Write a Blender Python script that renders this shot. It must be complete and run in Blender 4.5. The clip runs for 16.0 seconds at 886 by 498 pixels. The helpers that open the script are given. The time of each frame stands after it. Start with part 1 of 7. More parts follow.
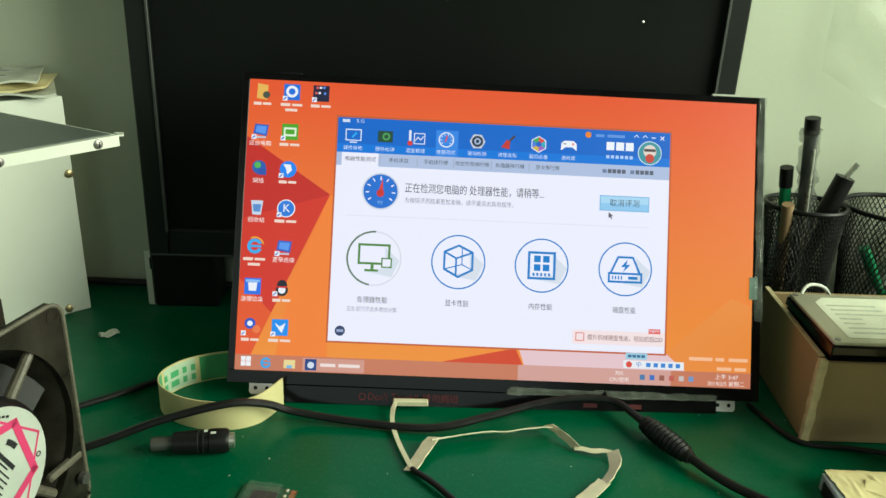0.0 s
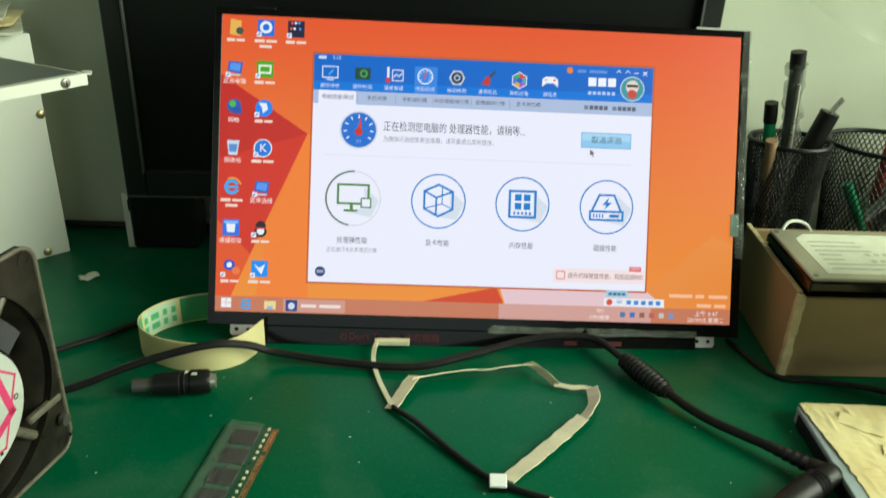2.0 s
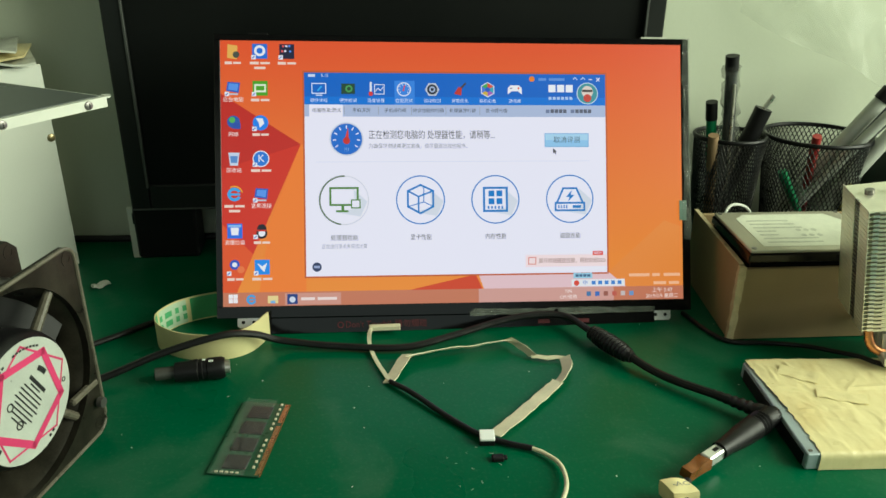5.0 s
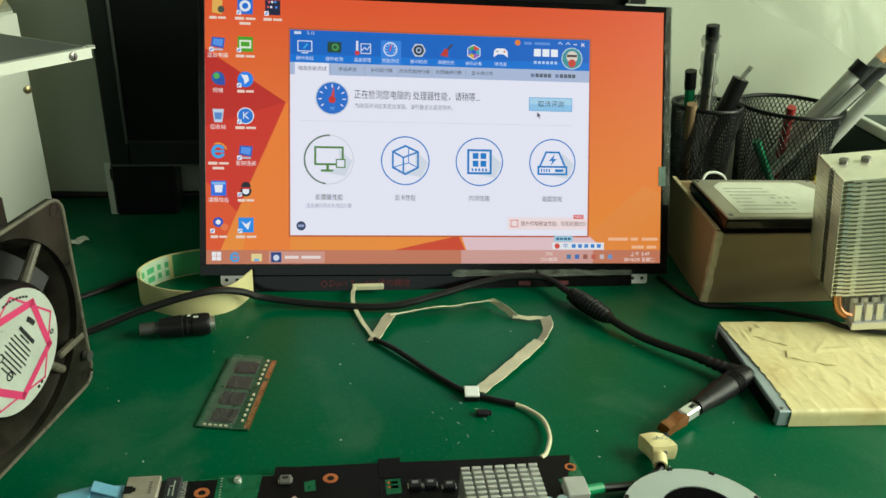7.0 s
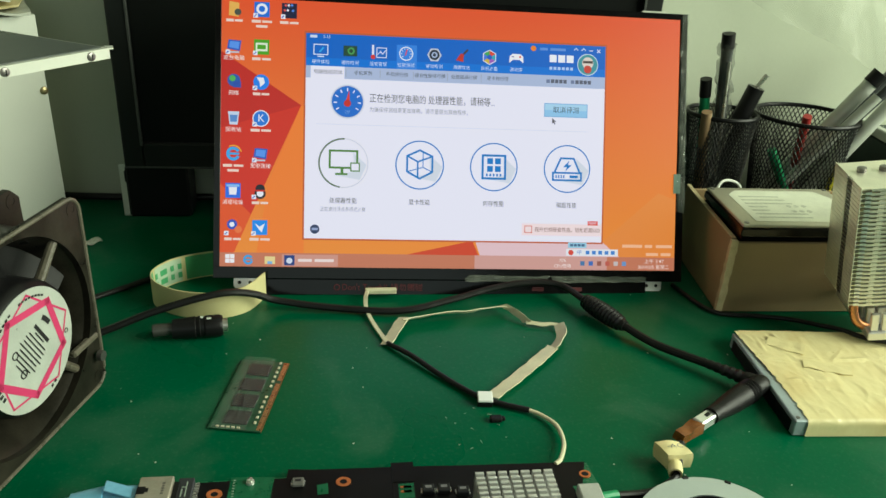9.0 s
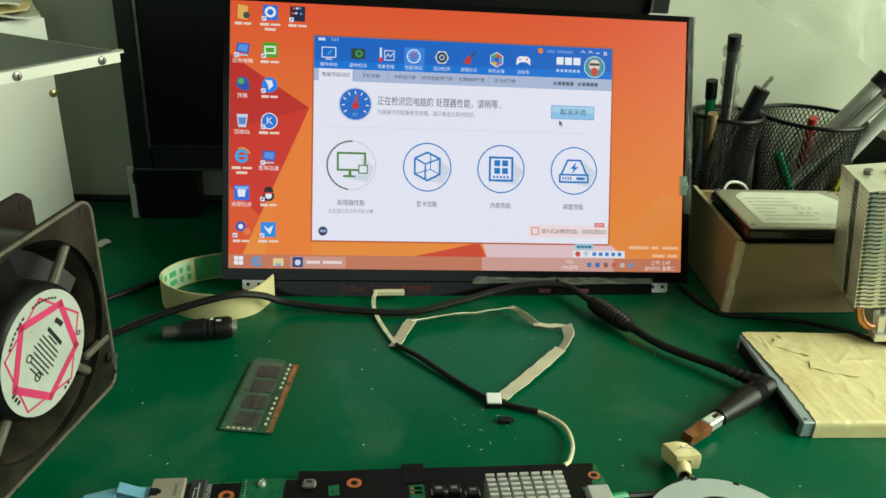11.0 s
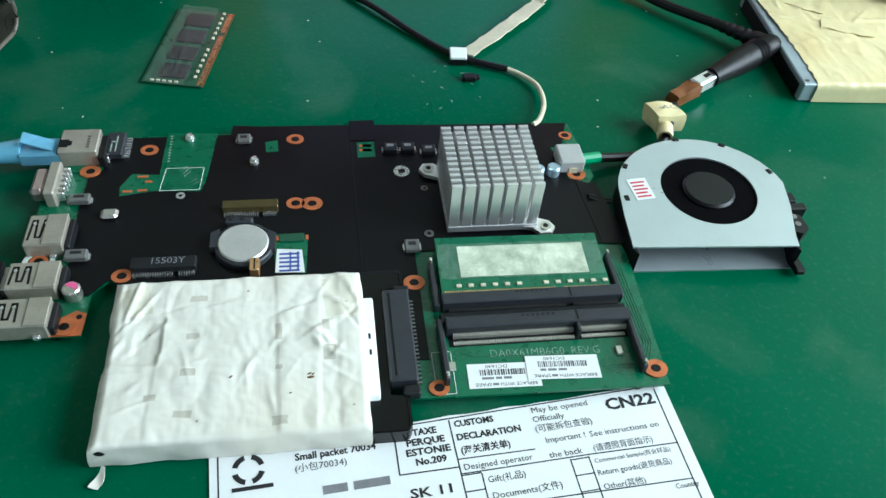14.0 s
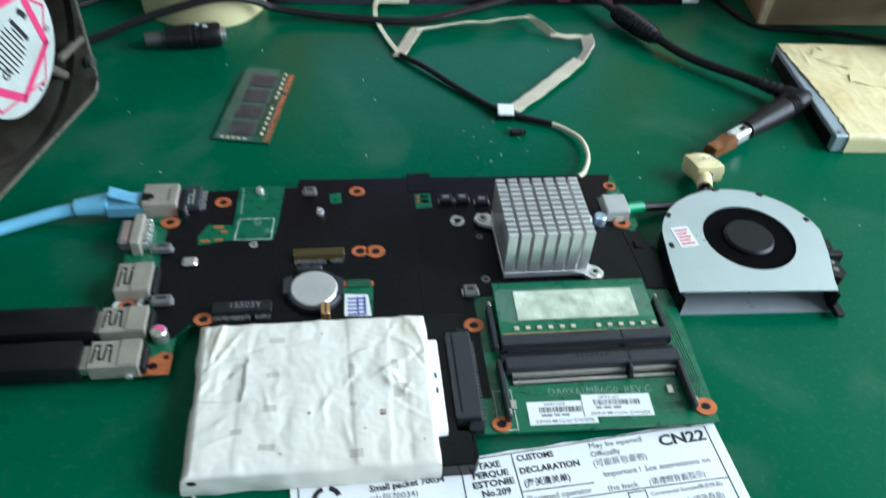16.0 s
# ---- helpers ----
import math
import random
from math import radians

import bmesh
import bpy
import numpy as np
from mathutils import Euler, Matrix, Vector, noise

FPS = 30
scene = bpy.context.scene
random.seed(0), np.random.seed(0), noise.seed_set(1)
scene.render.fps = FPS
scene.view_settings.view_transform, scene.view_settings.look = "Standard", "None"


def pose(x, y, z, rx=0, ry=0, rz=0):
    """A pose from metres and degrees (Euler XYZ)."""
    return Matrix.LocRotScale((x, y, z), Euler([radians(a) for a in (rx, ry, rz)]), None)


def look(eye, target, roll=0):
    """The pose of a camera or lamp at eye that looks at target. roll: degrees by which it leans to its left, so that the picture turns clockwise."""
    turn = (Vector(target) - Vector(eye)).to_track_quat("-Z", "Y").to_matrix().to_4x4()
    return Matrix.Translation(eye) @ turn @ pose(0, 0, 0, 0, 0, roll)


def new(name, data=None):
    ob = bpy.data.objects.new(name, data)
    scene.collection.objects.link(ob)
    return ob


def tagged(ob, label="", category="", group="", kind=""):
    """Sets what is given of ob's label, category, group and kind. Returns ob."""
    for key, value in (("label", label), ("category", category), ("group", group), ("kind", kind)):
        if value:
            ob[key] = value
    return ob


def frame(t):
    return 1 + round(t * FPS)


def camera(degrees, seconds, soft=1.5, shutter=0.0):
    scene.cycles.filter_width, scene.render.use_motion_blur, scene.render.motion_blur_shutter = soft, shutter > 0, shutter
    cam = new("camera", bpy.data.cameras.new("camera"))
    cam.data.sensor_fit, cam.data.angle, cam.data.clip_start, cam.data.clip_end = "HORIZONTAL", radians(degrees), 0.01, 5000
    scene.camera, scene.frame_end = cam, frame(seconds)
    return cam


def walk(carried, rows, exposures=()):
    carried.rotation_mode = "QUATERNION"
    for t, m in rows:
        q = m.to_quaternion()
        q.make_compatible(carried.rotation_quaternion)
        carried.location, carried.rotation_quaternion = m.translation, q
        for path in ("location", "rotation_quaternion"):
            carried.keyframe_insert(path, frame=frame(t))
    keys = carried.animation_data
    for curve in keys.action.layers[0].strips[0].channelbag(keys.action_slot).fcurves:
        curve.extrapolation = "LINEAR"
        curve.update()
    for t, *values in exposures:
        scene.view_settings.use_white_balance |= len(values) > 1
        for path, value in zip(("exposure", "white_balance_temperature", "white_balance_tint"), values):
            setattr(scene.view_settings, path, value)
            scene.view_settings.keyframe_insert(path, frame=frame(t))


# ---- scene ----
cam = camera(58.2, 16.0, shutter=0.5)
PATH = [
    (0, (-0.06, -0.46, 0.296), (0.032, 1.39, -0.457), 2.6),
    (0.5, (-0.057, -0.459, 0.295), (0.036, 1.382, -0.479), 2.6),
    (1, (-0.056, -0.455, 0.293), (0.06, 1.318, -0.626), 3.0),
    (1.5, (-0.056, -0.456, 0.294), (0.062, 1.288, -0.678), 2.8),
    (2, (-0.053, -0.457, 0.294), (0.066, 1.331, -0.594), 2.5),
    (2.5, (-0.046, -0.46, 0.294), (0.093, 1.358, -0.527), 2.4),
    (3, (-0.042, -0.477, 0.297), (0.144, 1.336, -0.527), 2.1),
    (3.5, (-0.054, -0.509, 0.309), (0.093, 1.296, -0.538), 2.1),
    (3.7, (-0.055, -0.517, 0.302), (0.088, 1.296, -0.53), 2.0),
    (5.8, (-0.073, -0.523, 0.306), (0.175, 1.253, -0.58), 1.0),
    (6, (-0.073, -0.526, 0.304), (0.189, 1.239, -0.6), 1.4),
    (6.5, (-0.078, -0.528, 0.303), (0.231, 1.221, -0.616), 2.7),
    (7, (-0.083, -0.526, 0.302), (0.202, 1.23, -0.612), 3.2),
    (7.5, (-0.082, -0.527, 0.302), (0.196, 1.236, -0.6), 3.5),
    (8, (-0.087, -0.528, 0.302), (0.176, 1.241, -0.594), 3.4),
    (8.5, (-0.087, -0.525, 0.298), (0.181, 1.243, -0.597), 3.6),
    (11, (-0.092, -0.526, 0.301), (0.171, 1.241, -0.596), 3.5),
    (11.5, (-0.09, -0.518, 0.281), (0.17, 1.177, -0.747), 3.8),
    (12, (-0.083, -0.51, 0.256), (0.183, 0.969, -1.063), 5.4),
    (12.5, (-0.075, -0.504, 0.25), (0.181, 0.859, -1.191), 5.9),
    (13, (-0.072, -0.5, 0.248), (0.183, 0.841, -1.214), 5.6),
    (13.5, (-0.069, -0.498, 0.248), (0.2, 0.832, -1.222), 6.1),
    (14, (-0.07, -0.499, 0.247), (0.209, 0.822, -1.229), 6.3),
    (14.5, (-0.067, -0.498, 0.248), (0.211, 0.823, -1.228), 6.0),
    (15, (-0.069, -0.499, 0.247), (0.202, 0.827, -1.226), 5.6),
    (15.5, (-0.077, -0.5, 0.245), (0.191, 0.828, -1.226), 5.6),
    (16, (-0.088, -0.512, 0.262), (0.141, 0.898, -1.138), 4.2),
]
walk(cam, [(t, look(eye, target, roll)) for t, eye, target, roll in PATH],
     [(0, 0.05, 7200, -15), (2.5, 0.03, 7200, -15), (3.5, -0.1, 7250, -14), (11.1, -0.13, 7250, -14), (11.5, 0.0, 7000, -15), (11.85, 0.5, 6900, -16), (12.1, 0.48, 6750, -14), (12.5, 0.31, 5700, -8), (13.2, 0.24, 5400, -1), (15.5, 0.24, 5250, 3), (16, 0.24, 5250, 7)])

# ---- world, lights ----
wd = bpy.data.worlds.new("world")
scene.world = wd
wd.use_nodes = True
wn = wd.node_tree.nodes
sky = wn.new("ShaderNodeTexSky")
sky.sky_type, sky.sun_disc = "NISHITA", False
sky.sun_elevation, sky.sun_rotation = radians(40), radians(100)
wd.node_tree.links.new(sky.outputs[0], wn["Background"].inputs[0])
wn["Background"].inputs[1].default_value = 0.12


def area_lamp(name, m, w, h, power, colour):
    data = bpy.data.lights.new(name, "AREA")
    data.shape, data.size, data.size_y, data.energy, data.color = "RECTANGLE", w, h, power, colour
    ob = new(name, data)
    ob.matrix_world = m
    return ob


# daylight in the right-hand window opening; the second lamp is added front fill
area_lamp("window_daylight", look((1.36, -0.6, 0.72), (0, -0.32, 0.0)), 1.1, 1.1, 43, (1.0, 0.99, 0.95))
area_lamp("added_front_fill", look((-0.2, -2.05, 1.0), (-0.05, 0, 0.0)), 1.2, 0.9, 2.5, (1.0, 0.99, 0.95))


# ---- materials ----
def lin(r, g, b):
    return tuple((c / 255 / 12.92) if c <= 10 else ((c / 255 + 0.055) / 1.055) ** 2.4 for c in (r, g, b)) + (1,)


def mat(name, colour, rough=0.5, metal=0.0, vary=0.12, scale=60, bump=0.1, bscale=400, fine=900, rvary=0.15, spec=0.5, trans=0.0, coat=0.0, tint=None):
    """A plain surface with stains at one scale, grain at another, and fine relief."""
    m = bpy.data.materials.new(name)
    m.use_nodes = True
    nt = m.node_tree
    p = nt.nodes["Principled BSDF"]
    c = tuple(colour[:3])
    tc = nt.nodes.new("ShaderNodeTexCoord")
    n1, n2, n3 = (nt.nodes.new("ShaderNodeTexNoise") for _ in range(3))
    for n, s, d in ((n1, scale, 4), (n2, fine, 3), (n3, bscale, 4)):
        n.inputs["Scale"].default_value, n.inputs["Detail"].default_value = s, d
        nt.links.new(tc.outputs["Object"], n.inputs["Vector"])
    add = nt.nodes.new("ShaderNodeMath")
    add.operation = "MULTIPLY_ADD"
    nt.links.new(n2.outputs[0], add.inputs[0])
    add.inputs[1].default_value = 0.4
    nt.links.new(n1.outputs[0], add.inputs[2])
    ramp = nt.nodes.new("ShaderNodeValToRGB")
    ramp.color_ramp.elements[0].position, ramp.color_ramp.elements[1].position = 0.4, 1.0
    t = tint or c
    ramp.color_ramp.elements[0].color = tuple(max(0, x * (1 - vary)) for x in c) + (1,)
    ramp.color_ramp.elements[1].color = tuple(min(1, x * (1 + vary)) for x in t) + (1,)
    nt.links.new(add.outputs[0], ramp.inputs[0])
    nt.links.new(ramp.outputs[0], p.inputs["Base Color"])
    mr = nt.nodes.new("ShaderNodeMapRange")
    mr.inputs[3].default_value, mr.inputs[4].default_value = max(0.02, rough - rvary), min(1, rough + rvary)
    nt.links.new(n1.outputs[0], mr.inputs[0])
    nt.links.new(mr.outputs[0], p.inputs["Roughness"])
    p.inputs["Metallic"].default_value = metal
    p.inputs["Specular IOR Level"].default_value = spec
    p.inputs["Transmission Weight"].default_value = trans
    p.inputs["Coat Weight"].default_value = coat
    if bump:
        b = nt.nodes.new("ShaderNodeBump")
        b.inputs["Strength"].default_value, b.inputs["Distance"].default_value = bump, 0.001
        nt.links.new(n3.outputs[0], b.inputs["Height"])
        nt.links.new(b.outputs[0], p.inputs["Normal"])
    return m


def glow(name, colour, strength=1.0, top=None, height=0.19):
    """A lit part of the display; with top, its colour runs from the lower edge to the upper one."""
    m = bpy.data.materials.new(name)
    m.use_nodes = True
    nt = m.node_tree
    p = nt.nodes["Principled BSDF"]
    p.inputs["Base Color"].default_value = (0.01, 0.01, 0.01, 1)
    p.inputs["Roughness"].default_value = 0.35
    colour, top = (tuple(a * b for a, b in zip(c, (0.99, 0.91, 1.12, 1))) if c else None for c in (colour, top))
    p.inputs["Emission Color"].default_value = colour
    p.inputs["Emission Strength"].default_value = strength
    if top:
        tc, sep, mix = (nt.nodes.new("ShaderNode" + k) for k in ("TexCoord", "SeparateXYZ", "Mix"))
        mix.data_type = "RGBA"
        mr = nt.nodes.new("ShaderNodeMapRange")
        mr.inputs[2].default_value = height
        nt.links.new(tc.outputs["Object"], sep.inputs[0])
        nt.links.new(sep.outputs[1], mr.inputs[0])
        nt.links.new(mr.outputs[0], mix.inputs[0])
        mix.inputs[6].default_value, mix.inputs[7].default_value = colour, top
        nt.links.new(mix.outputs[2], p.inputs["Emission Color"])
    return m


def film(name, rough=0.12, mixin=0.12, bump=0.6, bscale=90, colour=(0.9, 0.95, 0.9)):
    """Thin clear plastic: see-through, with a crinkled gloss."""
    m = bpy.data.materials.new(name)
    m.use_nodes = True
    nt = m.node_tree
    p = nt.nodes["Principled BSDF"]
    p.inputs["Base Color"].default_value = (*colour, 1)
    p.inputs["Roughness"].default_value = rough
    tr, mx = nt.nodes.new("ShaderNodeBsdfTransparent"), nt.nodes.new("ShaderNodeMixShader")
    mx.inputs[0].default_value = mixin
    tc, n3, b = (nt.nodes.new("ShaderNode" + k) for k in ("TexCoord", "TexNoise", "Bump"))
    n3.inputs["Scale"].default_value, n3.inputs["Detail"].default_value = bscale, 5
    nt.links.new(tc.outputs["Object"], n3.inputs["Vector"])
    b.inputs["Strength"].default_value, b.inputs["Distance"].default_value = bump, 0.002
    nt.links.new(n3.outputs[0], b.inputs["Height"])
    nt.links.new(b.outputs[0], p.inputs["Normal"])
    nt.links.new(tr.outputs[0], mx.inputs[1])
    nt.links.new(p.outputs[0], mx.inputs[2])
    nt.links.new(mx.outputs[0], nt.nodes["Material Output"].inputs[0])
    return m


def desk_material():
    """Green bench mat: satin, with dusty smears and fine scratches."""
    m = mat("green_bench_mat", (0.001, 0.092, 0.039), 0.3, vary=0.18, scale=7, bump=0.1, bscale=160, rvary=0.1, spec=0.15)
    nt = m.node_tree
    p = nt.nodes["Principled BSDF"]
    src = p.inputs["Base Color"].links[0].from_socket
    tc = nt.nodes.new("ShaderNodeTexCoord")
    n = nt.nodes.new("ShaderNodeTexNoise")
    n.inputs["Scale"].default_value, n.inputs["Detail"].default_value, n.inputs["Distortion"].default_value = 16, 8, 0.6
    nt.links.new(tc.outputs["Object"], n.inputs["Vector"])
    r = nt.nodes.new("ShaderNodeValToRGB")
    r.color_ramp.elements[0].position, r.color_ramp.elements[1].position = 0.53, 0.78
    r.color_ramp.elements[1].color = (0.2, 0.2, 0.2, 1)
    nt.links.new(n.outputs[0], r.inputs[0])
    vo = nt.nodes.new("ShaderNodeTexVoronoi")
    vo.inputs["Scale"].default_value = 55
    nt.links.new(tc.outputs["Object"], vo.inputs["Vector"])
    sp = nt.nodes.new("ShaderNodeValToRGB")
    sp.color_ramp.elements[0].color, sp.color_ramp.elements[1].color = (0.3, 0.3, 0.3, 1), (0, 0, 0, 1)
    sp.color_ramp.elements[0].position, sp.color_ramp.elements[1].position = 0.008, 0.02
    nt.links.new(vo.outputs["Distance"], sp.inputs[0])
    fd, fr = nt.nodes.new("ShaderNodeTexNoise"), nt.nodes.new("ShaderNodeValToRGB")
    fd.inputs["Scale"].default_value, fd.inputs["Detail"].default_value = 420, 6
    nt.links.new(tc.outputs["Object"], fd.inputs["Vector"])
    fr.color_ramp.elements[0].position, fr.color_ramp.elements[1].position = 0.54, 0.8
    fr.color_ramp.elements[1].color = (0.12, 0.12, 0.12, 1)
    nt.links.new(fd.outputs[0], fr.inputs[0])
    ad = nt.nodes.new("ShaderNodeMath")
    nt.links.new(r.outputs[0], ad.inputs[0])
    nt.links.new(fr.outputs[0], ad.inputs[1])
    mx = nt.nodes.new("ShaderNodeMath")
    mx.operation = "MAXIMUM"
    nt.links.new(ad.outputs[0], mx.inputs[0])
    nt.links.new(sp.outputs[0], mx.inputs[1])
    mix = nt.nodes.new("ShaderNodeMix")
    mix.data_type = "RGBA"
    nt.links.new(mx.outputs[0], mix.inputs[0])
    nt.links.new(src, mix.inputs[6])
    mix.inputs[7].default_value = (0.16, 0.22, 0.17, 1)
    nt.links.new(mix.outputs[2], p.inputs["Base Color"])
    return m


def tape_material(name, colour, stain, scale, lines, crease, waves=1.3, ridges=0.3):
    """Layered tape: fine lengthwise ridges, sharp creases, and faint stains."""
    m = mat(name, colour, 0.32, vary=0.05, scale=30, bump=0, rvary=0.16)
    nt = m.node_tree
    p = nt.nodes["Principled BSDF"]
    tc, mp, wv, vo, dn, mul, add, b = (nt.nodes.new("ShaderNode" + k) for k in ("TexCoord", "Mapping", "TexNoise", "TexVoronoi", "TexNoise", "MapRange", "Math", "Bump"))
    mp.inputs["Scale"].default_value = (1, 0.08, 0.3)
    nt.links.new(tc.outputs["Object"], mp.inputs["Vector"])
    nt.links.new(mp.outputs[0], wv.inputs["Vector"])
    wv.inputs["Scale"].default_value, wv.inputs["Detail"].default_value = lines, 3
    nt.links.new(tc.outputs["Object"], dn.inputs["Vector"])
    dn.inputs["Scale"].default_value, dn.inputs["Detail"].default_value = scale * 1.6, 3
    mixv = nt.nodes.new("ShaderNodeVectorMath")
    mixv.operation = "MULTIPLY_ADD"
    nt.links.new(dn.outputs["Color"], mixv.inputs[0])
    mixv.inputs[1].default_value = (0.022, 0.022, 0.022)
    nt.links.new(tc.outputs["Object"], mixv.inputs[2])
    vo.feature = "DISTANCE_TO_EDGE"
    vo.inputs["Scale"].default_value = scale
    nt.links.new(mixv.outputs[0], vo.inputs["Vector"])
    mul.inputs[1].default_value, mul.inputs[2].default_value = 0.0, 0.14
    mul.inputs[3].default_value, mul.inputs[4].default_value = crease, 0.0
    nt.links.new(vo.outputs["Distance"], mul.inputs[0])
    add.operation = "MULTIPLY_ADD"
    nt.links.new(wv.outputs[0], add.inputs[0])
    add.inputs[1].default_value = ridges
    wr, wa = nt.nodes.new("ShaderNodeTexNoise"), nt.nodes.new("ShaderNodeMath")
    wr.inputs["Scale"].default_value, wr.inputs["Detail"].default_value, wr.inputs["Distortion"].default_value = scale * 1.7, 2, 1.2
    nt.links.new(tc.outputs["Object"], wr.inputs["Vector"])
    wa.operation = "MULTIPLY_ADD"
    wa.inputs[1].default_value = waves
    nt.links.new(wr.outputs[0], wa.inputs[0])
    nt.links.new(mul.outputs[0], wa.inputs[2])
    nt.links.new(wa.outputs[0], add.inputs[2])
    b.inputs["Strength"].default_value, b.inputs["Distance"].default_value = 0.5, 0.0012
    nt.links.new(add.outputs[0], b.inputs["Height"])
    nt.links.new(b.outputs[0], p.inputs["Normal"])
    src = p.inputs["Base Color"].links[0].from_socket
    st, rp, mix = (nt.nodes.new("ShaderNode" + k) for k in ("TexNoise", "ValToRGB", "Mix"))
    st.inputs["Scale"].default_value, st.inputs["Detail"].default_value = scale * 0.8, 5
    nt.links.new(tc.outputs["Object"], st.inputs["Vector"])
    rp.color_ramp.elements[0].position, rp.color_ramp.elements[1].position = 0.52, 0.75
    rp.color_ramp.elements[1].color = (0.7, 0.7, 0.7, 1)
    nt.links.new(st.outputs[0], rp.inputs[0])
    mix.data_type = "RGBA"
    nt.links.new(rp.outputs[0], mix.inputs[0])
    nt.links.new(src, mix.inputs[6])
    mix.inputs[7].default_value = (*stain, 1)
    nt.links.new(mix.outputs[2], p.inputs["Base Color"])
    return m


DESK = desk_material()
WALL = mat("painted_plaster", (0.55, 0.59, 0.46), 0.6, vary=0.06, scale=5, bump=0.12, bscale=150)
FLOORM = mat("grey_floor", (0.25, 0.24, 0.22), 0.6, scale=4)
# unseen walls and ceiling, kept dark so that they bounce little light
UNSEEN_WALL = mat("dark_unseen_plaster", (0.26, 0.26, 0.24), 0.7, vary=0.08, scale=4)
CEIL = mat("grey_ceiling", (0.3, 0.3, 0.28), 0.8, vary=0.04, scale=3)
WHITE_METAL = mat("white_powder_coat", (0.66, 0.68, 0.6), 0.42, vary=0.05, scale=14, bump=0.05, bscale=500)
BLACK = mat("black_plastic", (0.007, 0.007, 0.0075), 0.4, spec=0.25, vary=0.25, scale=40, bump=0.06, bscale=700)
BLACK_GLOSS = mat("black_gloss", (0.004, 0.004, 0.0045), 0.16, spec=0.25, vary=0.2, scale=50, bump=0.05, bscale=200, rvary=0.06)
CHARCOAL = mat("charcoal_plastic", (0.035, 0.038, 0.04), 0.45, vary=0.2, scale=60, bump=0.05)
MON_BLACK = mat("monitor_plastic", (0.011, 0.013, 0.012), 0.45, spec=0.25, vary=0.2, scale=20, bump=0.05, bscale=900)
MON_GLASS = mat("dusty_dark_screen", (0.005, 0.006, 0.0055), 0.42, spec=0.2, vary=0.25, scale=6, bump=0.02, bscale=300)
MON_EDGE = mat("worn_bezel_edge", (0.06, 0.065, 0.06), 0.4, vary=0.3, scale=50)
RUBBER = mat("cable_rubber", (0.008, 0.008, 0.008), 0.42, spec=0.3, vary=0.2, scale=120, bump=0.05)
ALU = mat("aluminium", (0.86, 0.86, 0.84), 0.34, 0.8, vary=0.05, scale=90, bump=0.08, bscale=600)
STEEL = mat("tin_plate", (0.62, 0.6, 0.54), 0.3, 0.85, vary=0.15, scale=120, bump=0.08)
DARK_STEEL = mat("dark_steel", (0.22, 0.21, 0.2), 0.35, 0.8, vary=0.2, scale=100)
COPPER = mat("copper", (0.75, 0.33, 0.16), 0.3, 0.9, vary=0.2, scale=80)
COPPER_RING = mat("bare_copper_pad", (0.56, 0.17, 0.06), 0.38, 0.35, vary=0.2, scale=300)
GOLD = mat("gold_contacts", (0.7, 0.42, 0.2), 0.3, 0.8, vary=0.2, scale=300)
PCB = mat("green_circuit_board", (0.007, 0.115, 0.05), 0.3, vary=0.25, scale=160, bump=0.15, bscale=700, coat=0.3)
PCB_DARK = mat("dark_green_circuit_board", (0.02, 0.085, 0.045), 0.32, vary=0.3, scale=200, bump=0.15, bscale=700)
MYLAR = mat("black_insulating_sheet", (0.004, 0.004, 0.0048), 0.36, spec=0.2, vary=0.3, scale=30, bump=0.12, bscale=60, rvary=0.1)
SOCKET = mat("dark_grey_socket_resin", (0.03, 0.033, 0.038), 0.42, spec=0.4, vary=0.15, scale=200)
PIN = mat("tinned_contact_pin", (0.72, 0.7, 0.6), 0.35, 0.3, vary=0.15, scale=300)
PORT = mat("tarnished_tin_shell", (0.4, 0.37, 0.3), 0.38, 0.4, vary=0.18, scale=120, bump=0.08)
CHIP = mat("chip_resin", (0.012, 0.013, 0.015), 0.42, spec=0.3, vary=0.25, scale=300)
GREY_CHIP = mat("grey_ferrite", (0.13, 0.13, 0.12), 0.45, vary=0.2, scale=300)
SOLDER = mat("solder", (0.75, 0.75, 0.72), 0.28, 0.8, vary=0.2, scale=400)
TAN = mat("ceramic_parts", (0.62, 0.58, 0.42), 0.4, vary=0.2, scale=300)
SILK = mat("silkscreen_white", (0.62, 0.68, 0.6), 0.5, vary=0.1, scale=300, bump=0)
PAPER = mat("white_paper", (0.8, 0.82, 0.8), 0.65, vary=0.04, scale=30, bump=0.08, bscale=250)
PAPER_OLD = mat("worn_label_paper", (0.5, 0.52, 0.44), 0.55, vary=0.35, scale=60, bump=0.2, bscale=150)
INK = mat("black_ink", (0.012, 0.012, 0.014), 0.6, vary=0.2, scale=300, bump=0)
INK_GREY = mat("grey_ink", (0.2, 0.2, 0.21), 0.6, vary=0.2, scale=300, bump=0)
FADED = mat("faded_print", (0.44, 0.46, 0.37), 0.6, vary=0.25, scale=200, bump=0)
INK_RED = mat("red_ink", (0.5, 0.03, 0.05), 0.55, vary=0.2, scale=300, bump=0)
DIM_RED = mat("dim_red_print", (0.1, 0.008, 0.012), 0.5, vary=0.2, scale=300, bump=0)
# shade inside the blower inlet, put into a near-black colour
VOID = mat("inlet_shade_black", (0.0025, 0.0025, 0.003), 0.8, spec=0.03, vary=0.2, scale=100, bump=0)
BLOTCHED = mat("blotched_label", (0.34, 0.43, 0.27), 0.5, vary=0.25, scale=130, bump=0.1, bscale=150, tint=(0.72, 0.76, 0.6))
INK_BLUE = mat("blue_ink", (0.05, 0.08, 0.35), 0.55, vary=0.2, scale=300, bump=0)
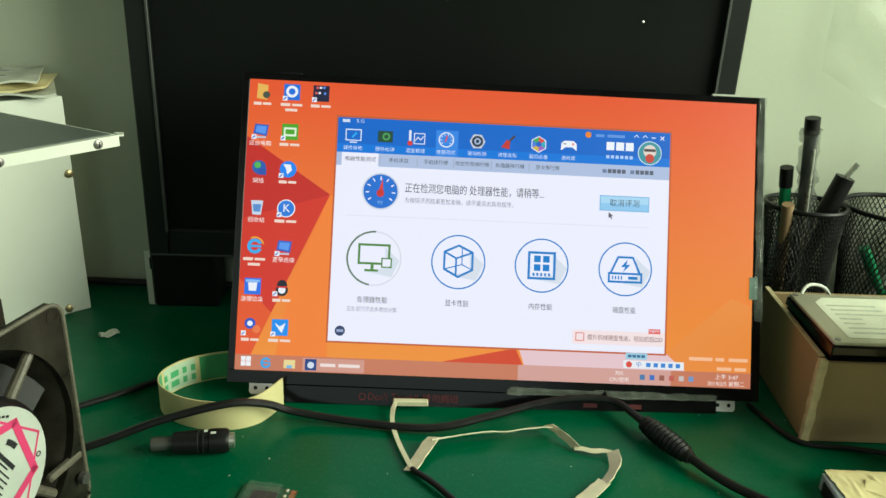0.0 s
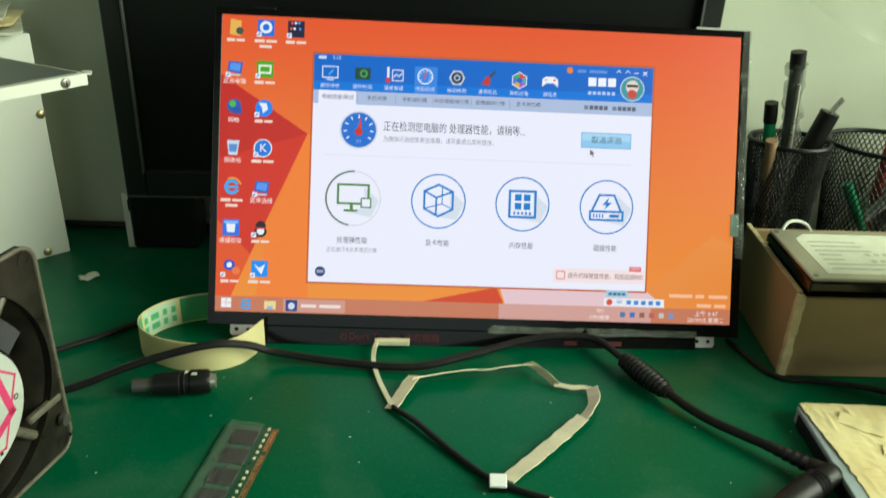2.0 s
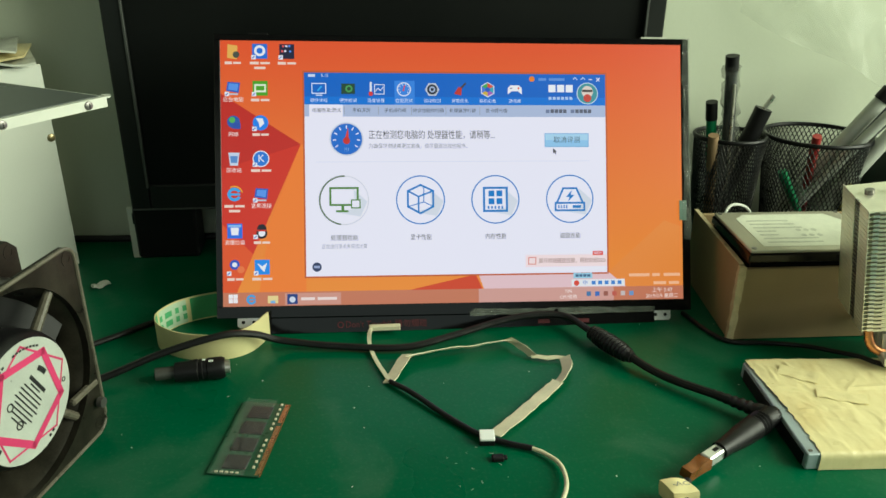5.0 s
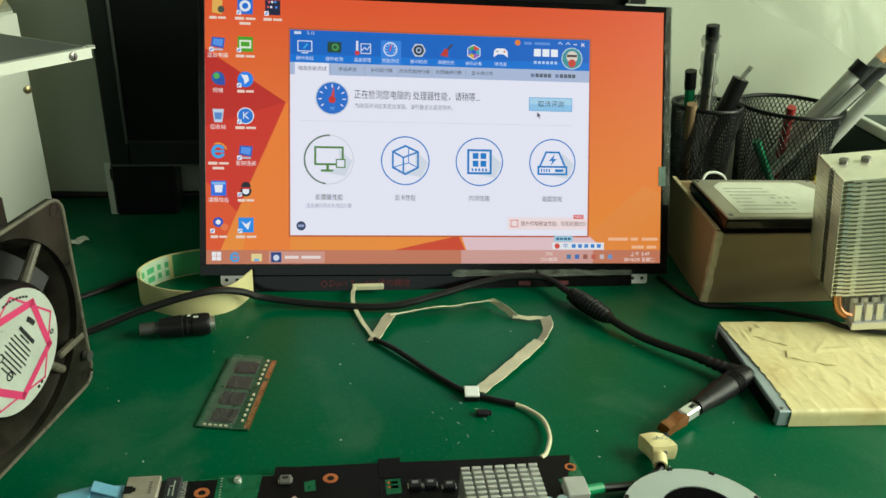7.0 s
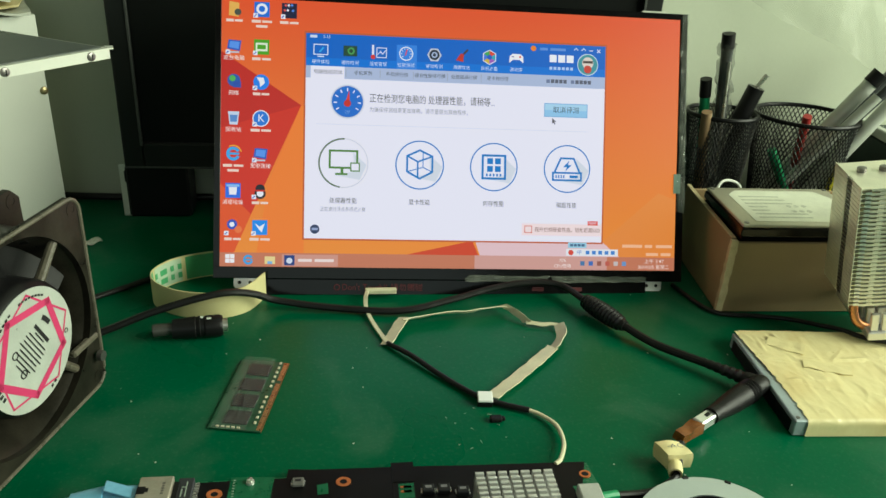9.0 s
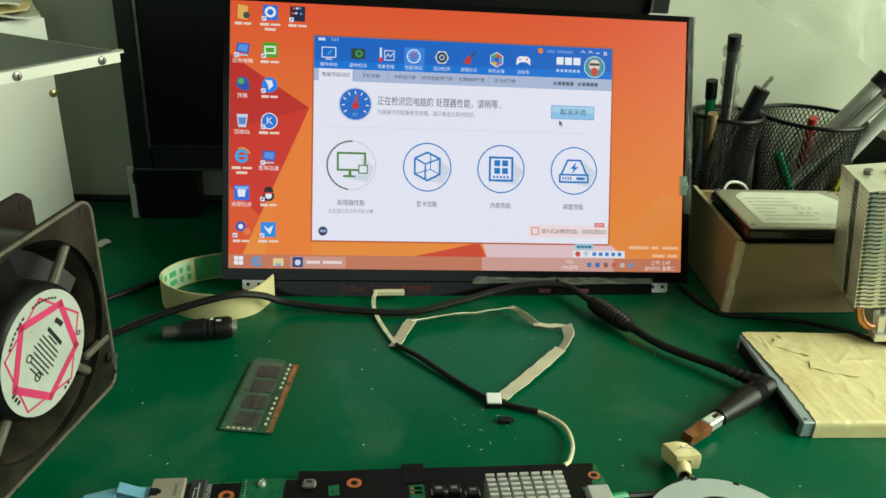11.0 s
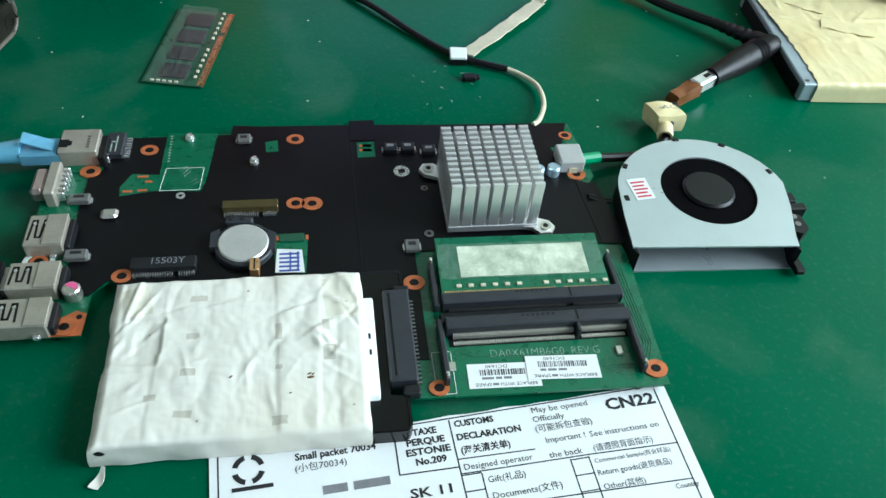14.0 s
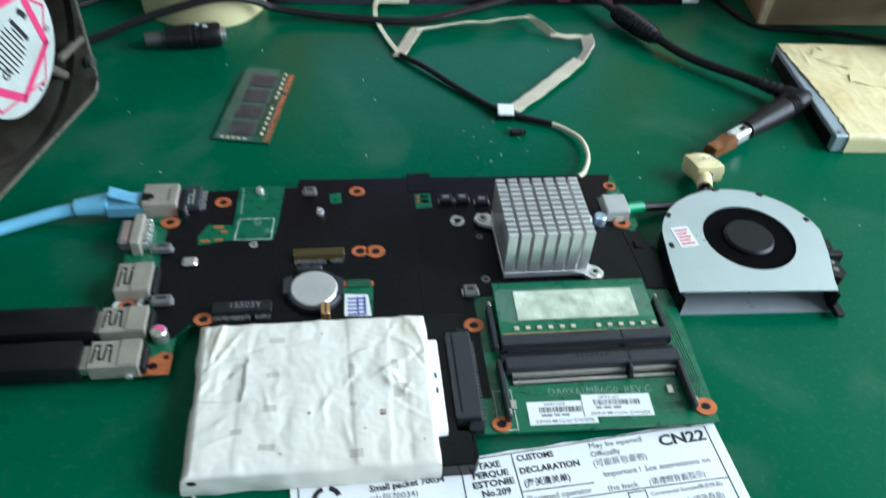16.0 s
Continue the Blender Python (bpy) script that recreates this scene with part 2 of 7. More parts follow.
MAGENTA = mat("magenta_print", (0.56, 0.04, 0.14), 0.45, vary=0.1, scale=100, bump=0)
CARD = mat("brown_cardboard", (0.3, 0.215, 0.105), 0.7, vary=0.14, scale=25, bump=0.15, bscale=120)
CARD_EDGE = mat("torn_cardboard_edge", (0.52, 0.43, 0.25), 0.8, vary=0.25, scale=120, bump=0.4, bscale=400)
MASKING = tape_material("masking_tape", (0.77, 0.68, 0.37), (0.6, 0.46, 0.2), 34, 260, 0.2, 0.5)
WHITE_TAPE = tape_material("crinkled_white_tape", (0.8, 0.78, 0.68), (0.72, 0.69, 0.54), 22, 420, 0.06, 0.45, 0.12)
CREAM = mat("cream_tape", (0.64, 0.58, 0.3), 0.5, vary=0.08, scale=30, bump=0.08)
GREEN_PRINT = mat("green_print", (0.08, 0.36, 0.15), 0.45, vary=0.15, scale=60, bump=0)
PALE_PRINT = mat("pale_green_print", (0.45, 0.58, 0.42), 0.45, vary=0.15, scale=60, bump=0)
FOIL_TAPE = mat("grey_fabric_tape", (0.66, 0.62, 0.43), 0.45, 0.0, vary=0.15, scale=80, bump=0.3, bscale=300)
BLUE_PVC = mat("light_blue_cable", (0.2, 0.5, 0.68), 0.4, vary=0.08, scale=60, bump=0.03)
BLUE_CLEAR = mat("blue_tinted_clear_plastic", (0.22, 0.5, 0.68), 0.14, vary=0.15, scale=100, trans=0.35)
KAPTON = mat("amber_tape", (0.17, 0.055, 0.01), 0.2, vary=0.3, scale=150, bump=0.3)
CLEAR_TAPE = film("clear_sticky_tape", 0.2, 0.05, 1.0, 260, (0.75, 0.78, 0.7))
THIN_TAPE = film("thin_clear_tape", 0.1, 0.034, 1.0, 300, (0.75, 0.78, 0.7))
WRAP = film("shiny_plastic_wrap", 0.06, 0.34, 1.0, 110, (0.16, 0.17, 0.15))
HANGING_FILM = film("hanging_plastic_sheet", 0.2, 0.16, 0.8, 45, (0.7, 0.74, 0.6))
FAN_FRAME = mat("dusty_black_frame", (0.008, 0.0078, 0.006), 0.34, vary=0.6, scale=55, bump=0.2, bscale=140, rvary=0.2, spec=0.2, tint=(0.02, 0.018, 0.013))
# dusty ribs; also the pale tone painted for the rim's highlight
FAN_DUST_GLEAM = mat("dusty_rib_and_rim_gleam", (0.11, 0.1, 0.075), 0.3, vary=0.4, scale=90, bump=0.1, bscale=120)
SILK_DIM = mat("dim_silkscreen", (0.36, 0.44, 0.36), 0.5, vary=0.15, scale=300, bump=0)
FAN_SILVER = mat("pale_grey_steel", (0.52, 0.575, 0.59), 0.32, 0.6, vary=0.06, scale=50, bump=0.05, bscale=500)
PINK = mat("pink_print", (0.75, 0.12, 0.3), 0.4, vary=0.1, scale=100, bump=0)
GREEN_PLASTIC = mat("green_plastic", (0.02, 0.3, 0.12), 0.35, vary=0.15, scale=60)
RED_PLASTIC = mat("red_plastic", (0.34, 0.03, 0.03), 0.35, vary=0.15, scale=60)
ORANGE_PLASTIC = mat("orange_plastic", (0.75, 0.3, 0.03), 0.4, vary=0.15, scale=60)
YELLOW_PLASTIC = mat("yellow_plastic", (0.62, 0.5, 0.04), 0.4, vary=0.15, scale=60)
PALE_PLASTIC = mat("pale_grey_plastic", (0.5, 0.52, 0.46), 0.4, vary=0.1, scale=60)
WIRE_BLACK = mat("black_wire_mesh", (0.045, 0.045, 0.042), 0.3, 0.5, vary=0.2, scale=100)
TRAY_GREY = mat("dark_grey_lcd_face", (0.1, 0.115, 0.11), 0.3, vary=0.1, scale=12, bump=0.02)


# ---- building ----
def finish(name, bm, material, parent=None, sharp=35):
    me = bpy.data.meshes.new(name)
    bmesh.ops.recalc_face_normals(bm, faces=bm.faces)
    bm.to_mesh(me)
    bm.free()
    me.materials.append(material)
    me.polygons.foreach_set("use_smooth", [True] * len(me.polygons))
    me.set_sharp_from_angle(angle=radians(sharp))
    ob = new(name, me)
    if parent:
        ob.parent = parent
    return ob


def part(name, bm, material, parent, label="", sharp=35):
    ob = finish(name, bm, material, parent, sharp)
    return tagged(ob, label) if label else ob


def thing(name, label, category, m=None, group="", kind=""):
    ob = new(name)
    ob.empty_display_size = 0.02
    if m is not None:
        ob.matrix_world = m
    return tagged(ob, label, category, group, kind)


def solid(name, bm, material, label, category, m=None, group="", kind="", sharp=35):
    ob = finish(name, bm, material, None, sharp)
    if m is not None:
        ob.matrix_world = m
    return tagged(ob, label, category, group, kind)


def B():
    return bmesh.new()


def box(bm, x0, x1, y0, y1, z0, z1, bev=0.0, m=None, seg=1):
    geo = bmesh.ops.create_cube(bm, size=1)
    vs = geo["verts"]
    for v in vs:
        v.co = Vector((x0 if v.co.x < 0 else x1, y0 if v.co.y < 0 else y1, z0 if v.co.z < 0 else z1))
    if bev:
        es = list({e for v in vs for e in v.link_edges})
        out = bmesh.ops.bevel(bm, geom=es, offset=bev, segments=seg, affect="EDGES", profile=0.5)
        vs = list({v for v in out["verts"]} | {v for v in vs if v.is_valid})
    if m is not None:
        bmesh.ops.transform(bm, matrix=m, verts=[v for v in vs if v.is_valid])
    return bm


def prism(bm, pts, z0, z1, m=None):
    lo = [bm.verts.new((x, y, z0)) for x, y in pts]
    hi = [bm.verts.new((x, y, z1)) for x, y in pts]
    n = len(pts)
    bm.faces.new(lo[::-1])
    bm.faces.new(hi)
    for i in range(n):
        bm.faces.new((lo[i], lo[(i + 1) % n], hi[(i + 1) % n], hi[i]))
    if m is not None:
        bmesh.ops.transform(bm, matrix=m, verts=lo + hi)
    return bm


def lathe(bm, prof, seg=28, m=None, closed=False):
    """prof: (radius, height) from below to above, turned round z."""
    rows = []
    for r, z in prof:
        if r < 1e-6:
            rows.append([bm.verts.new((0, 0, z))])
        else:
            rows.append([bm.verts.new((r * math.cos(a), r * math.sin(a), z)) for a in (2 * math.pi * i / seg for i in range(seg))])
    pairs = list(zip(rows, rows[1:])) + ([(rows[-1], rows[0])] if closed else [])
    for a, b in pairs:
        for i in range(seg):
            j = (i + 1) % seg
            q = [a[i % len(a)], a[j % len(a)], b[j % len(b)], b[i % len(b)]]
            q = list(dict.fromkeys(q))
            if len(q) > 2:
                bm.faces.new(q)
    if m is not None:
        bmesh.ops.transform(bm, matrix=m, verts=[v for r in rows for v in r])
    return bm


def cyl(bm, x, y, z0, z1, r, r2=None, seg=20, bev=0.0, m=None):
    r2 = r if r2 is None else r2
    prof = [(0, z0), (r, z0), (r2, z1 - bev), (r2 - bev, z1), (0, z1)] if bev else [(0, z0), (r, z0), (r2, z1), (0, z1)]
    t = Matrix.Translation((x, y, 0))
    return lathe(bm, prof, seg, t if m is None else m @ t)


def washer(bm, x, y, z0, z1, ro, ri, seg=22, sx=1.0, m=None):
    t = Matrix.Translation((x, y, 0)) @ Matrix.Diagonal((sx, 1, 1, 1))
    return lathe(bm, [(ri, z0), (ro, z0), (ro, z1), (ri, z1)], seg, t if m is None else m @ t, closed=True)


def curve(pts, n=8):
    """Points of a smooth line through pts."""
    p = [Vector(q) for q in pts]
    p = [2 * p[0] - p[1]] + p + [2 * p[-1] - p[-2]]
    out = []
    for i in range(1, len(p) - 2):
        a, b, c, d = p[i - 1:i + 3]
        for k in range(n):
            t = k / n
            out.append(0.5 * ((2 * b) + (c - a) * t + (2 * a - 5 * b + 4 * c - d) * t * t + (3 * b - a - 3 * c + d) * t ** 3))
    out.append(p[-2])
    return out


def tube(bm, pts, r, seg=10, n=8, smooth=True):
    """A round cable; r may be a function of the way along (0 to 1)."""
    line = curve(pts, n) if smooth else [Vector(q) for q in pts]
    rows, up = [], Vector((0.03, 0.05, 1))
    for i, q in enumerate(line):
        d = (line[min(i + 1, len(line) - 1)] - line[max(i - 1, 0)]).normalized()
        side = d.cross(up if abs(d.dot(up.normalized())) < 0.95 else Vector((1, 0.1, 0))).normalized()
        top = side.cross(d)
        rr = r(i / (len(line) - 1)) if callable(r) else r
        rows.append([bm.verts.new(q + rr * (math.cos(a) * side + math.sin(a) * top)) for a in (2 * math.pi * k / seg for k in range(seg))])
    for a, b in zip(rows, rows[1:]):
        for k in range(seg):
            bm.faces.new((a[k], a[(k + 1) % seg], b[(k + 1) % seg], b[k]))
    bm.faces.new(rows[0][::-1])
    bm.faces.new(rows[-1])
    return bm


def ribbon(bm, pts, sides, half, thick, n=6):
    """A flat strip through pts, its width along the directions in sides."""
    line, wid = curve(pts, n), curve(sides, n)
    rows = []
    for i, q in enumerate(line):
        d = (line[min(i + 1, len(line) - 1)] - line[max(i - 1, 0)]).normalized()
        s = wid[i].normalized()
        nn = d.cross(s).normalized() * thick / 2
        rows.append([bm.verts.new(q + s * half * a + nn * b) for a, b in ((-1, -1), (1, -1), (1, 1), (-1, 1))])
    for a, b in zip(rows, rows[1:]):
        for k in range(4):
            bm.faces.new((a[k], a[(k + 1) % 4], b[(k + 1) % 4], b[k]))
    bm.faces.new(rows[0][::-1])
    bm.faces.new(rows[-1])
    return bm


def words(text, size, material, parent, m, align="LEFT", width=None, bold=0.0, name="lettering"):
    """Flat lettering in Blender's own font, as a mesh."""
    c = bpy.data.curves.new("words", "FONT")
    c.body, c.size, c.align_x, c.align_y, c.offset = text, size, align, "CENTER", bold
    c.resolution_u = 2
    tmp = bpy.data.objects.new("words", c)
    me = bpy.data.meshes.new_from_object(tmp)
    bpy.data.objects.remove(tmp)
    bpy.data.curves.remove(c)
    me.materials.clear()
    me.materials.append(material)
    xs = [v.co.x for v in me.vertices]
    if width and xs and max(xs) > min(xs):
        k = width / (max(xs) - min(xs))
        me.transform(Matrix.Diagonal((k, 1, 1, 1)))
    ob = new(name, me)
    ob.parent = parent
    ob.matrix_local = m
    return ob


def crumple(bm, amount, size, seed=0, keep=None):
    """Uneven surface: pushes points along a noise field."""
    for v in bm.verts:
        if keep and keep(v.co):
            continue
        q = v.co * (1 / size) + Vector((seed * 7.3, seed * 3.1, 0))
        v.co += noise.noise_vector(q) * amount
    return bm


def grid_box(bm, x0, x1, y0, y1, z0, z1, nx, ny, nz=1):
    """A box with many points, for soft or crumpled things."""
    box(bm, x0, x1, y0, y1, z0, z1)
    for axis, lo, hi, n in ((0, x0, x1, nx), (1, y0, y1, ny), (2, z0, z1, nz)):
        for i in range(1, n):
            co, no = Vector((0, 0, 0)), Vector((0, 0, 0))
            co[axis], no[axis] = lo + (hi - lo) * i / n, 1
            bmesh.ops.bisect_plane(bm, geom=bm.verts[:] + bm.edges[:] + bm.faces[:], plane_co=co, plane_no=no)
    return bm


def mm2v(x, y, z):
    return Vector((x / 1000, y / 1000, z / 1000))


def mm(*v):
    return [a / 1000 for a in v]


def mm2(p):
    return [(a / 1000, b / 1000) for a, b in p]


# ---- the room ----
def room():
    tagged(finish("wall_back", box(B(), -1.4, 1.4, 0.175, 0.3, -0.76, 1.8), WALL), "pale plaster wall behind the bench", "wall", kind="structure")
    # the other walls and the ceiling are added out of view to hold light down
    tagged(finish("wall_left", box(B(), -1.5, -1.4, -2.2, 0.3, -0.76, 1.8), UNSEEN_WALL), "unseen added wall in dark plaster", "wall", kind="structure")
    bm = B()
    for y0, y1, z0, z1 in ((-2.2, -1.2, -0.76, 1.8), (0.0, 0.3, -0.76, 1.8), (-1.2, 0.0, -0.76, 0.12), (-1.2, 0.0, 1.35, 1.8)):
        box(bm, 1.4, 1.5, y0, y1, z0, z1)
    tagged(finish("wall_right", bm, UNSEEN_WALL), "unseen added wall with an opening for light", "wall", kind="structure")
    # this opening is made up for the fill lamp
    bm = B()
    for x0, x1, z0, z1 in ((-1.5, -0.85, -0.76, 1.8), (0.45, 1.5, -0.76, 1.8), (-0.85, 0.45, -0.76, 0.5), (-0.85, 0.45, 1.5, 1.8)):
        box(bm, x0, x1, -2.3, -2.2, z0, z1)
    tagged(finish("wall_front", bm, UNSEEN_WALL), "unseen added wall with an opening for light", "wall", kind="structure")
    tagged(finish("floor", box(B(), -1.5, 1.5, -2.3, 0.3, -0.8, -0.76), FLOORM), "plain grey floor", "floor", kind="structure")
    tagged(finish("ceiling", box(B(), -1.5, 1.5, -2.3, 0.3, 1.8, 1.85), CEIL), "unseen added ceiling, plain grey", "ceiling", kind="structure")


def bench():
    t = thing("workbench", "workbench topped with a worn dark green mat", "workbench", pose(0, 0, 0))
    part("top_mat", box(B(), -0.95, 0.95, -0.56, 0.172, -0.003, 0.0, 0.001), DESK, t, "dusty dark green satin mat")
    part("tabletop", box(B(), -0.95, 0.95, -0.56, 0.172, -0.03, -0.0035, 0.002), CARD, t)
    for x in (-0.9, 0.86):
        for y in (-0.53, 0.12):
            part("leg", box(B(), x, x + 0.04, y, y + 0.04, -0.76, -0.03, 0.002), DARK_STEEL, t)
    return t


room()
bench()


# ---- the old monitor and the bare panel that leans on it ----
def old_monitor():
    t = thing("monitor", "switched-off black desktop monitor standing against the wall", "monitor", pose(-0.0405, 0.12, 0))
    bm = B()
    x0, x1, z0, z1 = -0.2195, 0.2205, 0.048, 0.352
    for a in ((x0, x0 + 0.016, z0, z1), (x1 - 0.016, x1, z0, z1), (x0 + 0.016, x1 - 0.016, z0, z0 + 0.022), (x0 + 0.016, x1 - 0.016, z1 - 0.016, z1)):
        box(bm, a[0], a[1], 0, 0.012, a[2], a[3], 0.0012)
    part("bezel", bm, MON_BLACK, t)
    bm = B()
    for a in ((x0 + 0.0145, x0 + 0.0165, z0 + 0.02, z1 - 0.015), (x1 - 0.0165, x1 - 0.0145, z0 + 0.02, z1 - 0.015)):
        box(bm, a[0], a[1], -0.001, 0.0, a[2], a[3], 0.0003)
    box(bm, x0 + 0.0005, x1 - 0.0005, -0.001, 0.0, z0 + 0.0005, z0 + 0.002, 0.0003)
    part("bezel_lip", bm, MON_EDGE, t, "worn grey bezel lip")
    part("screen", box(B(), x0 + 0.014, x1 - 0.014, 0.004, 0.008, z0 + 0.018, z1 - 0.014), MON_GLASS, t, "dusty black screen")
    part("back_shell", box(B(), x0 + 0.004, x1 - 0.004, 0.0125, 0.045, z0 + 0.004, z1 - 0.004, 0.006), MON_BLACK, t)
    part("neck", box(B(), -0.07, 0.07, 0.012, 0.04, 0.012, 0.06, 0.004), BLACK, t)
    part("foot", box(B(), -0.12, 0.12, -0.03, 0.05, 0.0, 0.012, 0.004), BLACK, t)
    # a reflected glint, modelled as a tiny bright metal bead
    part("glint", lathe(B(), [(0, 0), (0.0012, 0.0004), (0.0006, 0.001), (0, 0.0012)], 8, pose(0.145, 0.003, 0.238, 90)), SOLDER, t, "small glint on the screen, made as a bright bead")
    return t


old_monitor()
# black block added to darken the recess below the monitor
solid("recess_block", box(B(), -0.026, 0.026, 0, 0.03, 0, 0.047, 0.002), BLACK, "matt black block filling the dark recess under the monitor", "box", pose(-0.237, 0.128, 0))
t = thing("wall_bracket", "white metal bracket with a dark slot, standing by the wall", "bracket", pose(-0.262, 0.13, 0))
part("plate", box(B(), -0.006, 0.006, 0, 0.003, 0, 0.047, 0.0008), WHITE_METAL, t)
part("slot", box(B(), -0.002, 0.0015, -0.0006, 0.001, 0.032, 0.042, 0.0004), BLACK, t)
# black tube put in for the shadow line where wall meets bench
solid("wall_foot_shadow", tube(B(), [(-0.33, 0.166, 0.004), (-0.25, 0.163, 0.004), (-0.1, 0.165, 0.004), (0.1, 0.163, 0.004)], 0.003), RUBBER,
      "black tube for the shadow line along the foot of the wall", "cable")

# the panel's plane: origin at the lower left corner of the picture area, u along its lower edge, v up it
U = Vector((0.346, -0.006, -0.004)).normalized()
V = Vector((0.003, 0.0812, 0.174))
V = (V - U * V.dot(U)).normalized()
N = U.cross(V)
PANEL = Matrix.Translation((-0.1708, -0.0012, 0.0200)) @ Matrix((U, V, N)).transposed().to_4x4()
W, H = 0.3442, 0.1936


def lcd_panel():
    t = thing("lcd_panel", "bare laptop display panel, switched on, leaning against the monitor", "display", PANEL)
    part("back_plate", box(B(), -0.0045, W + 0.006, -0.0085, H + 0.0045, -0.0045, -0.0008, 0.0006), BLACK, t)
    bm = B()
    for a in ((-0.0045, W + 0.006, H, H + 0.0045), (-0.0045, W + 0.006, -0.0085, 0), (-0.0045, 0, 0, H), (W, W + 0.006, 0, H)):
        box(bm, a[0], a[1], a[2], a[3], -0.0008, 0.0004, 0.0003)
    part("bezel", bm, BLACK_GLOSS, t, "narrow glossy black border")
    part("circuit_strip", box(B(), 0.033, 0.322, -0.0205, -0.0088, -0.0042, -0.001, 0.0004), BLACK_GLOSS, t, "black driver board strip along the lower edge")
    for u in (0.0178, 0.3269):
        bm = prism(B(), [(u - 0.008, -0.0085), (u - 0.008, -0.0145), (u - 0.0065, -0.016), (u + 0.0065, -0.016), (u + 0.008, -0.0145), (u + 0.008, -0.0085)], -0.0032, -0.0022)
        br = part("bracket", bm, ALU, t, "small tin mounting ear")
        for d in (-0.0038, 0.0038):
            part("screw_hole", cyl(B(), u + d, -0.0118, -0.0024, -0.002, 0.0013, seg=12), BLACK, br)
    bm = grid_box(B(), W + 0.001, W + 0.0064, 0.045, H + 0.004, 0.0004, 0.0014, 3, 40)
    part("edge_tape", crumple(bm, 0.0014, 0.008, 3), film("shiny_edge_tape", 0.05, 0.16, 1.0, 160, (0.3, 0.33, 0.28)), t, "crinkled shiny tape along the side edge")
    part("edge_tab", box(B(), W - 0.0025, W + 0.003, 0.06, 0.075, 0.0006, 0.001), mat("dull_green_tab", (0.12, 0.2, 0.16), 0.4), t, "dull green tape tab")
    bm = grid_box(B(), 0.18, 0.322, -0.0092, -0.005, 0.0004, 0.0008, 30, 3)
    part("bottom_tape", crumple(bm, 0.0014, 0.007, 5), film("shiny_bottom_tape", 0.06, 0.3, 1.0, 180, (0.3, 0.33, 0.28)), t, "crinkled clear tape")
    words("Don't Touch!!", 0.0068, DIM_RED, t, pose(0.088, -0.0148, -0.0008), width=0.033)
    words("請勿觸碰", 0.006, DIM_RED, t, pose(0.124, -0.0148, -0.0008), width=0.024)
    part("warning_sign", washer(B(), 0.0845, -0.0148, -0.001, -0.0007, 0.0024, 0.0017, 16), DIM_RED, t)
    for u in (0.232, 0.262):
        part("print_bar", box(B(), u, u + 0.009, -0.0165, -0.0135, -0.001, -0.0007), DIM_RED, t)
    part("pale_tape", box(B(), 0.314, 0.3345, H + 0.0042, H + 0.0062, -0.0042, -0.0012, 0.0003), PAPER_OLD, t, "pale tape on the upper edge")
    part("top_clip", box(B(), 0.02, 0.034, H + 0.0045, H + 0.006, -0.004, -0.001, 0.0003), BLACK, t)
    return t


LCD = lcd_panel()
G = {}


def ink(r, g, b, s=1.0):
    key = (r, g, b, s)
    if key not in G:
        G[key] = glow("lit_pixels", lin(r, g, b), s)
    return G[key]


def flat(name, pts, level, material, parent):
    """A flat lit shape on the display."""
    bm = B()
    bm.faces.new([bm.verts.new((x / 1000, y / 1000, 0.0001 * level)) for x, y in pts])
    return part(name, bm, material, parent)


def rect(u0, u1, v0, v1):
    return [(u0, v0), (u1, v0), (u1, v1), (u0, v1)]


def disc(u, v, r, n=28, a0=0.0, a1=360.0):
    return [(u + r * math.cos(radians(a0 + (a1 - a0) * i / n)), v + r * math.sin(radians(a0 + (a1 - a0) * i / n))) for i in range(n)]


def hoop(name, u, v, ro, ri, level, material, parent, a0=0.0, a1=360.0, n=40):
    bm = B()
    o = [bm.verts.new(((u + ro * math.cos(a)) / 1000, (v + ro * math.sin(a)) / 1000, 0.0001 * level)) for a in (radians(a0 + (a1 - a0) * i / n) for i in range(n + 1))]
    k = [bm.verts.new(((u + ri * math.cos(a)) / 1000, (v + ri * math.sin(a)) / 1000, 0.0001 * level)) for a in (radians(a0 + (a1 - a0) * i / n) for i in range(n + 1))]
    for i in range(n):
        bm.faces.new((o[i], o[i + 1], k[i + 1], k[i]))
    return part(name, bm, material, parent)


def stroke(name, pts, w, level, material, parent, closed=False):
    """A line of even width with mitred corners, as one joined strip."""
    q = [Vector((x, y)) for x, y in pts]
    n = len(q)
    bm = B()
    rows = []
    for i, p in enumerate(q):
        a = q[i - 1] if i or closed else None
        c = q[(i + 1) % n] if i < n - 1 or closed else None
        d1 = (p - a).normalized() if a is not None else None
        d2 = (c - p).normalized() if c is not None else None
        d1, d2 = d1 or d2, d2 or d1
        k1, k2 = Vector((-d1.y, d1.x)), Vector((-d2.y, d2.x))
        k = (k1 + k2).normalized()
        k *= w * 0.5 / max(0.35, k.dot(k1))
        rows.append([bm.verts.new(((v.x) / 1000, (v.y) / 1000, 0.0001 * level)) for v in (p - k, p + k)])
    for i in range(n if closed else n - 1):
        r, t = rows[i], rows[(i + 1) % n]
        bm.faces.new((r[0], t[0], t[1], r[1]))
    return part(name, bm, material, parent)


def say(text, u, v, size, colour, parent, align="CENTER", width=None, level=6):
    return words(text, size / 1000, colour, parent, pose(u / 1000, v / 1000, 0.0001 * level), align, None if width is None else width / 1000)


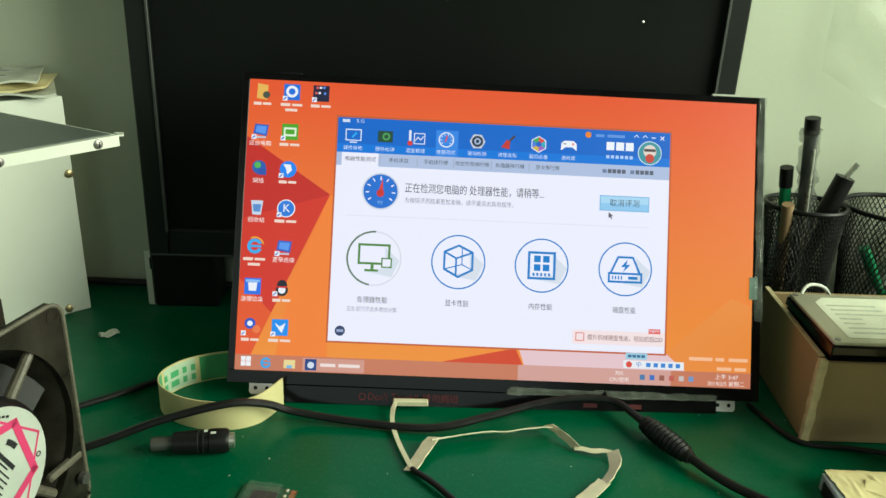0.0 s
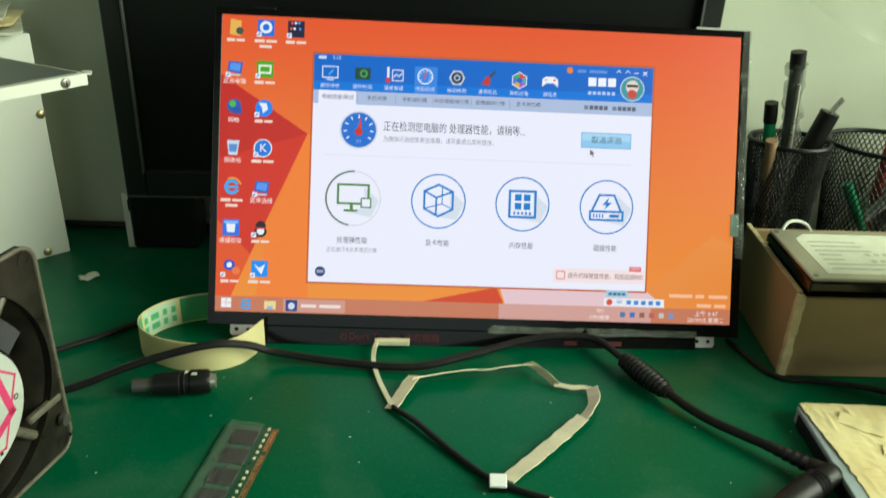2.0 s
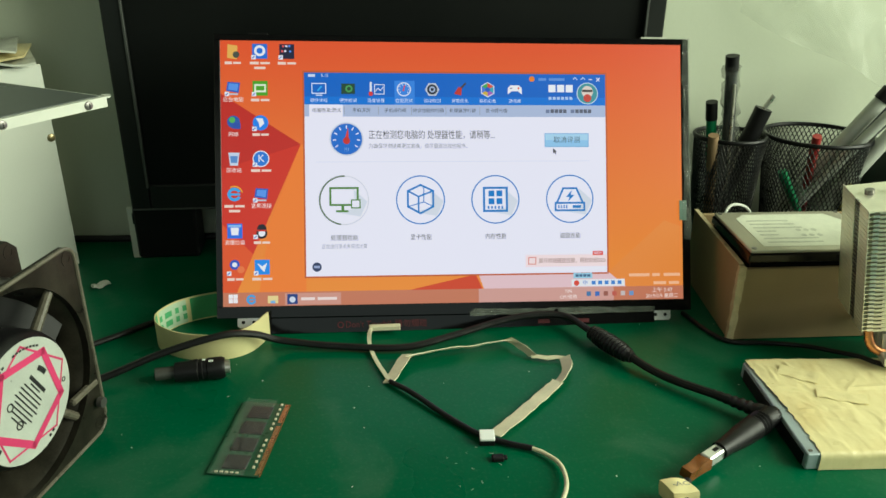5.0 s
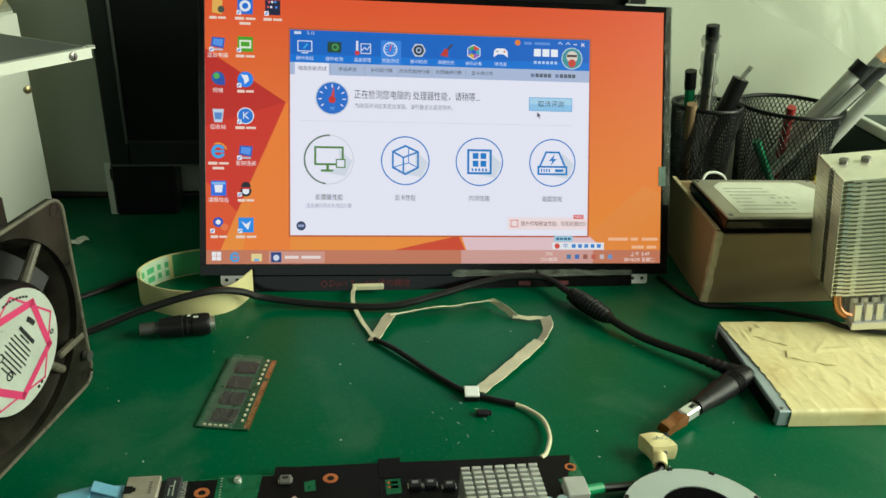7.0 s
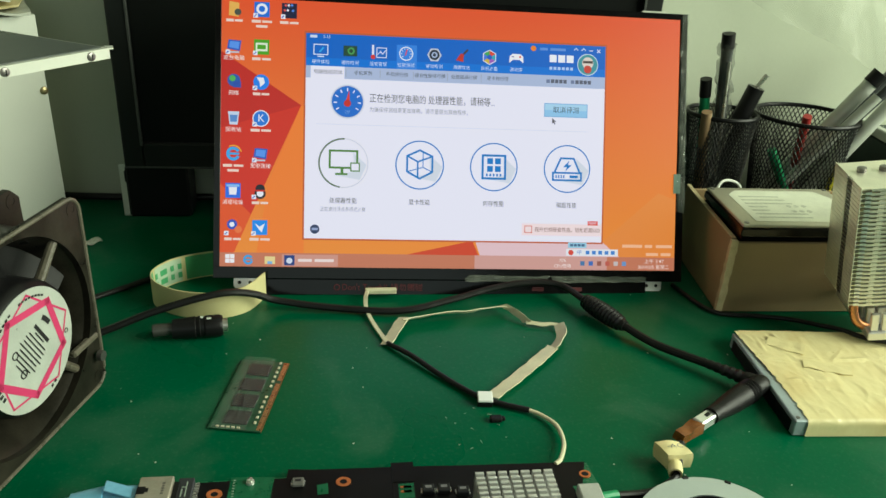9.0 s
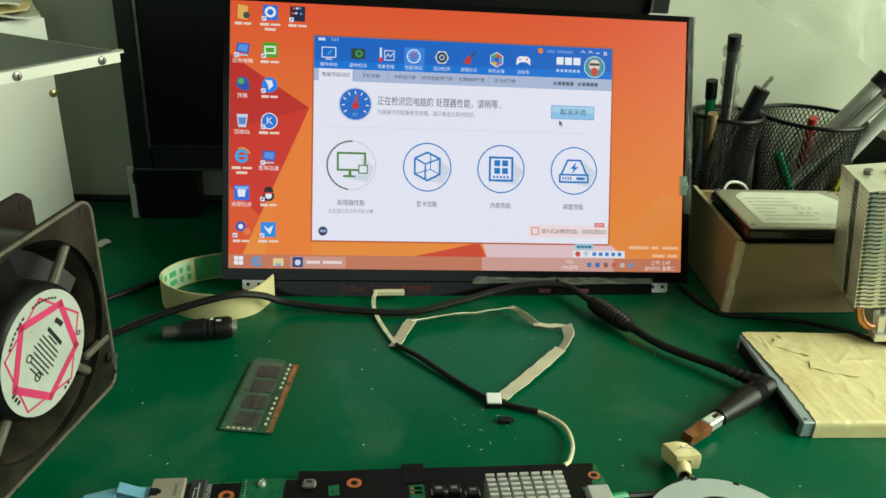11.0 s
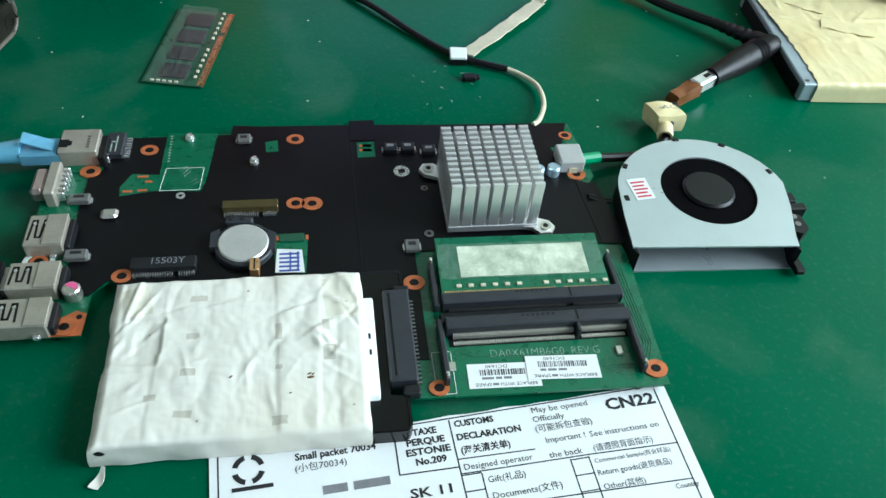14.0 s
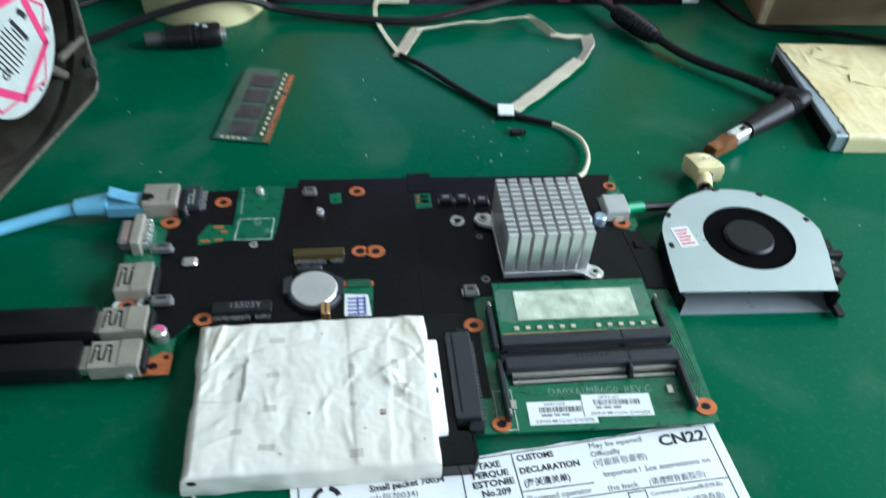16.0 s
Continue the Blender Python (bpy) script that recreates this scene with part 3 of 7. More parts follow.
def desktop():
    bm = B()
    bm.faces.new([bm.verts.new((x, y, 0.00002)) for x, y in ((0, 0), (W, 0), (W, H), (0, H))])
    s = part("screen", bm, glow("orange_wallpaper", lin(236, 146, 58), 1.0, lin(226, 84, 44)), LCD, "lit screen showing an orange desktop and a white program window")
    flat("wallpaper_shape", [(0, 155), (57, 118), (22, 38), (0, 60)], 1, ink(205, 46, 36), s)
    flat("wallpaper_shape", [(0, 155), (57, 118), (0, 100)], 1.4, ink(190, 36, 34), s)
    flat("wallpaper_shape", [(57, 118), (34, 60), (26, 10), (60, 10), (60, 117)], 1, ink(238, 128, 52), s)
    flat("wallpaper_shape", [(0, 60), (22, 38), (10, 10), (0, 10)], 1, ink(222, 84, 42), s)
    flat("wallpaper_shape", [(135, 10), (185, 21), (190, 10)], 1, ink(206, 66, 40), s)
    flat("wallpaper_shape", [(187, 21.5), (286, 21.5), (300, 10), (191, 10)], 1, ink(228, 196, 204), s)
    flat("wallpaper_shape", [(286, 21.5), (300, 10), (344, 10), (344, 55), (330, 60)], 1, ink(232, 140, 66), s)
    bar = flat("taskbar", rect(0, 344.2, 0, 10.2), 2, ink(196, 120, 92), s)
    flat("taskbar_shape", rect(187, 290, 0, 10.2), 2.4, ink(208, 158, 150), s)
    for i, (x, y) in enumerate(((4, 2.6), (7.4, 2.6), (4, 5.9), (7.4, 5.9))):
        flat("start_tile", rect(x, x + 3.1, y, y + 3.0), 3, ink(240, 240, 245), s)
    hoop("task_icon", 20.3, 5, 3.6, 2.0, 3, ink(60, 160, 225), s, 30, 340)
    stroke("task_icon", [(17.5, 5), (23.4, 5)], 1.2, 3.4, ink(60, 160, 225), s)
    flat("task_icon", rect(32, 39.5, 2, 7.5), 3, ink(232, 214, 150), s)
    flat("task_icon", rect(34, 37.5, 2, 4), 3.4, ink(120, 180, 225), s)
    flat("task_button", rect(44.4, 85, 0.6, 9.2), 3, ink(206, 150, 136), s)
    flat("task_icon", rect(46, 53.5, 1.2, 8.6), 4, ink(24, 60, 130), s)
    flat("task_icon", disc(49.8, 4.6, 2.2), 5, ink(210, 220, 235), s)
    for u0, u1 in ((56, 66), (68, 82)):
        flat("text_bar", rect(u0, u1, 3.9, 6.0), 5, ink(238, 222, 218), s)
    # desktop icons, three columns
    blue, white, dark = ink(28, 110, 205), ink(236, 240, 248), ink(20, 40, 92)
    rows = [185.8, 158.9, 133.7, 107.5, 81.6, 55.0, 28.5]
    kinds = {(0, 0): (230, 180, 90), (1, 0): (24, 110, 215), (2, 0): (20, 26, 60), (0, 1): (40, 90, 190), (1, 1): (80, 165, 40), (0, 2): (40, 90, 170), (1, 2): (34, 130, 235),
             (0, 3): (200, 215, 235), (1, 3): (40, 120, 215), (0, 4): (60, 165, 230), (1, 4): (40, 90, 190), (0, 5): (40, 110, 225), (1, 5): (20, 24, 40), (0, 6): (30, 80, 190), (1, 6): (30, 140, 235)}
    labels = {(0, 1): "这台电脑", (0, 2): "网络", (0, 3): "回收站", (1, 4): "宽带连接", (0, 5): "清理垃圾"}
    for (c, r), rgb in kinds.items():
        u, v = (9.0, 28.3, 47.8)[c], rows[r]
        col = ink(*rgb)
        if (c, r) in ((0, 1), (1, 4)):
            flat("desktop_icon", [(u - 5, v - 2), (u + 4, v - 3.5), (u + 5, v + 4), (u - 4, v + 4.5)], 2, col, s)
            flat("icon_mark", [(u - 3.6, v - 1), (u + 3, v - 2.2), (u + 3.8, v + 3), (u - 3, v + 3.4)], 3, ink(90, 150, 235), s)
            flat("icon_mark", rect(u - 3, u + 3.5, v - 5, v - 3.8), 3, ink(190, 200, 215), s)
        elif (c, r) == (0, 2):
            flat("desktop_icon", disc(u, v + 0.6, 4.6), 2, col, s)
            flat("icon_mark", disc(u - 1, v + 2, 2.2), 3, ink(90, 180, 90), s)
            flat("icon_mark", rect(u - 0.5, u + 5, v - 4.5, v), 3.5, ink(40, 80, 170), s)
        elif (c, r) == (0, 3):
            flat("desktop_icon", [(u - 2.8, v - 5), (u + 2.8, v - 5), (u + 4, v + 4.5), (u - 4, v + 4.5)], 2, col, s)
            flat("icon_mark", [(u - 2.2, v - 3), (u + 2.2, v - 3), (u + 2.8, v + 2), (u - 2.8, v + 2)], 3, ink(90, 140, 205), s)
        elif (c, r) == (0, 4):
            hoop("desktop_icon", u, v, 5.0, 2.8, 2, col, s, 25, 335)
            stroke("icon_mark", [(u - 3.8, v), (u + 4.2, v)], 1.6, 3, col, s)
            hoop("icon_mark", u, v, 6.2, 5.5, 3.4, ink(240, 190, 60), s, 15, 120)
        elif (c, r) == (1, 3):
            flat("desktop_icon", disc(u, v, 6.0), 2, white, s)
            flat("icon_mark", disc(u, v, 5.3), 3, col, s)
            say("K", u + 0.2, v, 7.5, white, s, level=5)
        elif (c, r) == (1, 2):
            flat("desktop_icon", disc(u, v, 5.6), 2, col, s)
            flat("icon_mark", [(u - 3.4, v + 3.4), (u + 1.6, v + 3.2), (u + 2.6, v - 0.6), (u - 0.6, v - 3.6), (u - 1.2, v)], 3, white, s)
        elif (c, r) in ((0, 0),):
            flat("desktop_icon", [(u - 4, v - 5), (u + 3, v - 6), (u + 3.4, v + 4), (u - 3.6, v + 5)], 2, col, s)
            flat("icon_mark", disc(u + 2.4, v - 2.6, 2.4), 3, ink(70, 80, 70), s)
        elif (c, r) == (1, 5):
            flat("desktop_icon", disc(u, v + 1.5, 3.4), 2, col, s)
            flat("icon_mark", disc(u, v - 1.8, 4.0), 2.4, col, s)
            flat("icon_mark", disc(u, v - 1.8, 2.4), 3, white, s)
            flat("icon_mark", rect(u - 3.2, u + 3.2, v - 0.4, v + 0.8), 3.4, ink(200, 40, 40), s)
        elif (c, r) == (0, 6):
            flat("desktop_icon", disc(u - 0.4, v + 2, 3.6), 2, col, s)
            flat("icon_mark", disc(u - 0.4, v + 2, 1.8), 3, white, s)
            flat("icon_mark", disc(u + 4, v - 1.6, 2.6), 2.6, ink(230, 120, 70), s)
        else:
            flat("desktop_icon", rect(u - 5.4, u + 5.4, v - 5.4, v + 5.4), 2, col, s)
            if (c, r) == (1, 6):
                flat("icon_mark", [(u - 3.6, v + 3), (u, v + 0.6), (u + 3.6, v + 3.2), (u + 1.4, v - 3.6), (u - 0.8, v - 1.2)], 3, white, s)
            elif (c, r) == (1, 1):
                flat("icon_mark", rect(u - 4.2, u + 4.2, v - 3, v + 3), 3, ink(225, 240, 215), s)
                flat("icon_mark", rect(u - 3, u + 3, v - 1.6, v + 1.6), 4, col, s)
            elif (c, r) == (1, 0):
                hoop("icon_mark", u, v + 0.4, 4.0, 2.2, 3, white, s)
            elif (c, r) == (2, 0):
                for k in range(7):
                    flat("icon_mark", disc(u - 4 + (k * 2.9) % 8, v - 3.4 + (k * 3.7) % 7.5, 0.9, 8), 3, ink(*((220, 90, 90), (230, 230, 240), (90, 140, 230))[k % 3]), s)
            else:
                flat("icon_mark", [(u - 3, v + 2.5), (u + 3, v + 2.5), (u + 2.4, v - 3), (u - 2.4, v - 3)], 3, white, s)
                flat("icon_mark", rect(u - 4.6, u + 4.6, v + 2.8, v + 4.4), 4, ink(140, 190, 245), s)
        if c > 0 or r in (1, 6):
            flat("shortcut_mark", rect(u - 6.0, u - 2.8, v - 6.0, v - 2.8), 5, ink(232, 238, 246), s)
            stroke("shortcut_mark", [(u - 5.5, v - 5.4), (u - 3.6, v - 3.6)], 0.7, 6, ink(40, 80, 190), s)
        if (c, r) in labels:
            say(labels[c, r], u, v - 8.6, 3.7, ink(246, 240, 236), s)
        else:
            w = (5.8, 7.2, 6.6)[(c + r) % 3]
            flat("text_bar", rect(u - w, u - w * 0.1, v - 9.6, v - 7.6), 3, ink(238, 214, 200), s)
            flat("text_bar", rect(u + w * 0.05, u + w, v - 9.4, v - 7.8), 3, ink(238, 214, 200), s)
            if (c, r) in ((1, 0), (0, 4)):
                flat("text_bar", rect(u - 4, u + 4, v - 13, v - 11.2), 3, ink(238, 214, 200), s)
    # tray and marks at the lower right
    for i in range(6):
        flat("tray_icon", rect(269 + 6.6 * i, 272.4 + 6.6 * i, 3.4, 6.8), 3, ink(*((70, 120, 170), (60, 110, 190), (150, 90, 80), (190, 90, 80), (200, 190, 190), (110, 150, 200))[i]), s)
    say("70%", 255, 7.2, 3.4, ink(246, 236, 232), s)
    say("CPU使用", 255, 2.8, 3.4, ink(246, 236, 232), s)
    say("上午 3:47", 327.6, 7.0, 4.0, ink(246, 236, 232), s)
    say("2019/2/5 星期二", 327.4, 2.6, 3.7, ink(246, 236, 232), s)
    for u0, u1, v0 in ((302, 318, 17.6), (320, 326, 17.6), (329, 342, 17.6), (321, 331, 11.4), (333, 341, 11.4)):
        flat("text_bar", rect(u0, u1, v0, v0 + 2.3), 3, ink(246, 190, 150), s)
    return s


SCREEN = desktop()


def program_window():
    s = SCREEN
    white, text, grey = ink(237, 238, 254), ink(46, 50, 62), ink(130, 134, 146)
    bluec, green, pale = ink(0, 120, 200), ink(82, 132, 62), ink(212, 220, 232)
    flat("window_shadow", rect(58.8, 286.4, 20.0, 172), 1.6, ink(190, 92, 52), s)
    flat("program_window", rect(60, 285.2, 21.2, 170.6), 2.4, white, s)
    flat("title_bar", rect(60, 285.2, 147.2, 170.6), 3, ink(0, 100, 200), s)
    flat("title_bar_shade", rect(60, 285.2, 147.2, 153), 3.4, ink(0, 116, 216), s)
    flat("tab_strip", rect(60, 285.2, 138.4, 147.2), 3, ink(174, 190, 222), s)
    flat("active_tab", rect(63.5, 88, 138.2, 147.2), 4, white, s)
    flat("selected_tile", rect(126, 141, 147.2, 165), 4, ink(52, 132, 226), s)
    for i, (a, u) in enumerate((("电脑性能测试", 76), ("手机评测", 101.5), ("手机排行榜", 126.5), ("综合性能排行榜", 151), ("处理器排行榜", 176.5), ("显卡排行榜", 202))):
        say(a, u, 142.8, 3.3 if i else 3.5, text, s)
        if i:
            stroke("tab_line", [(u - 12.5, 140), (u - 12.5, 145.5)], 0.25, 4, grey, s)
    for u0 in (243, 262):
        flat("tool_icon", rect(u0 - 3.6, u0 - 0.8, 141.4, 144), 4, ink(110, 125, 160), s)
        for k in range(4):
            flat("text_bar", rect(u0 + 3.2 * k, u0 + 2.6 + 3.2 * k, 141.4, 144.2), 4, ink(90, 96, 116), s)
    nav = [70.7, 92, 112.4, 133, 154, 174.5, 195.5, 216]
    names = ["硬件体检", "硬件检测", "温度管理", "性能测试", "驱动检测", "清理优化", "装机必备", "游戏库"]
    for i, (u, a) in enumerate(zip(nav, names)):
        say(a, u, 150.0, 3.2, ink(216, 230, 250), s)
        v = 158.6
        if i == 0:
            stroke("nav_icon", rect(u - 5, u + 5, v - 3.2, v + 4), 0.7, 5, ink(220, 232, 250), s, True)
            flat("nav_icon", rect(u - 2.4, u + 2.4, v - 5, v - 4.2), 5, ink(220, 232, 250), s)
            stroke("nav_icon", [(u - 1, v - 1.4), (u + 2, v + 2)], 1.2, 5, ink(60, 170, 235), s)
        elif i == 1:
            flat("nav_icon", rect(u - 5, u + 5, v - 3.6, v + 4), 5, ink(30, 70, 50), s)
            hoop("nav_icon", u + 0.6, v + 0.2, 2.6, 1.4, 6, ink(80, 160, 90), s)
        elif i == 2:
            flat("nav_icon", rect(u - 4.6, u - 3.0, v - 3, v + 5.4), 5, ink(226, 232, 245), s)
            flat("nav_icon", disc(u - 3.8, v - 3.4, 1.7, 14), 6, ink(210, 50, 50), s)
            stroke("nav_icon", rect(u - 1, u + 6, v - 3.6, v + 3.4), 0.6, 5, ink(226, 232, 245), s, True)
            stroke("nav_icon", [(u - 0.4, v - 1.6), (u + 1.6, v + 0.8), (u + 3.2, v - 1), (u + 5.4, v + 1.6)], 0.6, 6, ink(226, 232, 245), s)
        elif i == 3:
            hoop("nav_icon", u, v, 5.2, 4.4, 5, ink(226, 236, 250), s)
            for k in range(8):
                a0 = radians(-40 + 37 * k)
                stroke("nav_icon", [(u + 3 * math.cos(a0), v + 3 * math.sin(a0)), (u + 4 * math.cos(a0), v + 4 * math.sin(a0))], 0.5, 5, ink(226, 236, 250), s)
            stroke("nav_icon", [(u - 0.6, v - 1.4), (u + 0.6, v + 3)], 0.9, 6, ink(224, 60, 50), s)
        elif i == 4:
            flat("nav_icon", disc(u, v, 5.4, 6), 5, ink(196, 204, 216), s)
            flat("nav_icon", disc(u, v, 3.8), 6, ink(34, 44, 66), s)
            hoop("nav_icon", u, v, 2.2, 1.2, 7, ink(170, 190, 220), s)
        elif i == 5:
            stroke("nav_icon", [(u, v), (u + 4.6, v + 5)], 1.4, 5, ink(70, 60, 60), s)
            flat("nav_icon", [(u - 4.4, v - 3.2), (u + 1.2, v - 4.4), (u + 1.6, v + 1.2), (u - 0.8, v + 2)], 6, ink(190, 50, 44), s)
        elif i == 6:
            for k, col in enumerate(((214, 70, 60), (70, 170, 90), (70, 120, 220), (210, 180, 70), (160, 90, 190), (60, 170, 190))):
                flat("nav_icon", [(u, v)] + [(u + 5.4 * math.cos(radians(60 * (k + d) + 30)), v + 5.4 * math.sin(radians(60 * (k + d) + 30))) for d in (0, 1)], 5, ink(*col), s)
            stroke("nav_icon", [(u + 5.4 * math.cos(radians(60 * k + 30)), v + 5.4 * math.sin(radians(60 * k + 30))) for k in range(6)], 0.6, 6, ink(226, 232, 245), s, True)
            flat("nav_icon", disc(u, v, 2.0, 6), 7, ink(24, 92, 196), s)
        else:
            flat("nav_icon", [(u - 5.4, v - 3.4), (u - 2.4, v - 1), (u + 2.4, v - 1), (u + 5.4, v - 3.4), (u + 5.2, v + 1.6), (u + 3, v + 3.4), (u - 3, v + 3.4), (u - 5.2, v + 1.6)], 5, ink(240, 242, 248), s)
            flat("nav_icon", disc(u + 2.8, v + 1.2, 0.8, 10), 6, ink(220, 90, 60), s)
            stroke("nav_icon", [(u - 3.8, v + 1.2), (u - 1.8, v + 1.2)], 0.6, 6, ink(60, 80, 130), s)
    flat("text_bar", rect(63, 68, 167.4, 169.4), 5, ink(206, 220, 244), s)
    say("5.15", 75, 168.4, 3.2, ink(206, 220, 244), s)
    for k in range(3):
        flat("title_mark", rect(241.6 + 6.6 * k, 247 + 6.6 * k, 157, 162.6), 5, ink(240, 244, 252), s)
    for k in range(6):
        flat("title_mark", rect(241.6 + 3.2 * k, 243.8 + 3.2 * k, 151.4, 153.6), 5, ink(176, 204, 244), s)
    flat("badge", disc(271.3, 156.2, 8.2), 5, ink(206, 226, 236), s)
    flat("badge", disc(271.3, 156.2, 7.6), 6, ink(66, 150, 160), s)
    flat("badge", disc(271.3, 157.4, 4.4), 7, ink(226, 214, 204), s)
    flat("badge", rect(267.4, 275.2, 157.2, 159.0), 8, ink(70, 60, 60), s)
    flat("badge", disc(271.3, 152.6, 3.0), 8, ink(200, 66, 58), s)
    flat("title_icon", disc(229, 166.8, 2.1, 16), 5, ink(232, 130, 44), s)
    for u0, u1 in ((234, 240), (242, 254)):
        flat("text_bar", rect(u0, u1, 165.6, 167.6), 5, ink(96, 146, 222), s)
    stroke("title_icon", [(272.4, 166.8), (275.2, 166.8)], 0.6, 5, white, s)
    for a, b in (((278.4, 165.4), (281, 168)), ((278.4, 168), (281, 165.4))):
        stroke("title_icon", [a, b], 0.6, 5, white, s)
    for u in (260.4, 266.4):
        stroke("title_icon", [(u, 166.6), (u + 1.6, 168.2), (u + 3.2, 166.6)], 0.6, 5, ink(200, 218, 246), s)
    # gauge and headline
    flat("gauge", disc(90.4, 121.8, 12.4, 40), 4, ink(206, 214, 226), s)
    flat("gauge", disc(90.4, 121.8, 11.4, 40), 5, ink(26, 108, 206), s)
    for k in range(9):
        a0 = radians(-36 + 31.5 * k)
        stroke("gauge_tick", [(90.4 + 7.6 * math.cos(a0), 121.8 + 7.6 * math.sin(a0)), (90.4 + 10 * math.cos(a0), 121.8 + 10 * math.sin(a0))], 0.8, 6, white, s)
    flat("gauge_needle", [(88.6, 119.8), (92.2, 119.8), (91.6, 130.6)], 7, ink(214, 58, 50), s)
    flat("gauge_needle", disc(90.4, 120.6, 2.6, 18), 8, ink(196, 44, 44), s)
    say("???", 90.4, 114.0, 3.6, ink(150, 190, 240), s, level=7)
    say("正在检测您电脑的 处理器性能，请稍等...", 106.4, 124.6, 7.0, text, s, "LEFT", 93.6)
    say("为确保评测结果更加准确，请尽量退出其他程序。", 106.6, 116.4, 4.0, grey, s, "LEFT", 73)
    flat("button", rect(238.2, 272, 115.8, 126.2), 4, ink(120, 176, 222), s)
    flat("button", rect(238.8, 271.4, 116.4, 121), 5, ink(146, 200, 238), s)
    flat("button", rect(238.8, 271.4, 121, 125.6), 5, ink(172, 216, 244), s)
    say("取消评测", 255.2, 121, 5.2, ink(40, 66, 100), s, width=20)
    flat("mouse_pointer", [(244.4, 115), (244.4, 110.8), (245.4, 111.6), (246.4, 110), (247, 110.4), (246.2, 112), (247.6, 112.2)], 9, ink(90, 90, 100), s)
    stroke("divider", [(68, 105), (272.5, 105.4)], 0.3, 4, pale, s)
    # the four test discs
    for i, (u, a) in enumerate(((88.1, "处理器性能"), (144.4, "显卡性能"), (200.4, "内存性能"), (257, "磁盘性能"))):
        v = 76.8
        col = green if i == 0 else bluec
        if i == 0:
            hoop("progress_ring", u, v, 18.2, 17.6, 4, ink(206, 210, 214), s)
            hoop("progress_ring", u, v, 18.4, 17.2, 5, ink(100, 120, 100), s, 88, 262)
        else:
            hoop("test_ring", u, v, 18.2, 17.3, 4, col, s)
        flat("icon_shade", [(u + 7, v + 8), (u + 17, v - 1), (u + 12, v - 12), (u - 6, v - 9), (u + 8, v - 6)], 3.2, ink(214, 222, 234), s)
        say(a, u, 49.0, 4.6, text, s, width=20 if i == 0 else 15.6)
        if i == 0:
            say("正在进行浮点多项式计算", u, 42.7, 3.6, grey, s, width=33)
            stroke("test_icon", rect(u - 10, u + 10, v - 3.4, v + 9), 1.5, 5, col, s, True)
            stroke("test_icon", [(u - 6, v - 8), (u + 3, v - 8)], 1.5, 5, col, s)
            stroke("test_icon", [(u - 1, v - 4), (u - 1, v - 7.4)], 2.0, 5, col, s)
            flat("test_icon", rect(u + 5, u + 12, v - 6, v + 0.6), 6, white, s)
            stroke("test_icon", rect(u + 5.4, u + 11.6, v - 5.6, v + 0.2), 0.9, 7, col, s, True)
        elif i == 1:
            w = 9.4
            stroke("test_icon", [(u, v + 11), (u + w, v + 6.6), (u + w, v - 5), (u, v - 10), (u - w, v - 5), (u - w, v + 6.6)], 1.4, 5, col, s, True)
            stroke("test_icon", [(u - w, v + 6.6), (u - 1.5, v + 2.4), (u + w, v + 6.6)], 1.2, 5.6, col, s)
            stroke("test_icon", [(u - 1.5, v + 2.4), (u - 1.5, v - 9.2)], 1.2, 5.4, col, s)
            stroke("test_icon", [(u - w, v - 5), (u + 2.4, v - 1.6), (u + w, v - 5)], 0.7, 5.2, col, s)
            stroke("test_icon", [(u + 2.4, v - 1.6), (u + 2.4, v + 9.8)], 0.7, 5.1, col, s)
        elif i == 2:
            stroke("test_icon", rect(u - 8.6, u + 8.6, v - 8.6, v + 8.6), 1.6, 5, col, s, True)
            for du in (-3, 3):
                for dv in (-1.4, 4.4):
                    flat("test_icon", rect(u + du - 2.2, u + du + 2.2, v + dv - 2.2, v + dv + 2.2), 6, col, s)
            for k in range(5):
                flat("test_icon", rect(u - 6 + 2.6 * k, u - 4.6 + 2.6 * k, v - 7, v - 5), 6, col, s)
        else:
            stroke("test_icon", [(u - 10, v - 3), (u - 5, v + 8), (u + 5, v + 8), (u + 10, v - 3)], 1.4, 5, col, s)
            stroke("test_icon", rect(u - 11, u + 11, v - 8.6, v - 3), 1.4, 5.4, col, s, True)
            for k in range(4):
                flat("test_icon", rect(u - 9 + 2 * k, u - 8 + 2 * k, v - 7, v - 4.6), 6, col, s)
            flat("test_icon", rect(u + 2, u + 8.4, v - 6.8, v - 4.8), 6, col, s)
            flat("test_icon", [(u + 1.6, v + 6.6), (u - 3, v + 1.4), (u - 0.2, v + 1.4), (u - 1.6, v - 2), (u + 3.4, v + 3), (u + 0.6, v + 3)], 6, col, s)
    flat("footer_mark", disc(67.8, 28, 3.4, 20), 4, ink(44, 58, 96), s)
    flat("footer_mark", rect(65.6, 70, 27.2, 29), 5, ink(150, 165, 205), s)
    flat("promotion", rect(222.6, 285.2, 25.8, 35.0), 4, ink(244, 226, 228), s)
    say("提升机械硬盘性能，轻松赶超SSD", 232.6, 30.2, 3.9, ink(120, 60, 70), s, "LEFT", 51)
    stroke("promotion_icon", rect(225, 230.4, 28, 33), 0.6, 5, ink(214, 110, 110), s, True)
    flat("new_badge", rect(274, 282, 34.2, 37.4), 5, ink(222, 76, 70), s)
    say("NEW", 278, 35.8, 2.8, white, s, level=7)
    flat("popup", rect(259, 273.6, 16.8, 21.0), 4, ink(156, 206, 228), s)
    for k in range(4):
        flat("text_bar", rect(260.6 + 3 * k, 263 + 3 * k, 18, 19.8), 5, ink(60, 100, 140), s)
    flat("input_bar", rect(257.6, 298.6, 10.8, 16), 4, ink(232, 236, 242), s)
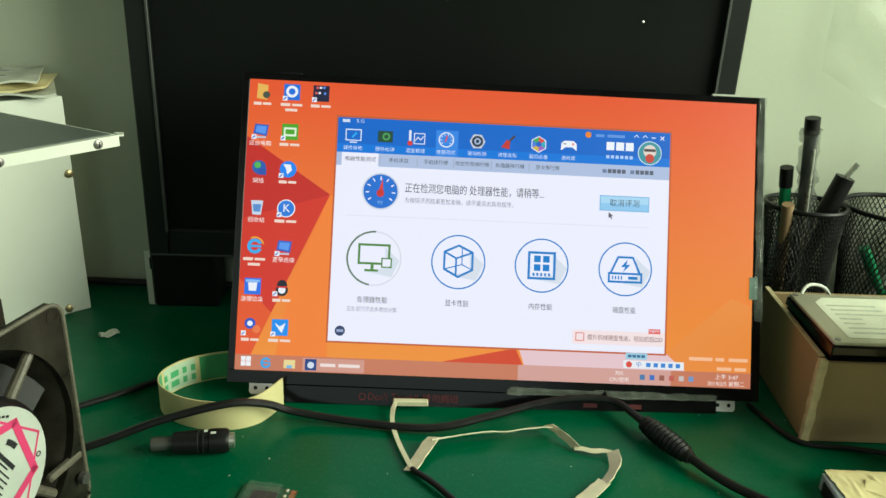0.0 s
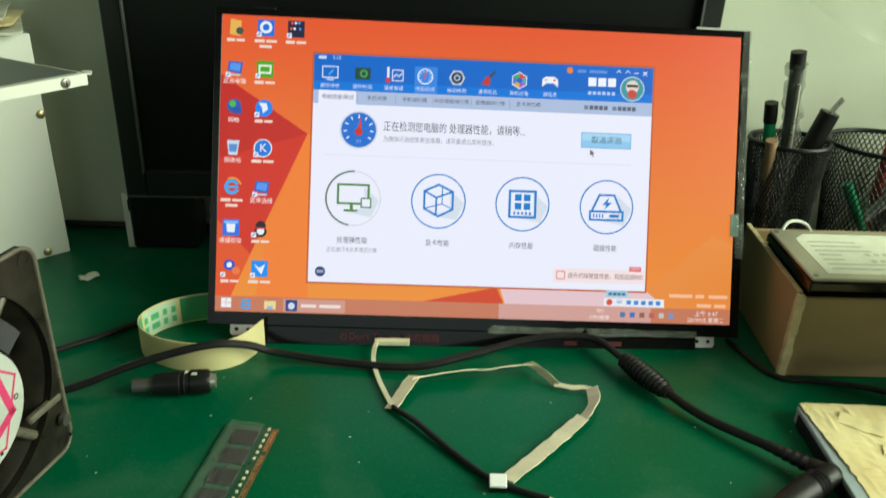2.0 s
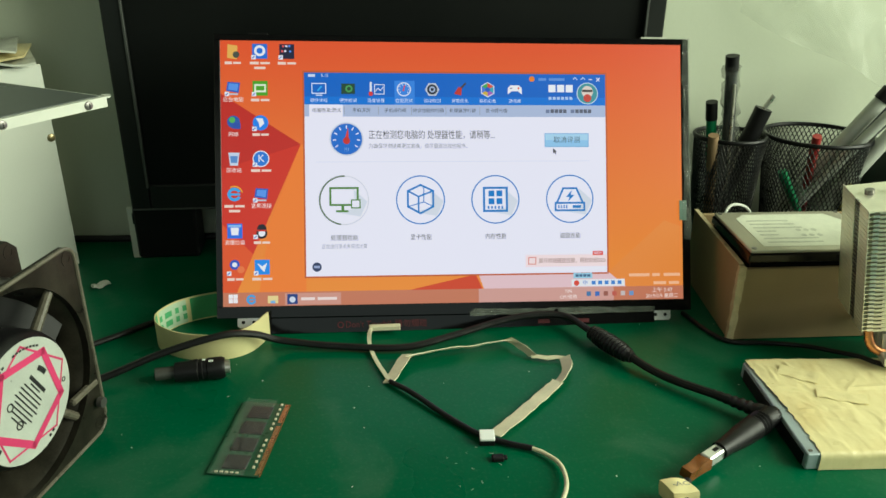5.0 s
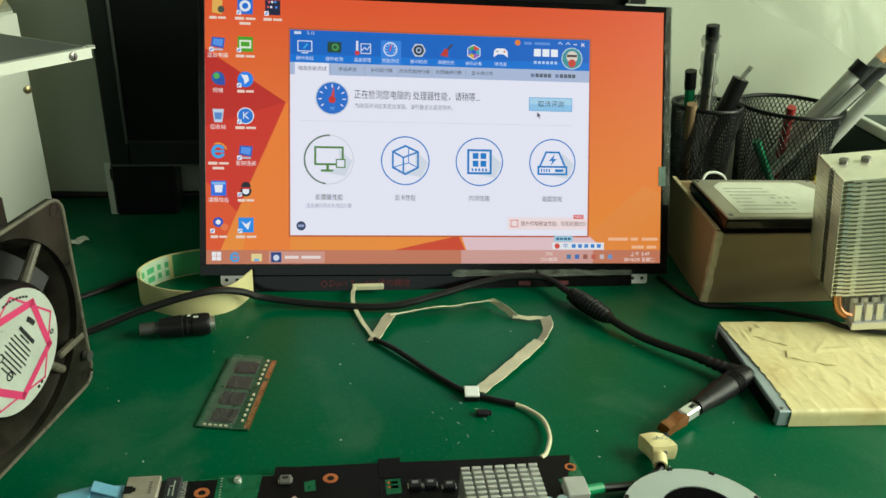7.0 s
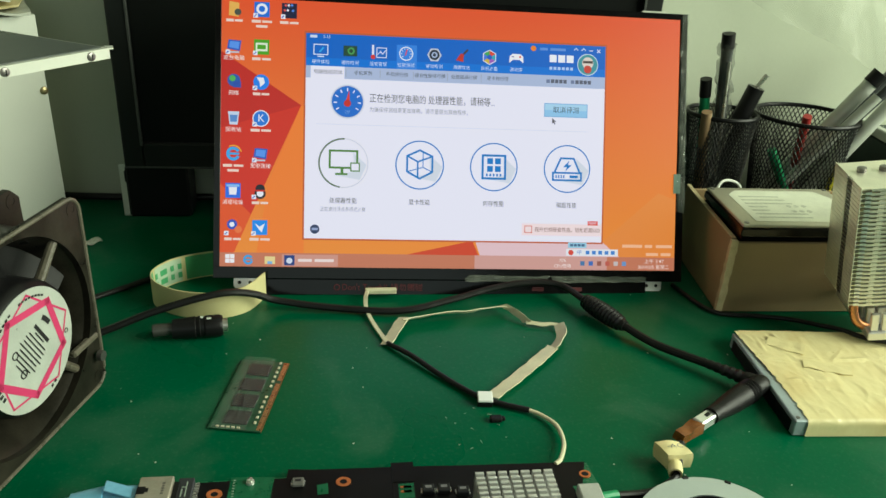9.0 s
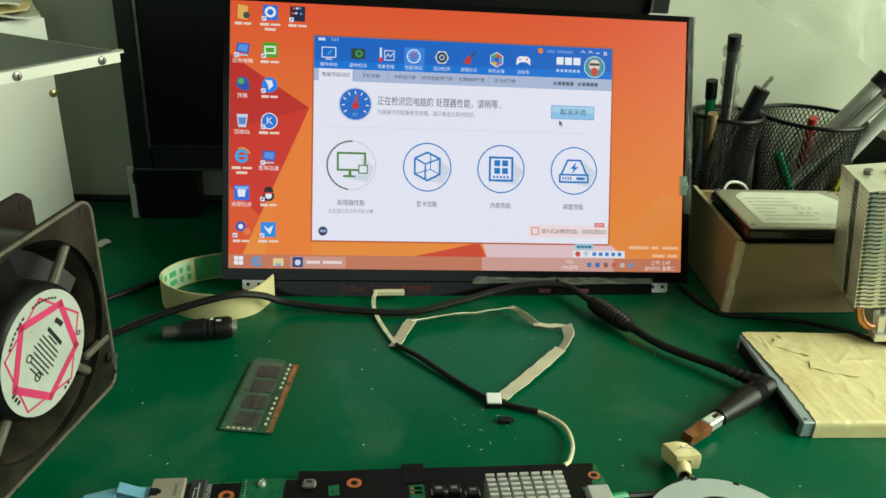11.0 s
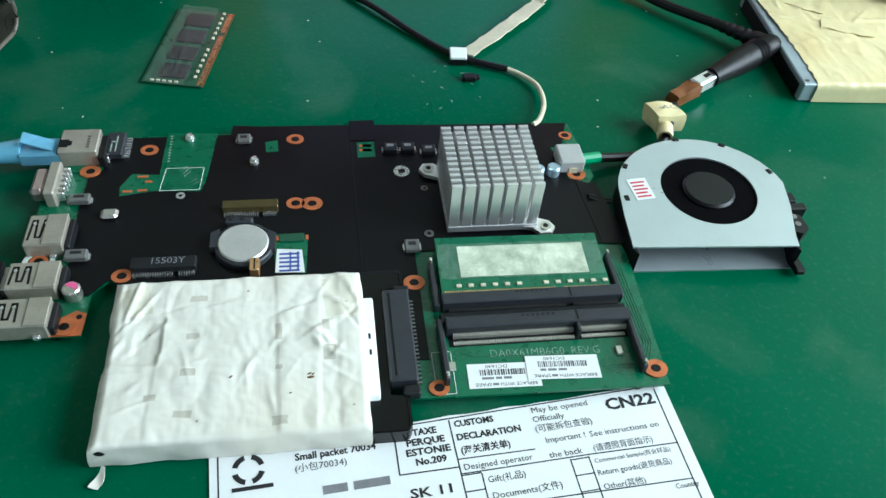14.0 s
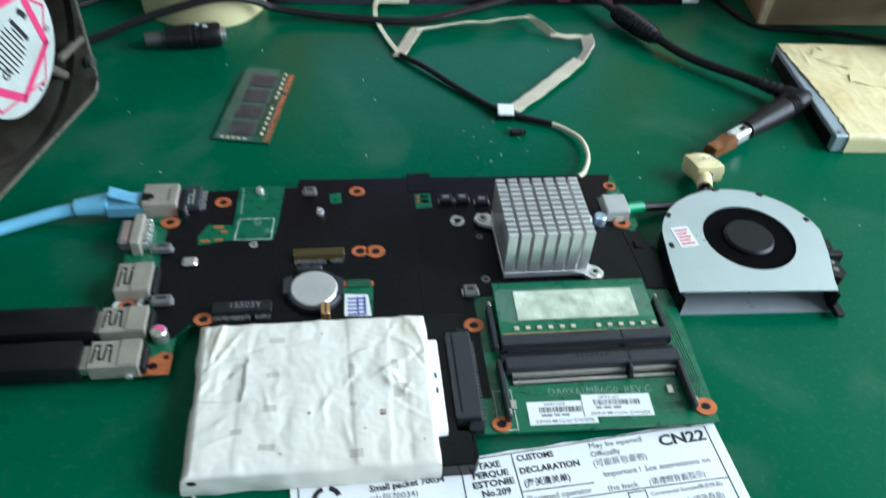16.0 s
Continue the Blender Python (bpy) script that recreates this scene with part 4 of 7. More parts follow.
    say("中", 268, 13.3, 4.0, ink(40, 110, 200), s)
    flat("input_icon", disc(261.4, 13.3, 2.1, 16), 5, ink(214, 70, 60), s)
    for k in range(5):
        flat("input_icon", rect(273 + 5 * k, 276 + 5 * k, 12, 14.8), 5, ink(60, 130, 210), s)


program_window()


# ---- left of the panel ----
def white_case():
    a = math.degrees(math.atan2(0.122 - 0.082, -0.311 + 0.359))
    t = thing("equipment_case", "white sheet-metal equipment case with brass screws", "case", pose(-0.311, 0.122, 0, 0, 0, a))
    bm = box(B(), -0.34, 0, 0, 0.0015, 0, 0.1705, 0.0005)
    part("front_panel", bm, WHITE_METAL, t)
    part("body", box(B(), -0.34, -0.0005, 0.0016, 0.03, 0.001, 0.17, 0.0006), WHITE_METAL, t)
    for x, z in ((-0.0028, 0.1125), (-0.0165, 0.0045)):
        part("screw", lathe(B(), [(0.0032, 0), (0.003, 0.001), (0.0018, 0.0017), (0, 0.0019)], 14, pose(x, 0, z, 90)), mat("brass_screw", (0.4, 0.33, 0.18), 0.35, 0.8), t)
    return t


white_case()
K = Vector((-0.2255, -0.0095))
D1, D2 = Vector((-0.66, -0.75)), Vector((-0.885, 0.465))


def spare_panel():
    t = thing("spare_display", "spare grey display panel in pale metal frame on the case", "display", pose(0, 0, 0))
    a, b, c = K + D1 * 0.3, K + D1 * 0.3 + D2 * 0.2, K + D2 * 0.2

    def quad(k, z0, z1):
        q = [K + (D1 + D2) * k, a + (D2 - D1) * k, b - (D1 + D2) * k, c + (D1 - D2) * k]
        return prism(B(), [(p.x, p.y) for p in q], z0, z1)

    part("frame", quad(0.0, 0.1711, 0.1775), WHITE_METAL, t, "pale metal frame")
    part("glass", quad(0.0028, 0.1777, 0.1782), TRAY_GREY, t, "dark grey display face")
    n = Vector((D1.y, -D1.x))
    n = -n if n.y > 0 else n
    ang = math.degrees(math.atan2(n.y, n.x))
    for d in (0.0128, 0.0665):
        p = K + D1 * d
        m = Matrix.Translation((p.x, p.y, 0.1742)) @ Matrix.Rotation(radians(ang), 4, "Z") @ Matrix.Rotation(radians(90), 4, "Y")
        s = part("screw", lathe(B(), [(0.0028, 0), (0.0026, 0.0008), (0.0012, 0.0014), (0, 0.0015)], 14, m), DARK_STEEL, t)
        part("screw_slot", box(B(), -0.0016, 0.0016, -0.0003, 0.0003, 0.0013, 0.0017, m=m), BLACK, s)
    part("corner_tab", prism(B(), [(K.x, K.y), (K.x + 0.0022, K.y + 0.0015), (K.x + 0.0005, K.y + 0.007), (K.x - 0.005, K.y + 0.006)], 0.1765, 0.1775), WHITE_METAL, t)
    return t


spare_panel()


def sheets():
    for k, (x, y, z, r, mt, lab) in enumerate(((-0.372, 0.115, 0.1706, 24, PAPER_OLD, "yellowed paper sheet lying on the case"),
                                               (-0.378, 0.122, 0.1738, 12, MASKING, "cream plastic bag lying on papers"),
                                               (-0.385, 0.124, 0.1778, 18, PAPER_OLD, "printed paper label sheet on top of a stack"))):
        bm = grid_box(B(), -0.055, 0.055, -0.032, 0.032, 0, 0.0016, 14, 9)
        for v in bm.verts:
            v.co.z += 0.004 * noise.noise(Vector((v.co.x * 40, v.co.y * 40, k * 5))) + 0.003
        t = thing("paper_sheet", lab, "paper", pose(x, y, z, 0, 0, r), "papers on the case")
        part("sheet", bm, mt, t)
        if k == 2:
            for i in range(6):
                part("print_bar", box(B(), -0.02 + 0.004 * (i % 2), 0.035 - 0.006 * (i % 3), -0.02 + 0.007 * i, -0.0175 + 0.007 * i, 0.0066, 0.0072), INK_GREY, t)


sheets()


def axial_fan():
    """Upright square fan; local x along its face, y into it, z up."""
    ang = math.degrees(math.atan2(0.954, 0.3))
    t = thing("axial_fan", "dusty black square equipment fan standing on edge", "fan", pose(-0.262, -0.2262, 0, 0, 0, ang) @ Matrix.Diagonal((1.035, 1.035, 1.035, 1)))
    s, d, c = 0.1195, 0.038, 0.05975
    for y0 in (0.0, d - 0.004):
        bm = B()
        o, k = [], []
        for i in range(60):
            a = radians(6 * i)
            q = 0.0583 / max(abs(math.cos(a)), abs(math.sin(a)))
            rr = min(q, 0.0795)
            o.append((c + rr * math.cos(a), c + rr * math.sin(a)))
            k.append((c + 0.0553 * math.cos(a), c + 0.0553 * math.sin(a)))
        lo = [[bm.verts.new((x, y, z)) for x, z in ring for y in (yy,)] for ring in (o, k) for yy in (y0, y0 + 0.004)]
        for i in range(60):
            j = (i + 1) % 60
            bm.faces.new((lo[0][i], lo[0][j], lo[2][j], lo[2][i]))
            bm.faces.new((lo[1][i], lo[1][j], lo[3][j], lo[3][i]))
            bm.faces.new((lo[0][i], lo[0][j], lo[1][j], lo[1][i]))
            bm.faces.new((lo[2][i], lo[2][j], lo[3][j], lo[3][i]))
        fl = part("flange", bm, FAN_FRAME, t, "dusty black flange")
        for x in (0.0075, s - 0.0075):
            for z in (0.0075, s - 0.0075):
                part("mounting_hole", lathe(B(), [(0.0022, -0.0003), (0.0042, -0.0003), (0.0042, 0.0042), (0.0022, 0.0042)], 14, pose(x, y0 + 0.004, z, 90), closed=True), FAN_FRAME, fl)
    bm = lathe(B(), [(0.0562, 0.0002), (0.0585, 0.0002), (0.0585, d - 0.0002), (0.0562, d - 0.0002)], 60, pose(c, d, c, 90), closed=True)
    part("duct", bm, FAN_FRAME, t, "black round duct")
    part("inlet_bell", lathe(B(), [(0.0553, 0.004), (0.0545, 0.007), (0.0505, 0.017), (0.0485, 0.03), (0.0478, 0.03), (0.0495, 0.017), (0.0538, 0.006)], 48, pose(c, 0, c, 90) @ Matrix.Diagonal((1, 1, -1, 1)), closed=True), FAN_FRAME, t, "dusty black inlet bell")
    part("motor_cap", lathe(B(), [(0, -0.004), (0.031, -0.004), (0.0335, -0.002), (0.0345, 0.001), (0.0345, 0.02), (0, 0.02)], 40, pose(c, 0.0, c, 90) @ Matrix.Diagonal((1, 1, -1, 1))), BLACK, t, "dark motor cap")
    lab = part("label_disc", lathe(B(), [(0, 0.0041), (0.0315, 0.0041), (0.0315, 0.0044), (0, 0.0044)], 44, pose(c, 0, c, 90)), mat("silver_label", (0.6, 0.64, 0.58), 0.35, 0.3, vary=0.12, scale=60, bump=0.1), t, "round silver label with magenta star print")
    face = pose(c, -0.00455, c, 90)

    def star(n, ro, w, off, mt, lev):
        bm = B()
        pts = [Vector((ro * math.cos(radians(off + 360 * i / n)), ro * math.sin(radians(off + 360 * i / n)), lev)) for i in range(n)]
        for p, q in zip(pts, pts[1:] + pts[:1]):
            e = (q - p).normalized()
            k = Vector((-e.y, e.x, 0)) * w
            bm.faces.new([bm.verts.new(v) for v in (p, q, q + k, p + k)])
        bmesh.ops.transform(bm, matrix=face, verts=bm.verts)
        part("star_print", bm, mt, lab)

    star(5, 0.0298, 0.0011, 84, MAGENTA, 0)
    star(5, 0.0272, 0.0038, 48, MAGENTA, 0.00005)
    bm = B()
    for i, w in enumerate((0.015, 0.009, 0.017, 0.019, 0.018, 0.021, 0.017, 0.020, 0.014, 0.010)):
        hh = 0.001 if i == 0 else 0.00035
        box(bm, -w / 2, w / 2, 0.0095 - 0.0023 * i - hh, 0.0095 - 0.0023 * i + hh, 0, 0.0001, m=face @ pose(0, 0, 0, 0, 0, -62))
    part("print_block", bm, INK, lab)
    for a0, a1, rr, w in ((28, 52, 0.0165, 0.0026), (60, 100, 0.0272, 0.0011), (112, 150, 0.0272, 0.0011), (196, 214, 0.027, 0.0022), (288, 300, 0.0285, 0.0016)):
        n = max(2, int((a1 - a0) / 5))
        for i in range(n):
            a = radians(a0 + (a1 - a0) * i / n)
            part("print_mark", box(B(), rr - w / 2, rr + w / 2, -0.0008, 0.0008, 0.00005, 0.00015, m=face @ Matrix.Rotation(a, 4, "Z")), INK, lab)
    part("print_mark", washer(B(), -0.0115, 0.004, 0.00005, 0.00015, 0.0022, 0.0016, 14, m=face), INK, lab)
    part("print_mark", washer(B(), 0.0262, -0.0045, 0.00005, 0.00015, 0.0014, 0.0009, 14, m=face), INK, lab)
    part("print_mark", washer(B(), -0.0085, -0.0085, 0.00005, 0.00015, 0.0024, 0.0017, 14, m=face), INK, lab)
    for k in range(4):
        a = radians(45 + 90 * k)
        e = Vector((math.cos(a), 0, math.sin(a)))
        o = Vector((c, 0.004, c))
        part("strut", tube(B(), [o + e * 0.033, o + e * 0.052, o + e * 0.0665], lambda f: 0.0027 - 0.0005 * f, 10), FAN_DUST_GLEAM, t, "dusty ribbed strut")
    pts = []
    for qx, qz, a0 in ((1, 1, 0), (-1, 1, 90), (-1, -1, 180), (1, -1, 270)):
        for k in range(5):
            aa = radians(a0 + 22.5 * k)
            pts.append(Vector((c + qx * 0.0493 + 0.009 * math.cos(aa), 0.0, c + qz * 0.0493 + 0.009 * math.sin(aa))))
    # the rim's lighter colour stands in for the gleam along its edge
    part("rim", tube(B(), pts + pts[:2], 0.0011, 8, smooth=False), FAN_DUST_GLEAM, t, "raised rim, paler for its painted gloss highlight")
    part("side_bracket", box(B(), 0.094, 0.1165, -0.001, 0.003, 0.031, 0.0348, 0.001), FAN_DUST_GLEAM, t, "glossy cable clip beside the motor")
    part("bracket_screw", cyl(B(), 0, 0, 0, 0.003, 0.003, seg=12, m=pose(0.112, -0.002, 0.022, 90)), DARK_STEEL, t)
    for k in range(5):
        bm = B()
        n = 8
        rows = []
        for i in range(n + 1):
            f = i / n
            a = radians(72 * k + 70 * f)
            y = 0.010 + 0.022 * f
            rows.append([bm.verts.new((c + r * math.cos(a + w), y + dy, c + r * math.sin(a + w))) for r, w, dy in ((0.034, 0, 0), (0.0545, 0.25, 0), (0.0545, 0.25, 0.0016), (0.034, 0, 0.0016))])
        for p, q in zip(rows, rows[1:]):
            for i in range(4):
                bm.faces.new((p[i], p[(i + 1) % 4], q[(i + 1) % 4], q[i]))
        bm.faces.new(rows[0])
        bm.faces.new(rows[-1])
        part("blade", bm, BLACK, t, "dark dusty fan blade")
    part("hub", lathe(B(), [(0, 0.004), (0.033, 0.004), (0.034, 0.03), (0, 0.03)], 36, pose(c, 0.036, c, 90)), BLACK, t)
    for k in range(5):
        part("grille_tooth", box(B(), 0.036 + 0.0062 * k, 0.0395 + 0.0062 * k, 0.024, 0.026, 0.094, 0.1085, 0.0006), PALE_PLASTIC, t, "pale grille tooth")
    return t


axial_fan()


def tape_ring():
    """A strip of flat cable film bent into an open loop, standing on edge."""
    t = thing("film_strip", "cream plastic strip with green print, bent into a loop", "strip", pose(0, 0, 0))
    pts = [(-0.1375, -0.012, 0.0), (-0.150, -0.033, 0), (-0.170, -0.041, 0), (-0.194, -0.037, 0), (-0.212, -0.024, 0), (-0.217, -0.008, 0), (-0.208, 0.008, 0), (-0.192, 0.018, 0), (-0.172, 0.024, 0)]
    line = curve(pts, 6)
    n = len(line) - 1

    def wall(i0, i1, off, z0, z1, th):
        bm = B()
        rows = []
        for i in range(i0, i1 + 1):
            d = (line[min(i + 1, n)] - line[max(i - 1, 0)]).normalized()
            k = Vector((d.y, -d.x, 0))
            q = line[i] + k * off
            rows.append([bm.verts.new(v) for v in (q + Vector((0, 0, z0)), q + k * th + Vector((0, 0, z0)), q + k * th + Vector((0, 0, z1)), q + Vector((0, 0, z1)))])
        for p, q in zip(rows, rows[1:]):
            for i in range(4):
                bm.faces.new((p[i], p[(i + 1) % 4], q[(i + 1) % 4], q[i]))
        bm.faces.new(rows[0])
        bm.faces.new(rows[-1])
        return bm

    part("strip", wall(0, n, 0, 0, 0.0205, 0.0007), CREAM, t)
    part("print_band", wall(int(n * 0.56), int(n * 0.63), 0.0008, 0.001, 0.0195, 0.0002), GREEN_PRINT, t)
    part("print_band", wall(int(n * 0.63) + 1, int(n * 0.82), 0.0008, 0.001, 0.0195, 0.0002), PALE_PRINT, t)
    part("print_band", wall(int(n * 0.82) + 1, n, 0.0008, 0.001, 0.0195, 0.0002), GREEN_PRINT, t)
    for r in range(2):
        for k in range(5):
            i = int(n * (0.66 + 0.033 * k))
            part("print_mark", wall(i, i + 1, 0.0011, 0.004 + 0.007 * r, 0.0085 + 0.007 * r, 0.0001), GREEN_PRINT, t)
    return t


tape_ring()


def barrel_jack():
    t = thing("dc_plug", "black barrel power plug with a metal tip lying on the mat", "plug", pose(-0.160, -0.061, 0.0075, 0, 0, 187))
    m = pose(0, 0, 0, 0, 90)
    part("body", lathe(B(), [(0, 0.002), (0.0064, 0.002), (0.0074, 0.004), (0.0074, 0.013), (0.0068, 0.0135), (0.0068, 0.016), (0.0074, 0.0165), (0.0068, 0.019), (0.0074, 0.0195), (0.007, 0.024), (0.0064, 0.034), (0, 0.034)], 22, m), BLACK, t)
    part("socket_rim", lathe(B(), [(0.0025, -0.001), (0.0045, -0.001), (0.0045, 0.003), (0.0025, 0.003)], 18, m, closed=True), STEEL, t, "metal socket rim")
    part("tip", lathe(B(), [(0, 0.034), (0.0042, 0.034), (0.0042, 0.046), (0.0036, 0.0465), (0, 0.0465)], 18, m), mat("dull_metal_tip", (0.1, 0.1, 0.09), 0.45, 0.6), t, "dull metal tip")
    part("print_mark", box(B(), 0.014, 0.016, -0.001, 0.001, 0.0073, 0.0076), SILK, t)
    part("print_mark", box(B(), 0.009, 0.012, 0.001, 0.003, 0.0071, 0.0074), SILK, t)


barrel_jack()


# ---- power lead across the mat ----
def power_lead():
    t = thing("power_lead", "black power cable with a strain relief and an elbow plug", "cable", pose(0, 0, 0))
    part("cable", tube(B(), [(-0.335, -0.118, 0.004), (-0.285, -0.085, 0.004), (-0.243, -0.066, 0.005), (-0.205, -0.054, 0.015), (-0.166, -0.047, 0.0232), (-0.145, -0.038, 0.018), (-0.128, -0.031, 0.008), (-0.09, -0.035, 0.004), (-0.042, -0.0405, 0.004),
                         (-0.005, -0.030, 0.006), (0.028, -0.019, 0.009), (0.055, -0.0145, 0.011), (0.080, -0.0165, 0.010), (0.0945, -0.0395, 0.009)], 0.0025), RUBBER, t)
    a, b = Vector((0.0935, -0.037, 0.0085)), Vector((0.1125, -0.0735, 0.0085))
    d = b - a
    part("strain_relief", tube(B(), [a + d * (i / 26) for i in range(27)], lambda f: (0.0044 + 0.0027 * math.sin(math.pi * min(1, f * 1.05)) ** 0.5) * (1 if int(f * 26.01) % 2 else 0.84), 16, smooth=False), RUBBER, t, "ribbed rubber strain relief")
    part("cable", tube(B(), [(0.112, -0.072, 0.0085), (0.122, -0.084, 0.006), (0.133, -0.098, 0.006), (0.155, -0.120, 0.0075)], 0.0029), RUBBER, t)
    p0, p1, p2 = Vector((0.152, -0.117, 0.0075)), Vector((0.177, -0.1445, 0.009)), Vector((0.1315, -0.1735, 0.009))
    part("boot", tube(B(), [p0 + (p1 - p0) * (i / 16) for i in range(17)], lambda f: (0.0031 + 0.0023 * f) * (0.8 if int(f * 16.01) % 2 and f < 0.75 else 1), 14, smooth=False), RUBBER, t, "ribbed cable boot")

    def elbow_radius(f):
        """Rounded end, three moulded rings, then a taper towards the tip."""
        if f < 0.09:
            return 0.0035 + 0.003 * math.sqrt(f / 0.09)
        if f < 0.24:
            return 0.0065
        if f < 0.42:
            return 0.0068 if int(f * 44 + 0.01) % 2 else 0.0076
        return 0.0074 - 0.0004 * (f - 0.42) / 0.2 if f < 0.62 else 0.007 - 0.0018 * min(1, (f - 0.62) / 0.26)

    part("elbow_plug", tube(B(), [p1 + (p2 - p1) * f for f in (-0.1 + 1.1 * i / 44 for i in range(45))], elbow_radius, 18, smooth=False), BLACK, t, "black elbow plug")
    return t


power_lead()


def jack_lead():
    t = thing("jack_lead", "short black lead with taped socket joining plug and board", "cable", pose(0, 0, 0))
    a, b = Vector((0.133, -0.1725, 0.009)), Vector((0.106, -0.1895, 0.009))
    d = (b - a)
    ang = math.degrees(math.atan2(d.y, d.x))
    m = Matrix.Translation(a) @ Matrix.Rotation(radians(ang), 4, "Z")
    part("socket_shell", box(B(), 0.001, 0.0155, -0.0036, 0.0036, -0.004, 0.003, 0.0008, m), ALU, t, "bright metal socket shell")
    part("slot", box(B(), 0.004, 0.008, -0.0012, 0.0012, 0.0028, 0.0033, 0, m), BLACK, t)
    bm = grid_box(B(), 0.015, 0.033, -0.0034, 0.0034, -0.0045, 0.0018, 8, 5, 4)
    bmesh.ops.transform(bm, matrix=m, verts=bm.verts)
    part("amber_wrap", crumple(bm, 0.0018, 0.008, 2), KAPTON, t, "crinkled amber tape")
    c, hs = Vector((0.0962, -0.2035, 0.0076)), Vector((0.0078, 0.006, 0.0054))
    bm = grid_box(B(), -1, 1, -1, 1, -1, 1, 12, 12, 8)
    for v in bm.verts:
        q = v.co.lerp(v.co.normalized(), 0.3)
        v.co = c + Vector((q.x * hs.x - q.y * 0.0022, q.y * hs.y, q.z * hs.z))
    part("tape_flag", crumple(bm, 0.0011, 0.007, 4), MASKING, t, "creased masking tape wrapped round the lead", sharp=60)
    part("tape_end", lathe(B(), [(0.0026, 0), (0.0038, 0), (0.004, 0.005), (0.0038, 0.008), (0.0028, 0.008)], 18, Matrix.Translation((0.0945, -0.2125, 0.0062)) @ Matrix.Rotation(radians(250), 4, "Z") @ Matrix.Rotation(radians(90), 4, "Y") @ pose(0, 0, -0.003), closed=True), MASKING, t)
    words("-AC", 0.0045, INK_GREY, t, Matrix.Translation((0.0918, -0.2035, 0.0139)), width=0.009)
    part("wire", tube(B(), [(0.104, -0.196, 0.009), (0.099, -0.206, 0.008), (0.095, -0.215, 0.005), (0.087, -0.222, 0.004), (0.075, -0.227, 0.0035), (0.053, -0.2305, 0.006)], 0.0022), RUBBER, t)
    part("green_sleeve", tube(B(), [(0.056, -0.230, 0.006), (0.046, -0.2325, 0.007)], 0.0028, smooth=False), GREEN_PLASTIC, t, "green insulating sleeve")


jack_lead()


def display_cable():
    t = thing("display_cable", "flat display cable in grey fabric tape running from panel to board", "cable", pose(0, 0, 0))
    part("connector", box(B(), -0.066, -0.043, -0.0165, -0.0125, 0.0035, 0.0075, 0.0006), FOIL_TAPE, t)
    z = 0.0022
    part("thin_strip", ribbon(B(), [(-0.0645, -0.0165, 0.006), (-0.066, -0.024, 0.005), (-0.0655, -0.036, z), (-0.061, -0.056, z), (-0.0535, -0.0785, z)],
                              [(1, 0.1, 0), (1, 0.1, 0.3), (1, 0.25, 0), (1, 0.4, 0), (0.9, 0.4, 0.2)], 0.0014, 0.0012), FOIL_TAPE, t)
    # the taped run is folded at each bend
    folds = [("strip", [(-0.0545, -0.0805, z), (-0.050, -0.0715, 0.0035), (-0.0455, -0.0625, 0.005), (-0.0405, -0.0535, 0.0062)], (0.92, -0.35, 0.25), 0.0042),
             ("strip", [(-0.0415, -0.0545, 0.0055), (-0.030, -0.0505, 0.0045), (-0.010, -0.0465, 0.0055), (0.006, -0.0445, 0.0048), (0.022, -0.0415, 0.006), (0.034, -0.0405, 0.006)], (0.05, -0.8, 0.62), 0.0042),
             ("fold", [(0.0325, -0.0385, 0.0062), (0.040, -0.0475, 0.0055), (0.0475, -0.0565, 0.003)], (0.75, -0.45, 0.5), 0.0034),
             ("cord", [(0.0465, -0.0565, 0.0025), (0.055, -0.0595, 0.0025), (0.064, -0.0605, 0.003), (0.0695, -0.0635, 0.0035)], (0.2, 0.9, 0.3), 0.0016),
             ("fold", [(0.0685, -0.0625, 0.0042), (0.0675, -0.074, 0.0045), (0.0625, -0.0835, 0.004), (0.0565, -0.0915, 0.003)], (0.85, -0.15, 0.5), 0.0038),
             ("strip", [(0.0575, -0.0895, 0.0036), (0.048, -0.0995, 0.003), (0.034, -0.1135, 0.0026), (0.020, -0.1275, 0.0024), (0.0065, -0.1405, 0.0024)], (0.76, -0.62, 0.12), 0.0043)]
    for nm, pts, side, half in folds:
        bm = ribbon(B(), pts, [side] * len(pts), half, 0.0007, 6)
        part("tape_" + nm, crumple(bm, 0.0007, 0.006, len(pts)), FOIL_TAPE, t, "creased grey fabric tape")
    part("black_run", tube(B(), [(-0.0535, -0.079, z), (-0.040, -0.094, z + 0.001), (-0.02, -0.119, z), (-0.002, -0.139, z), (0.012, -0.1475, z), (0.027, -0.154, z)], 0.0018), RUBBER, t, "black sleeved run")
    part("pale_run", tube(B(), [(0.026, -0.1535, z), (0.033, -0.159, z), (0.0395, -0.170, 0.003), (0.0395, -0.186, 0.004), (0.034, -0.200, 0.005), (0.03, -0.204, 0.005)], 0.0013), FOIL_TAPE, t)
    part("white_tag", box(B(), -0.0045, 0.0045, -0.004, 0.004, 0.0, 0.0018, 0.0004, pose(0.0015, -0.144, 0.0046, 12, 0, -4)), PAPER, t, "small white tag")
    part("tag_foot", box(B(), -0.0045, 0.0045, -0.002, 0.004, -0.0046, 0.0, 0.0004, pose(0.0015, -0.1455, 0.0046, 0, 0, -4)), BLACK, t)


display_cable()
t = thing("rubber_bit", "tiny black rubber piece lying on the mat", "small part", pose(0.0055, -0.1605, 0))
part("block", box(B(), -0.0035, 0.0035, -0.002, 0.0025, 0, 0.0032, 0.0006), BLACK, t)
part("stub", box(B(), 0.0035, 0.0055, -0.001, 0.002, 0.0005, 0.0025, 0.0004), BLACK, t)


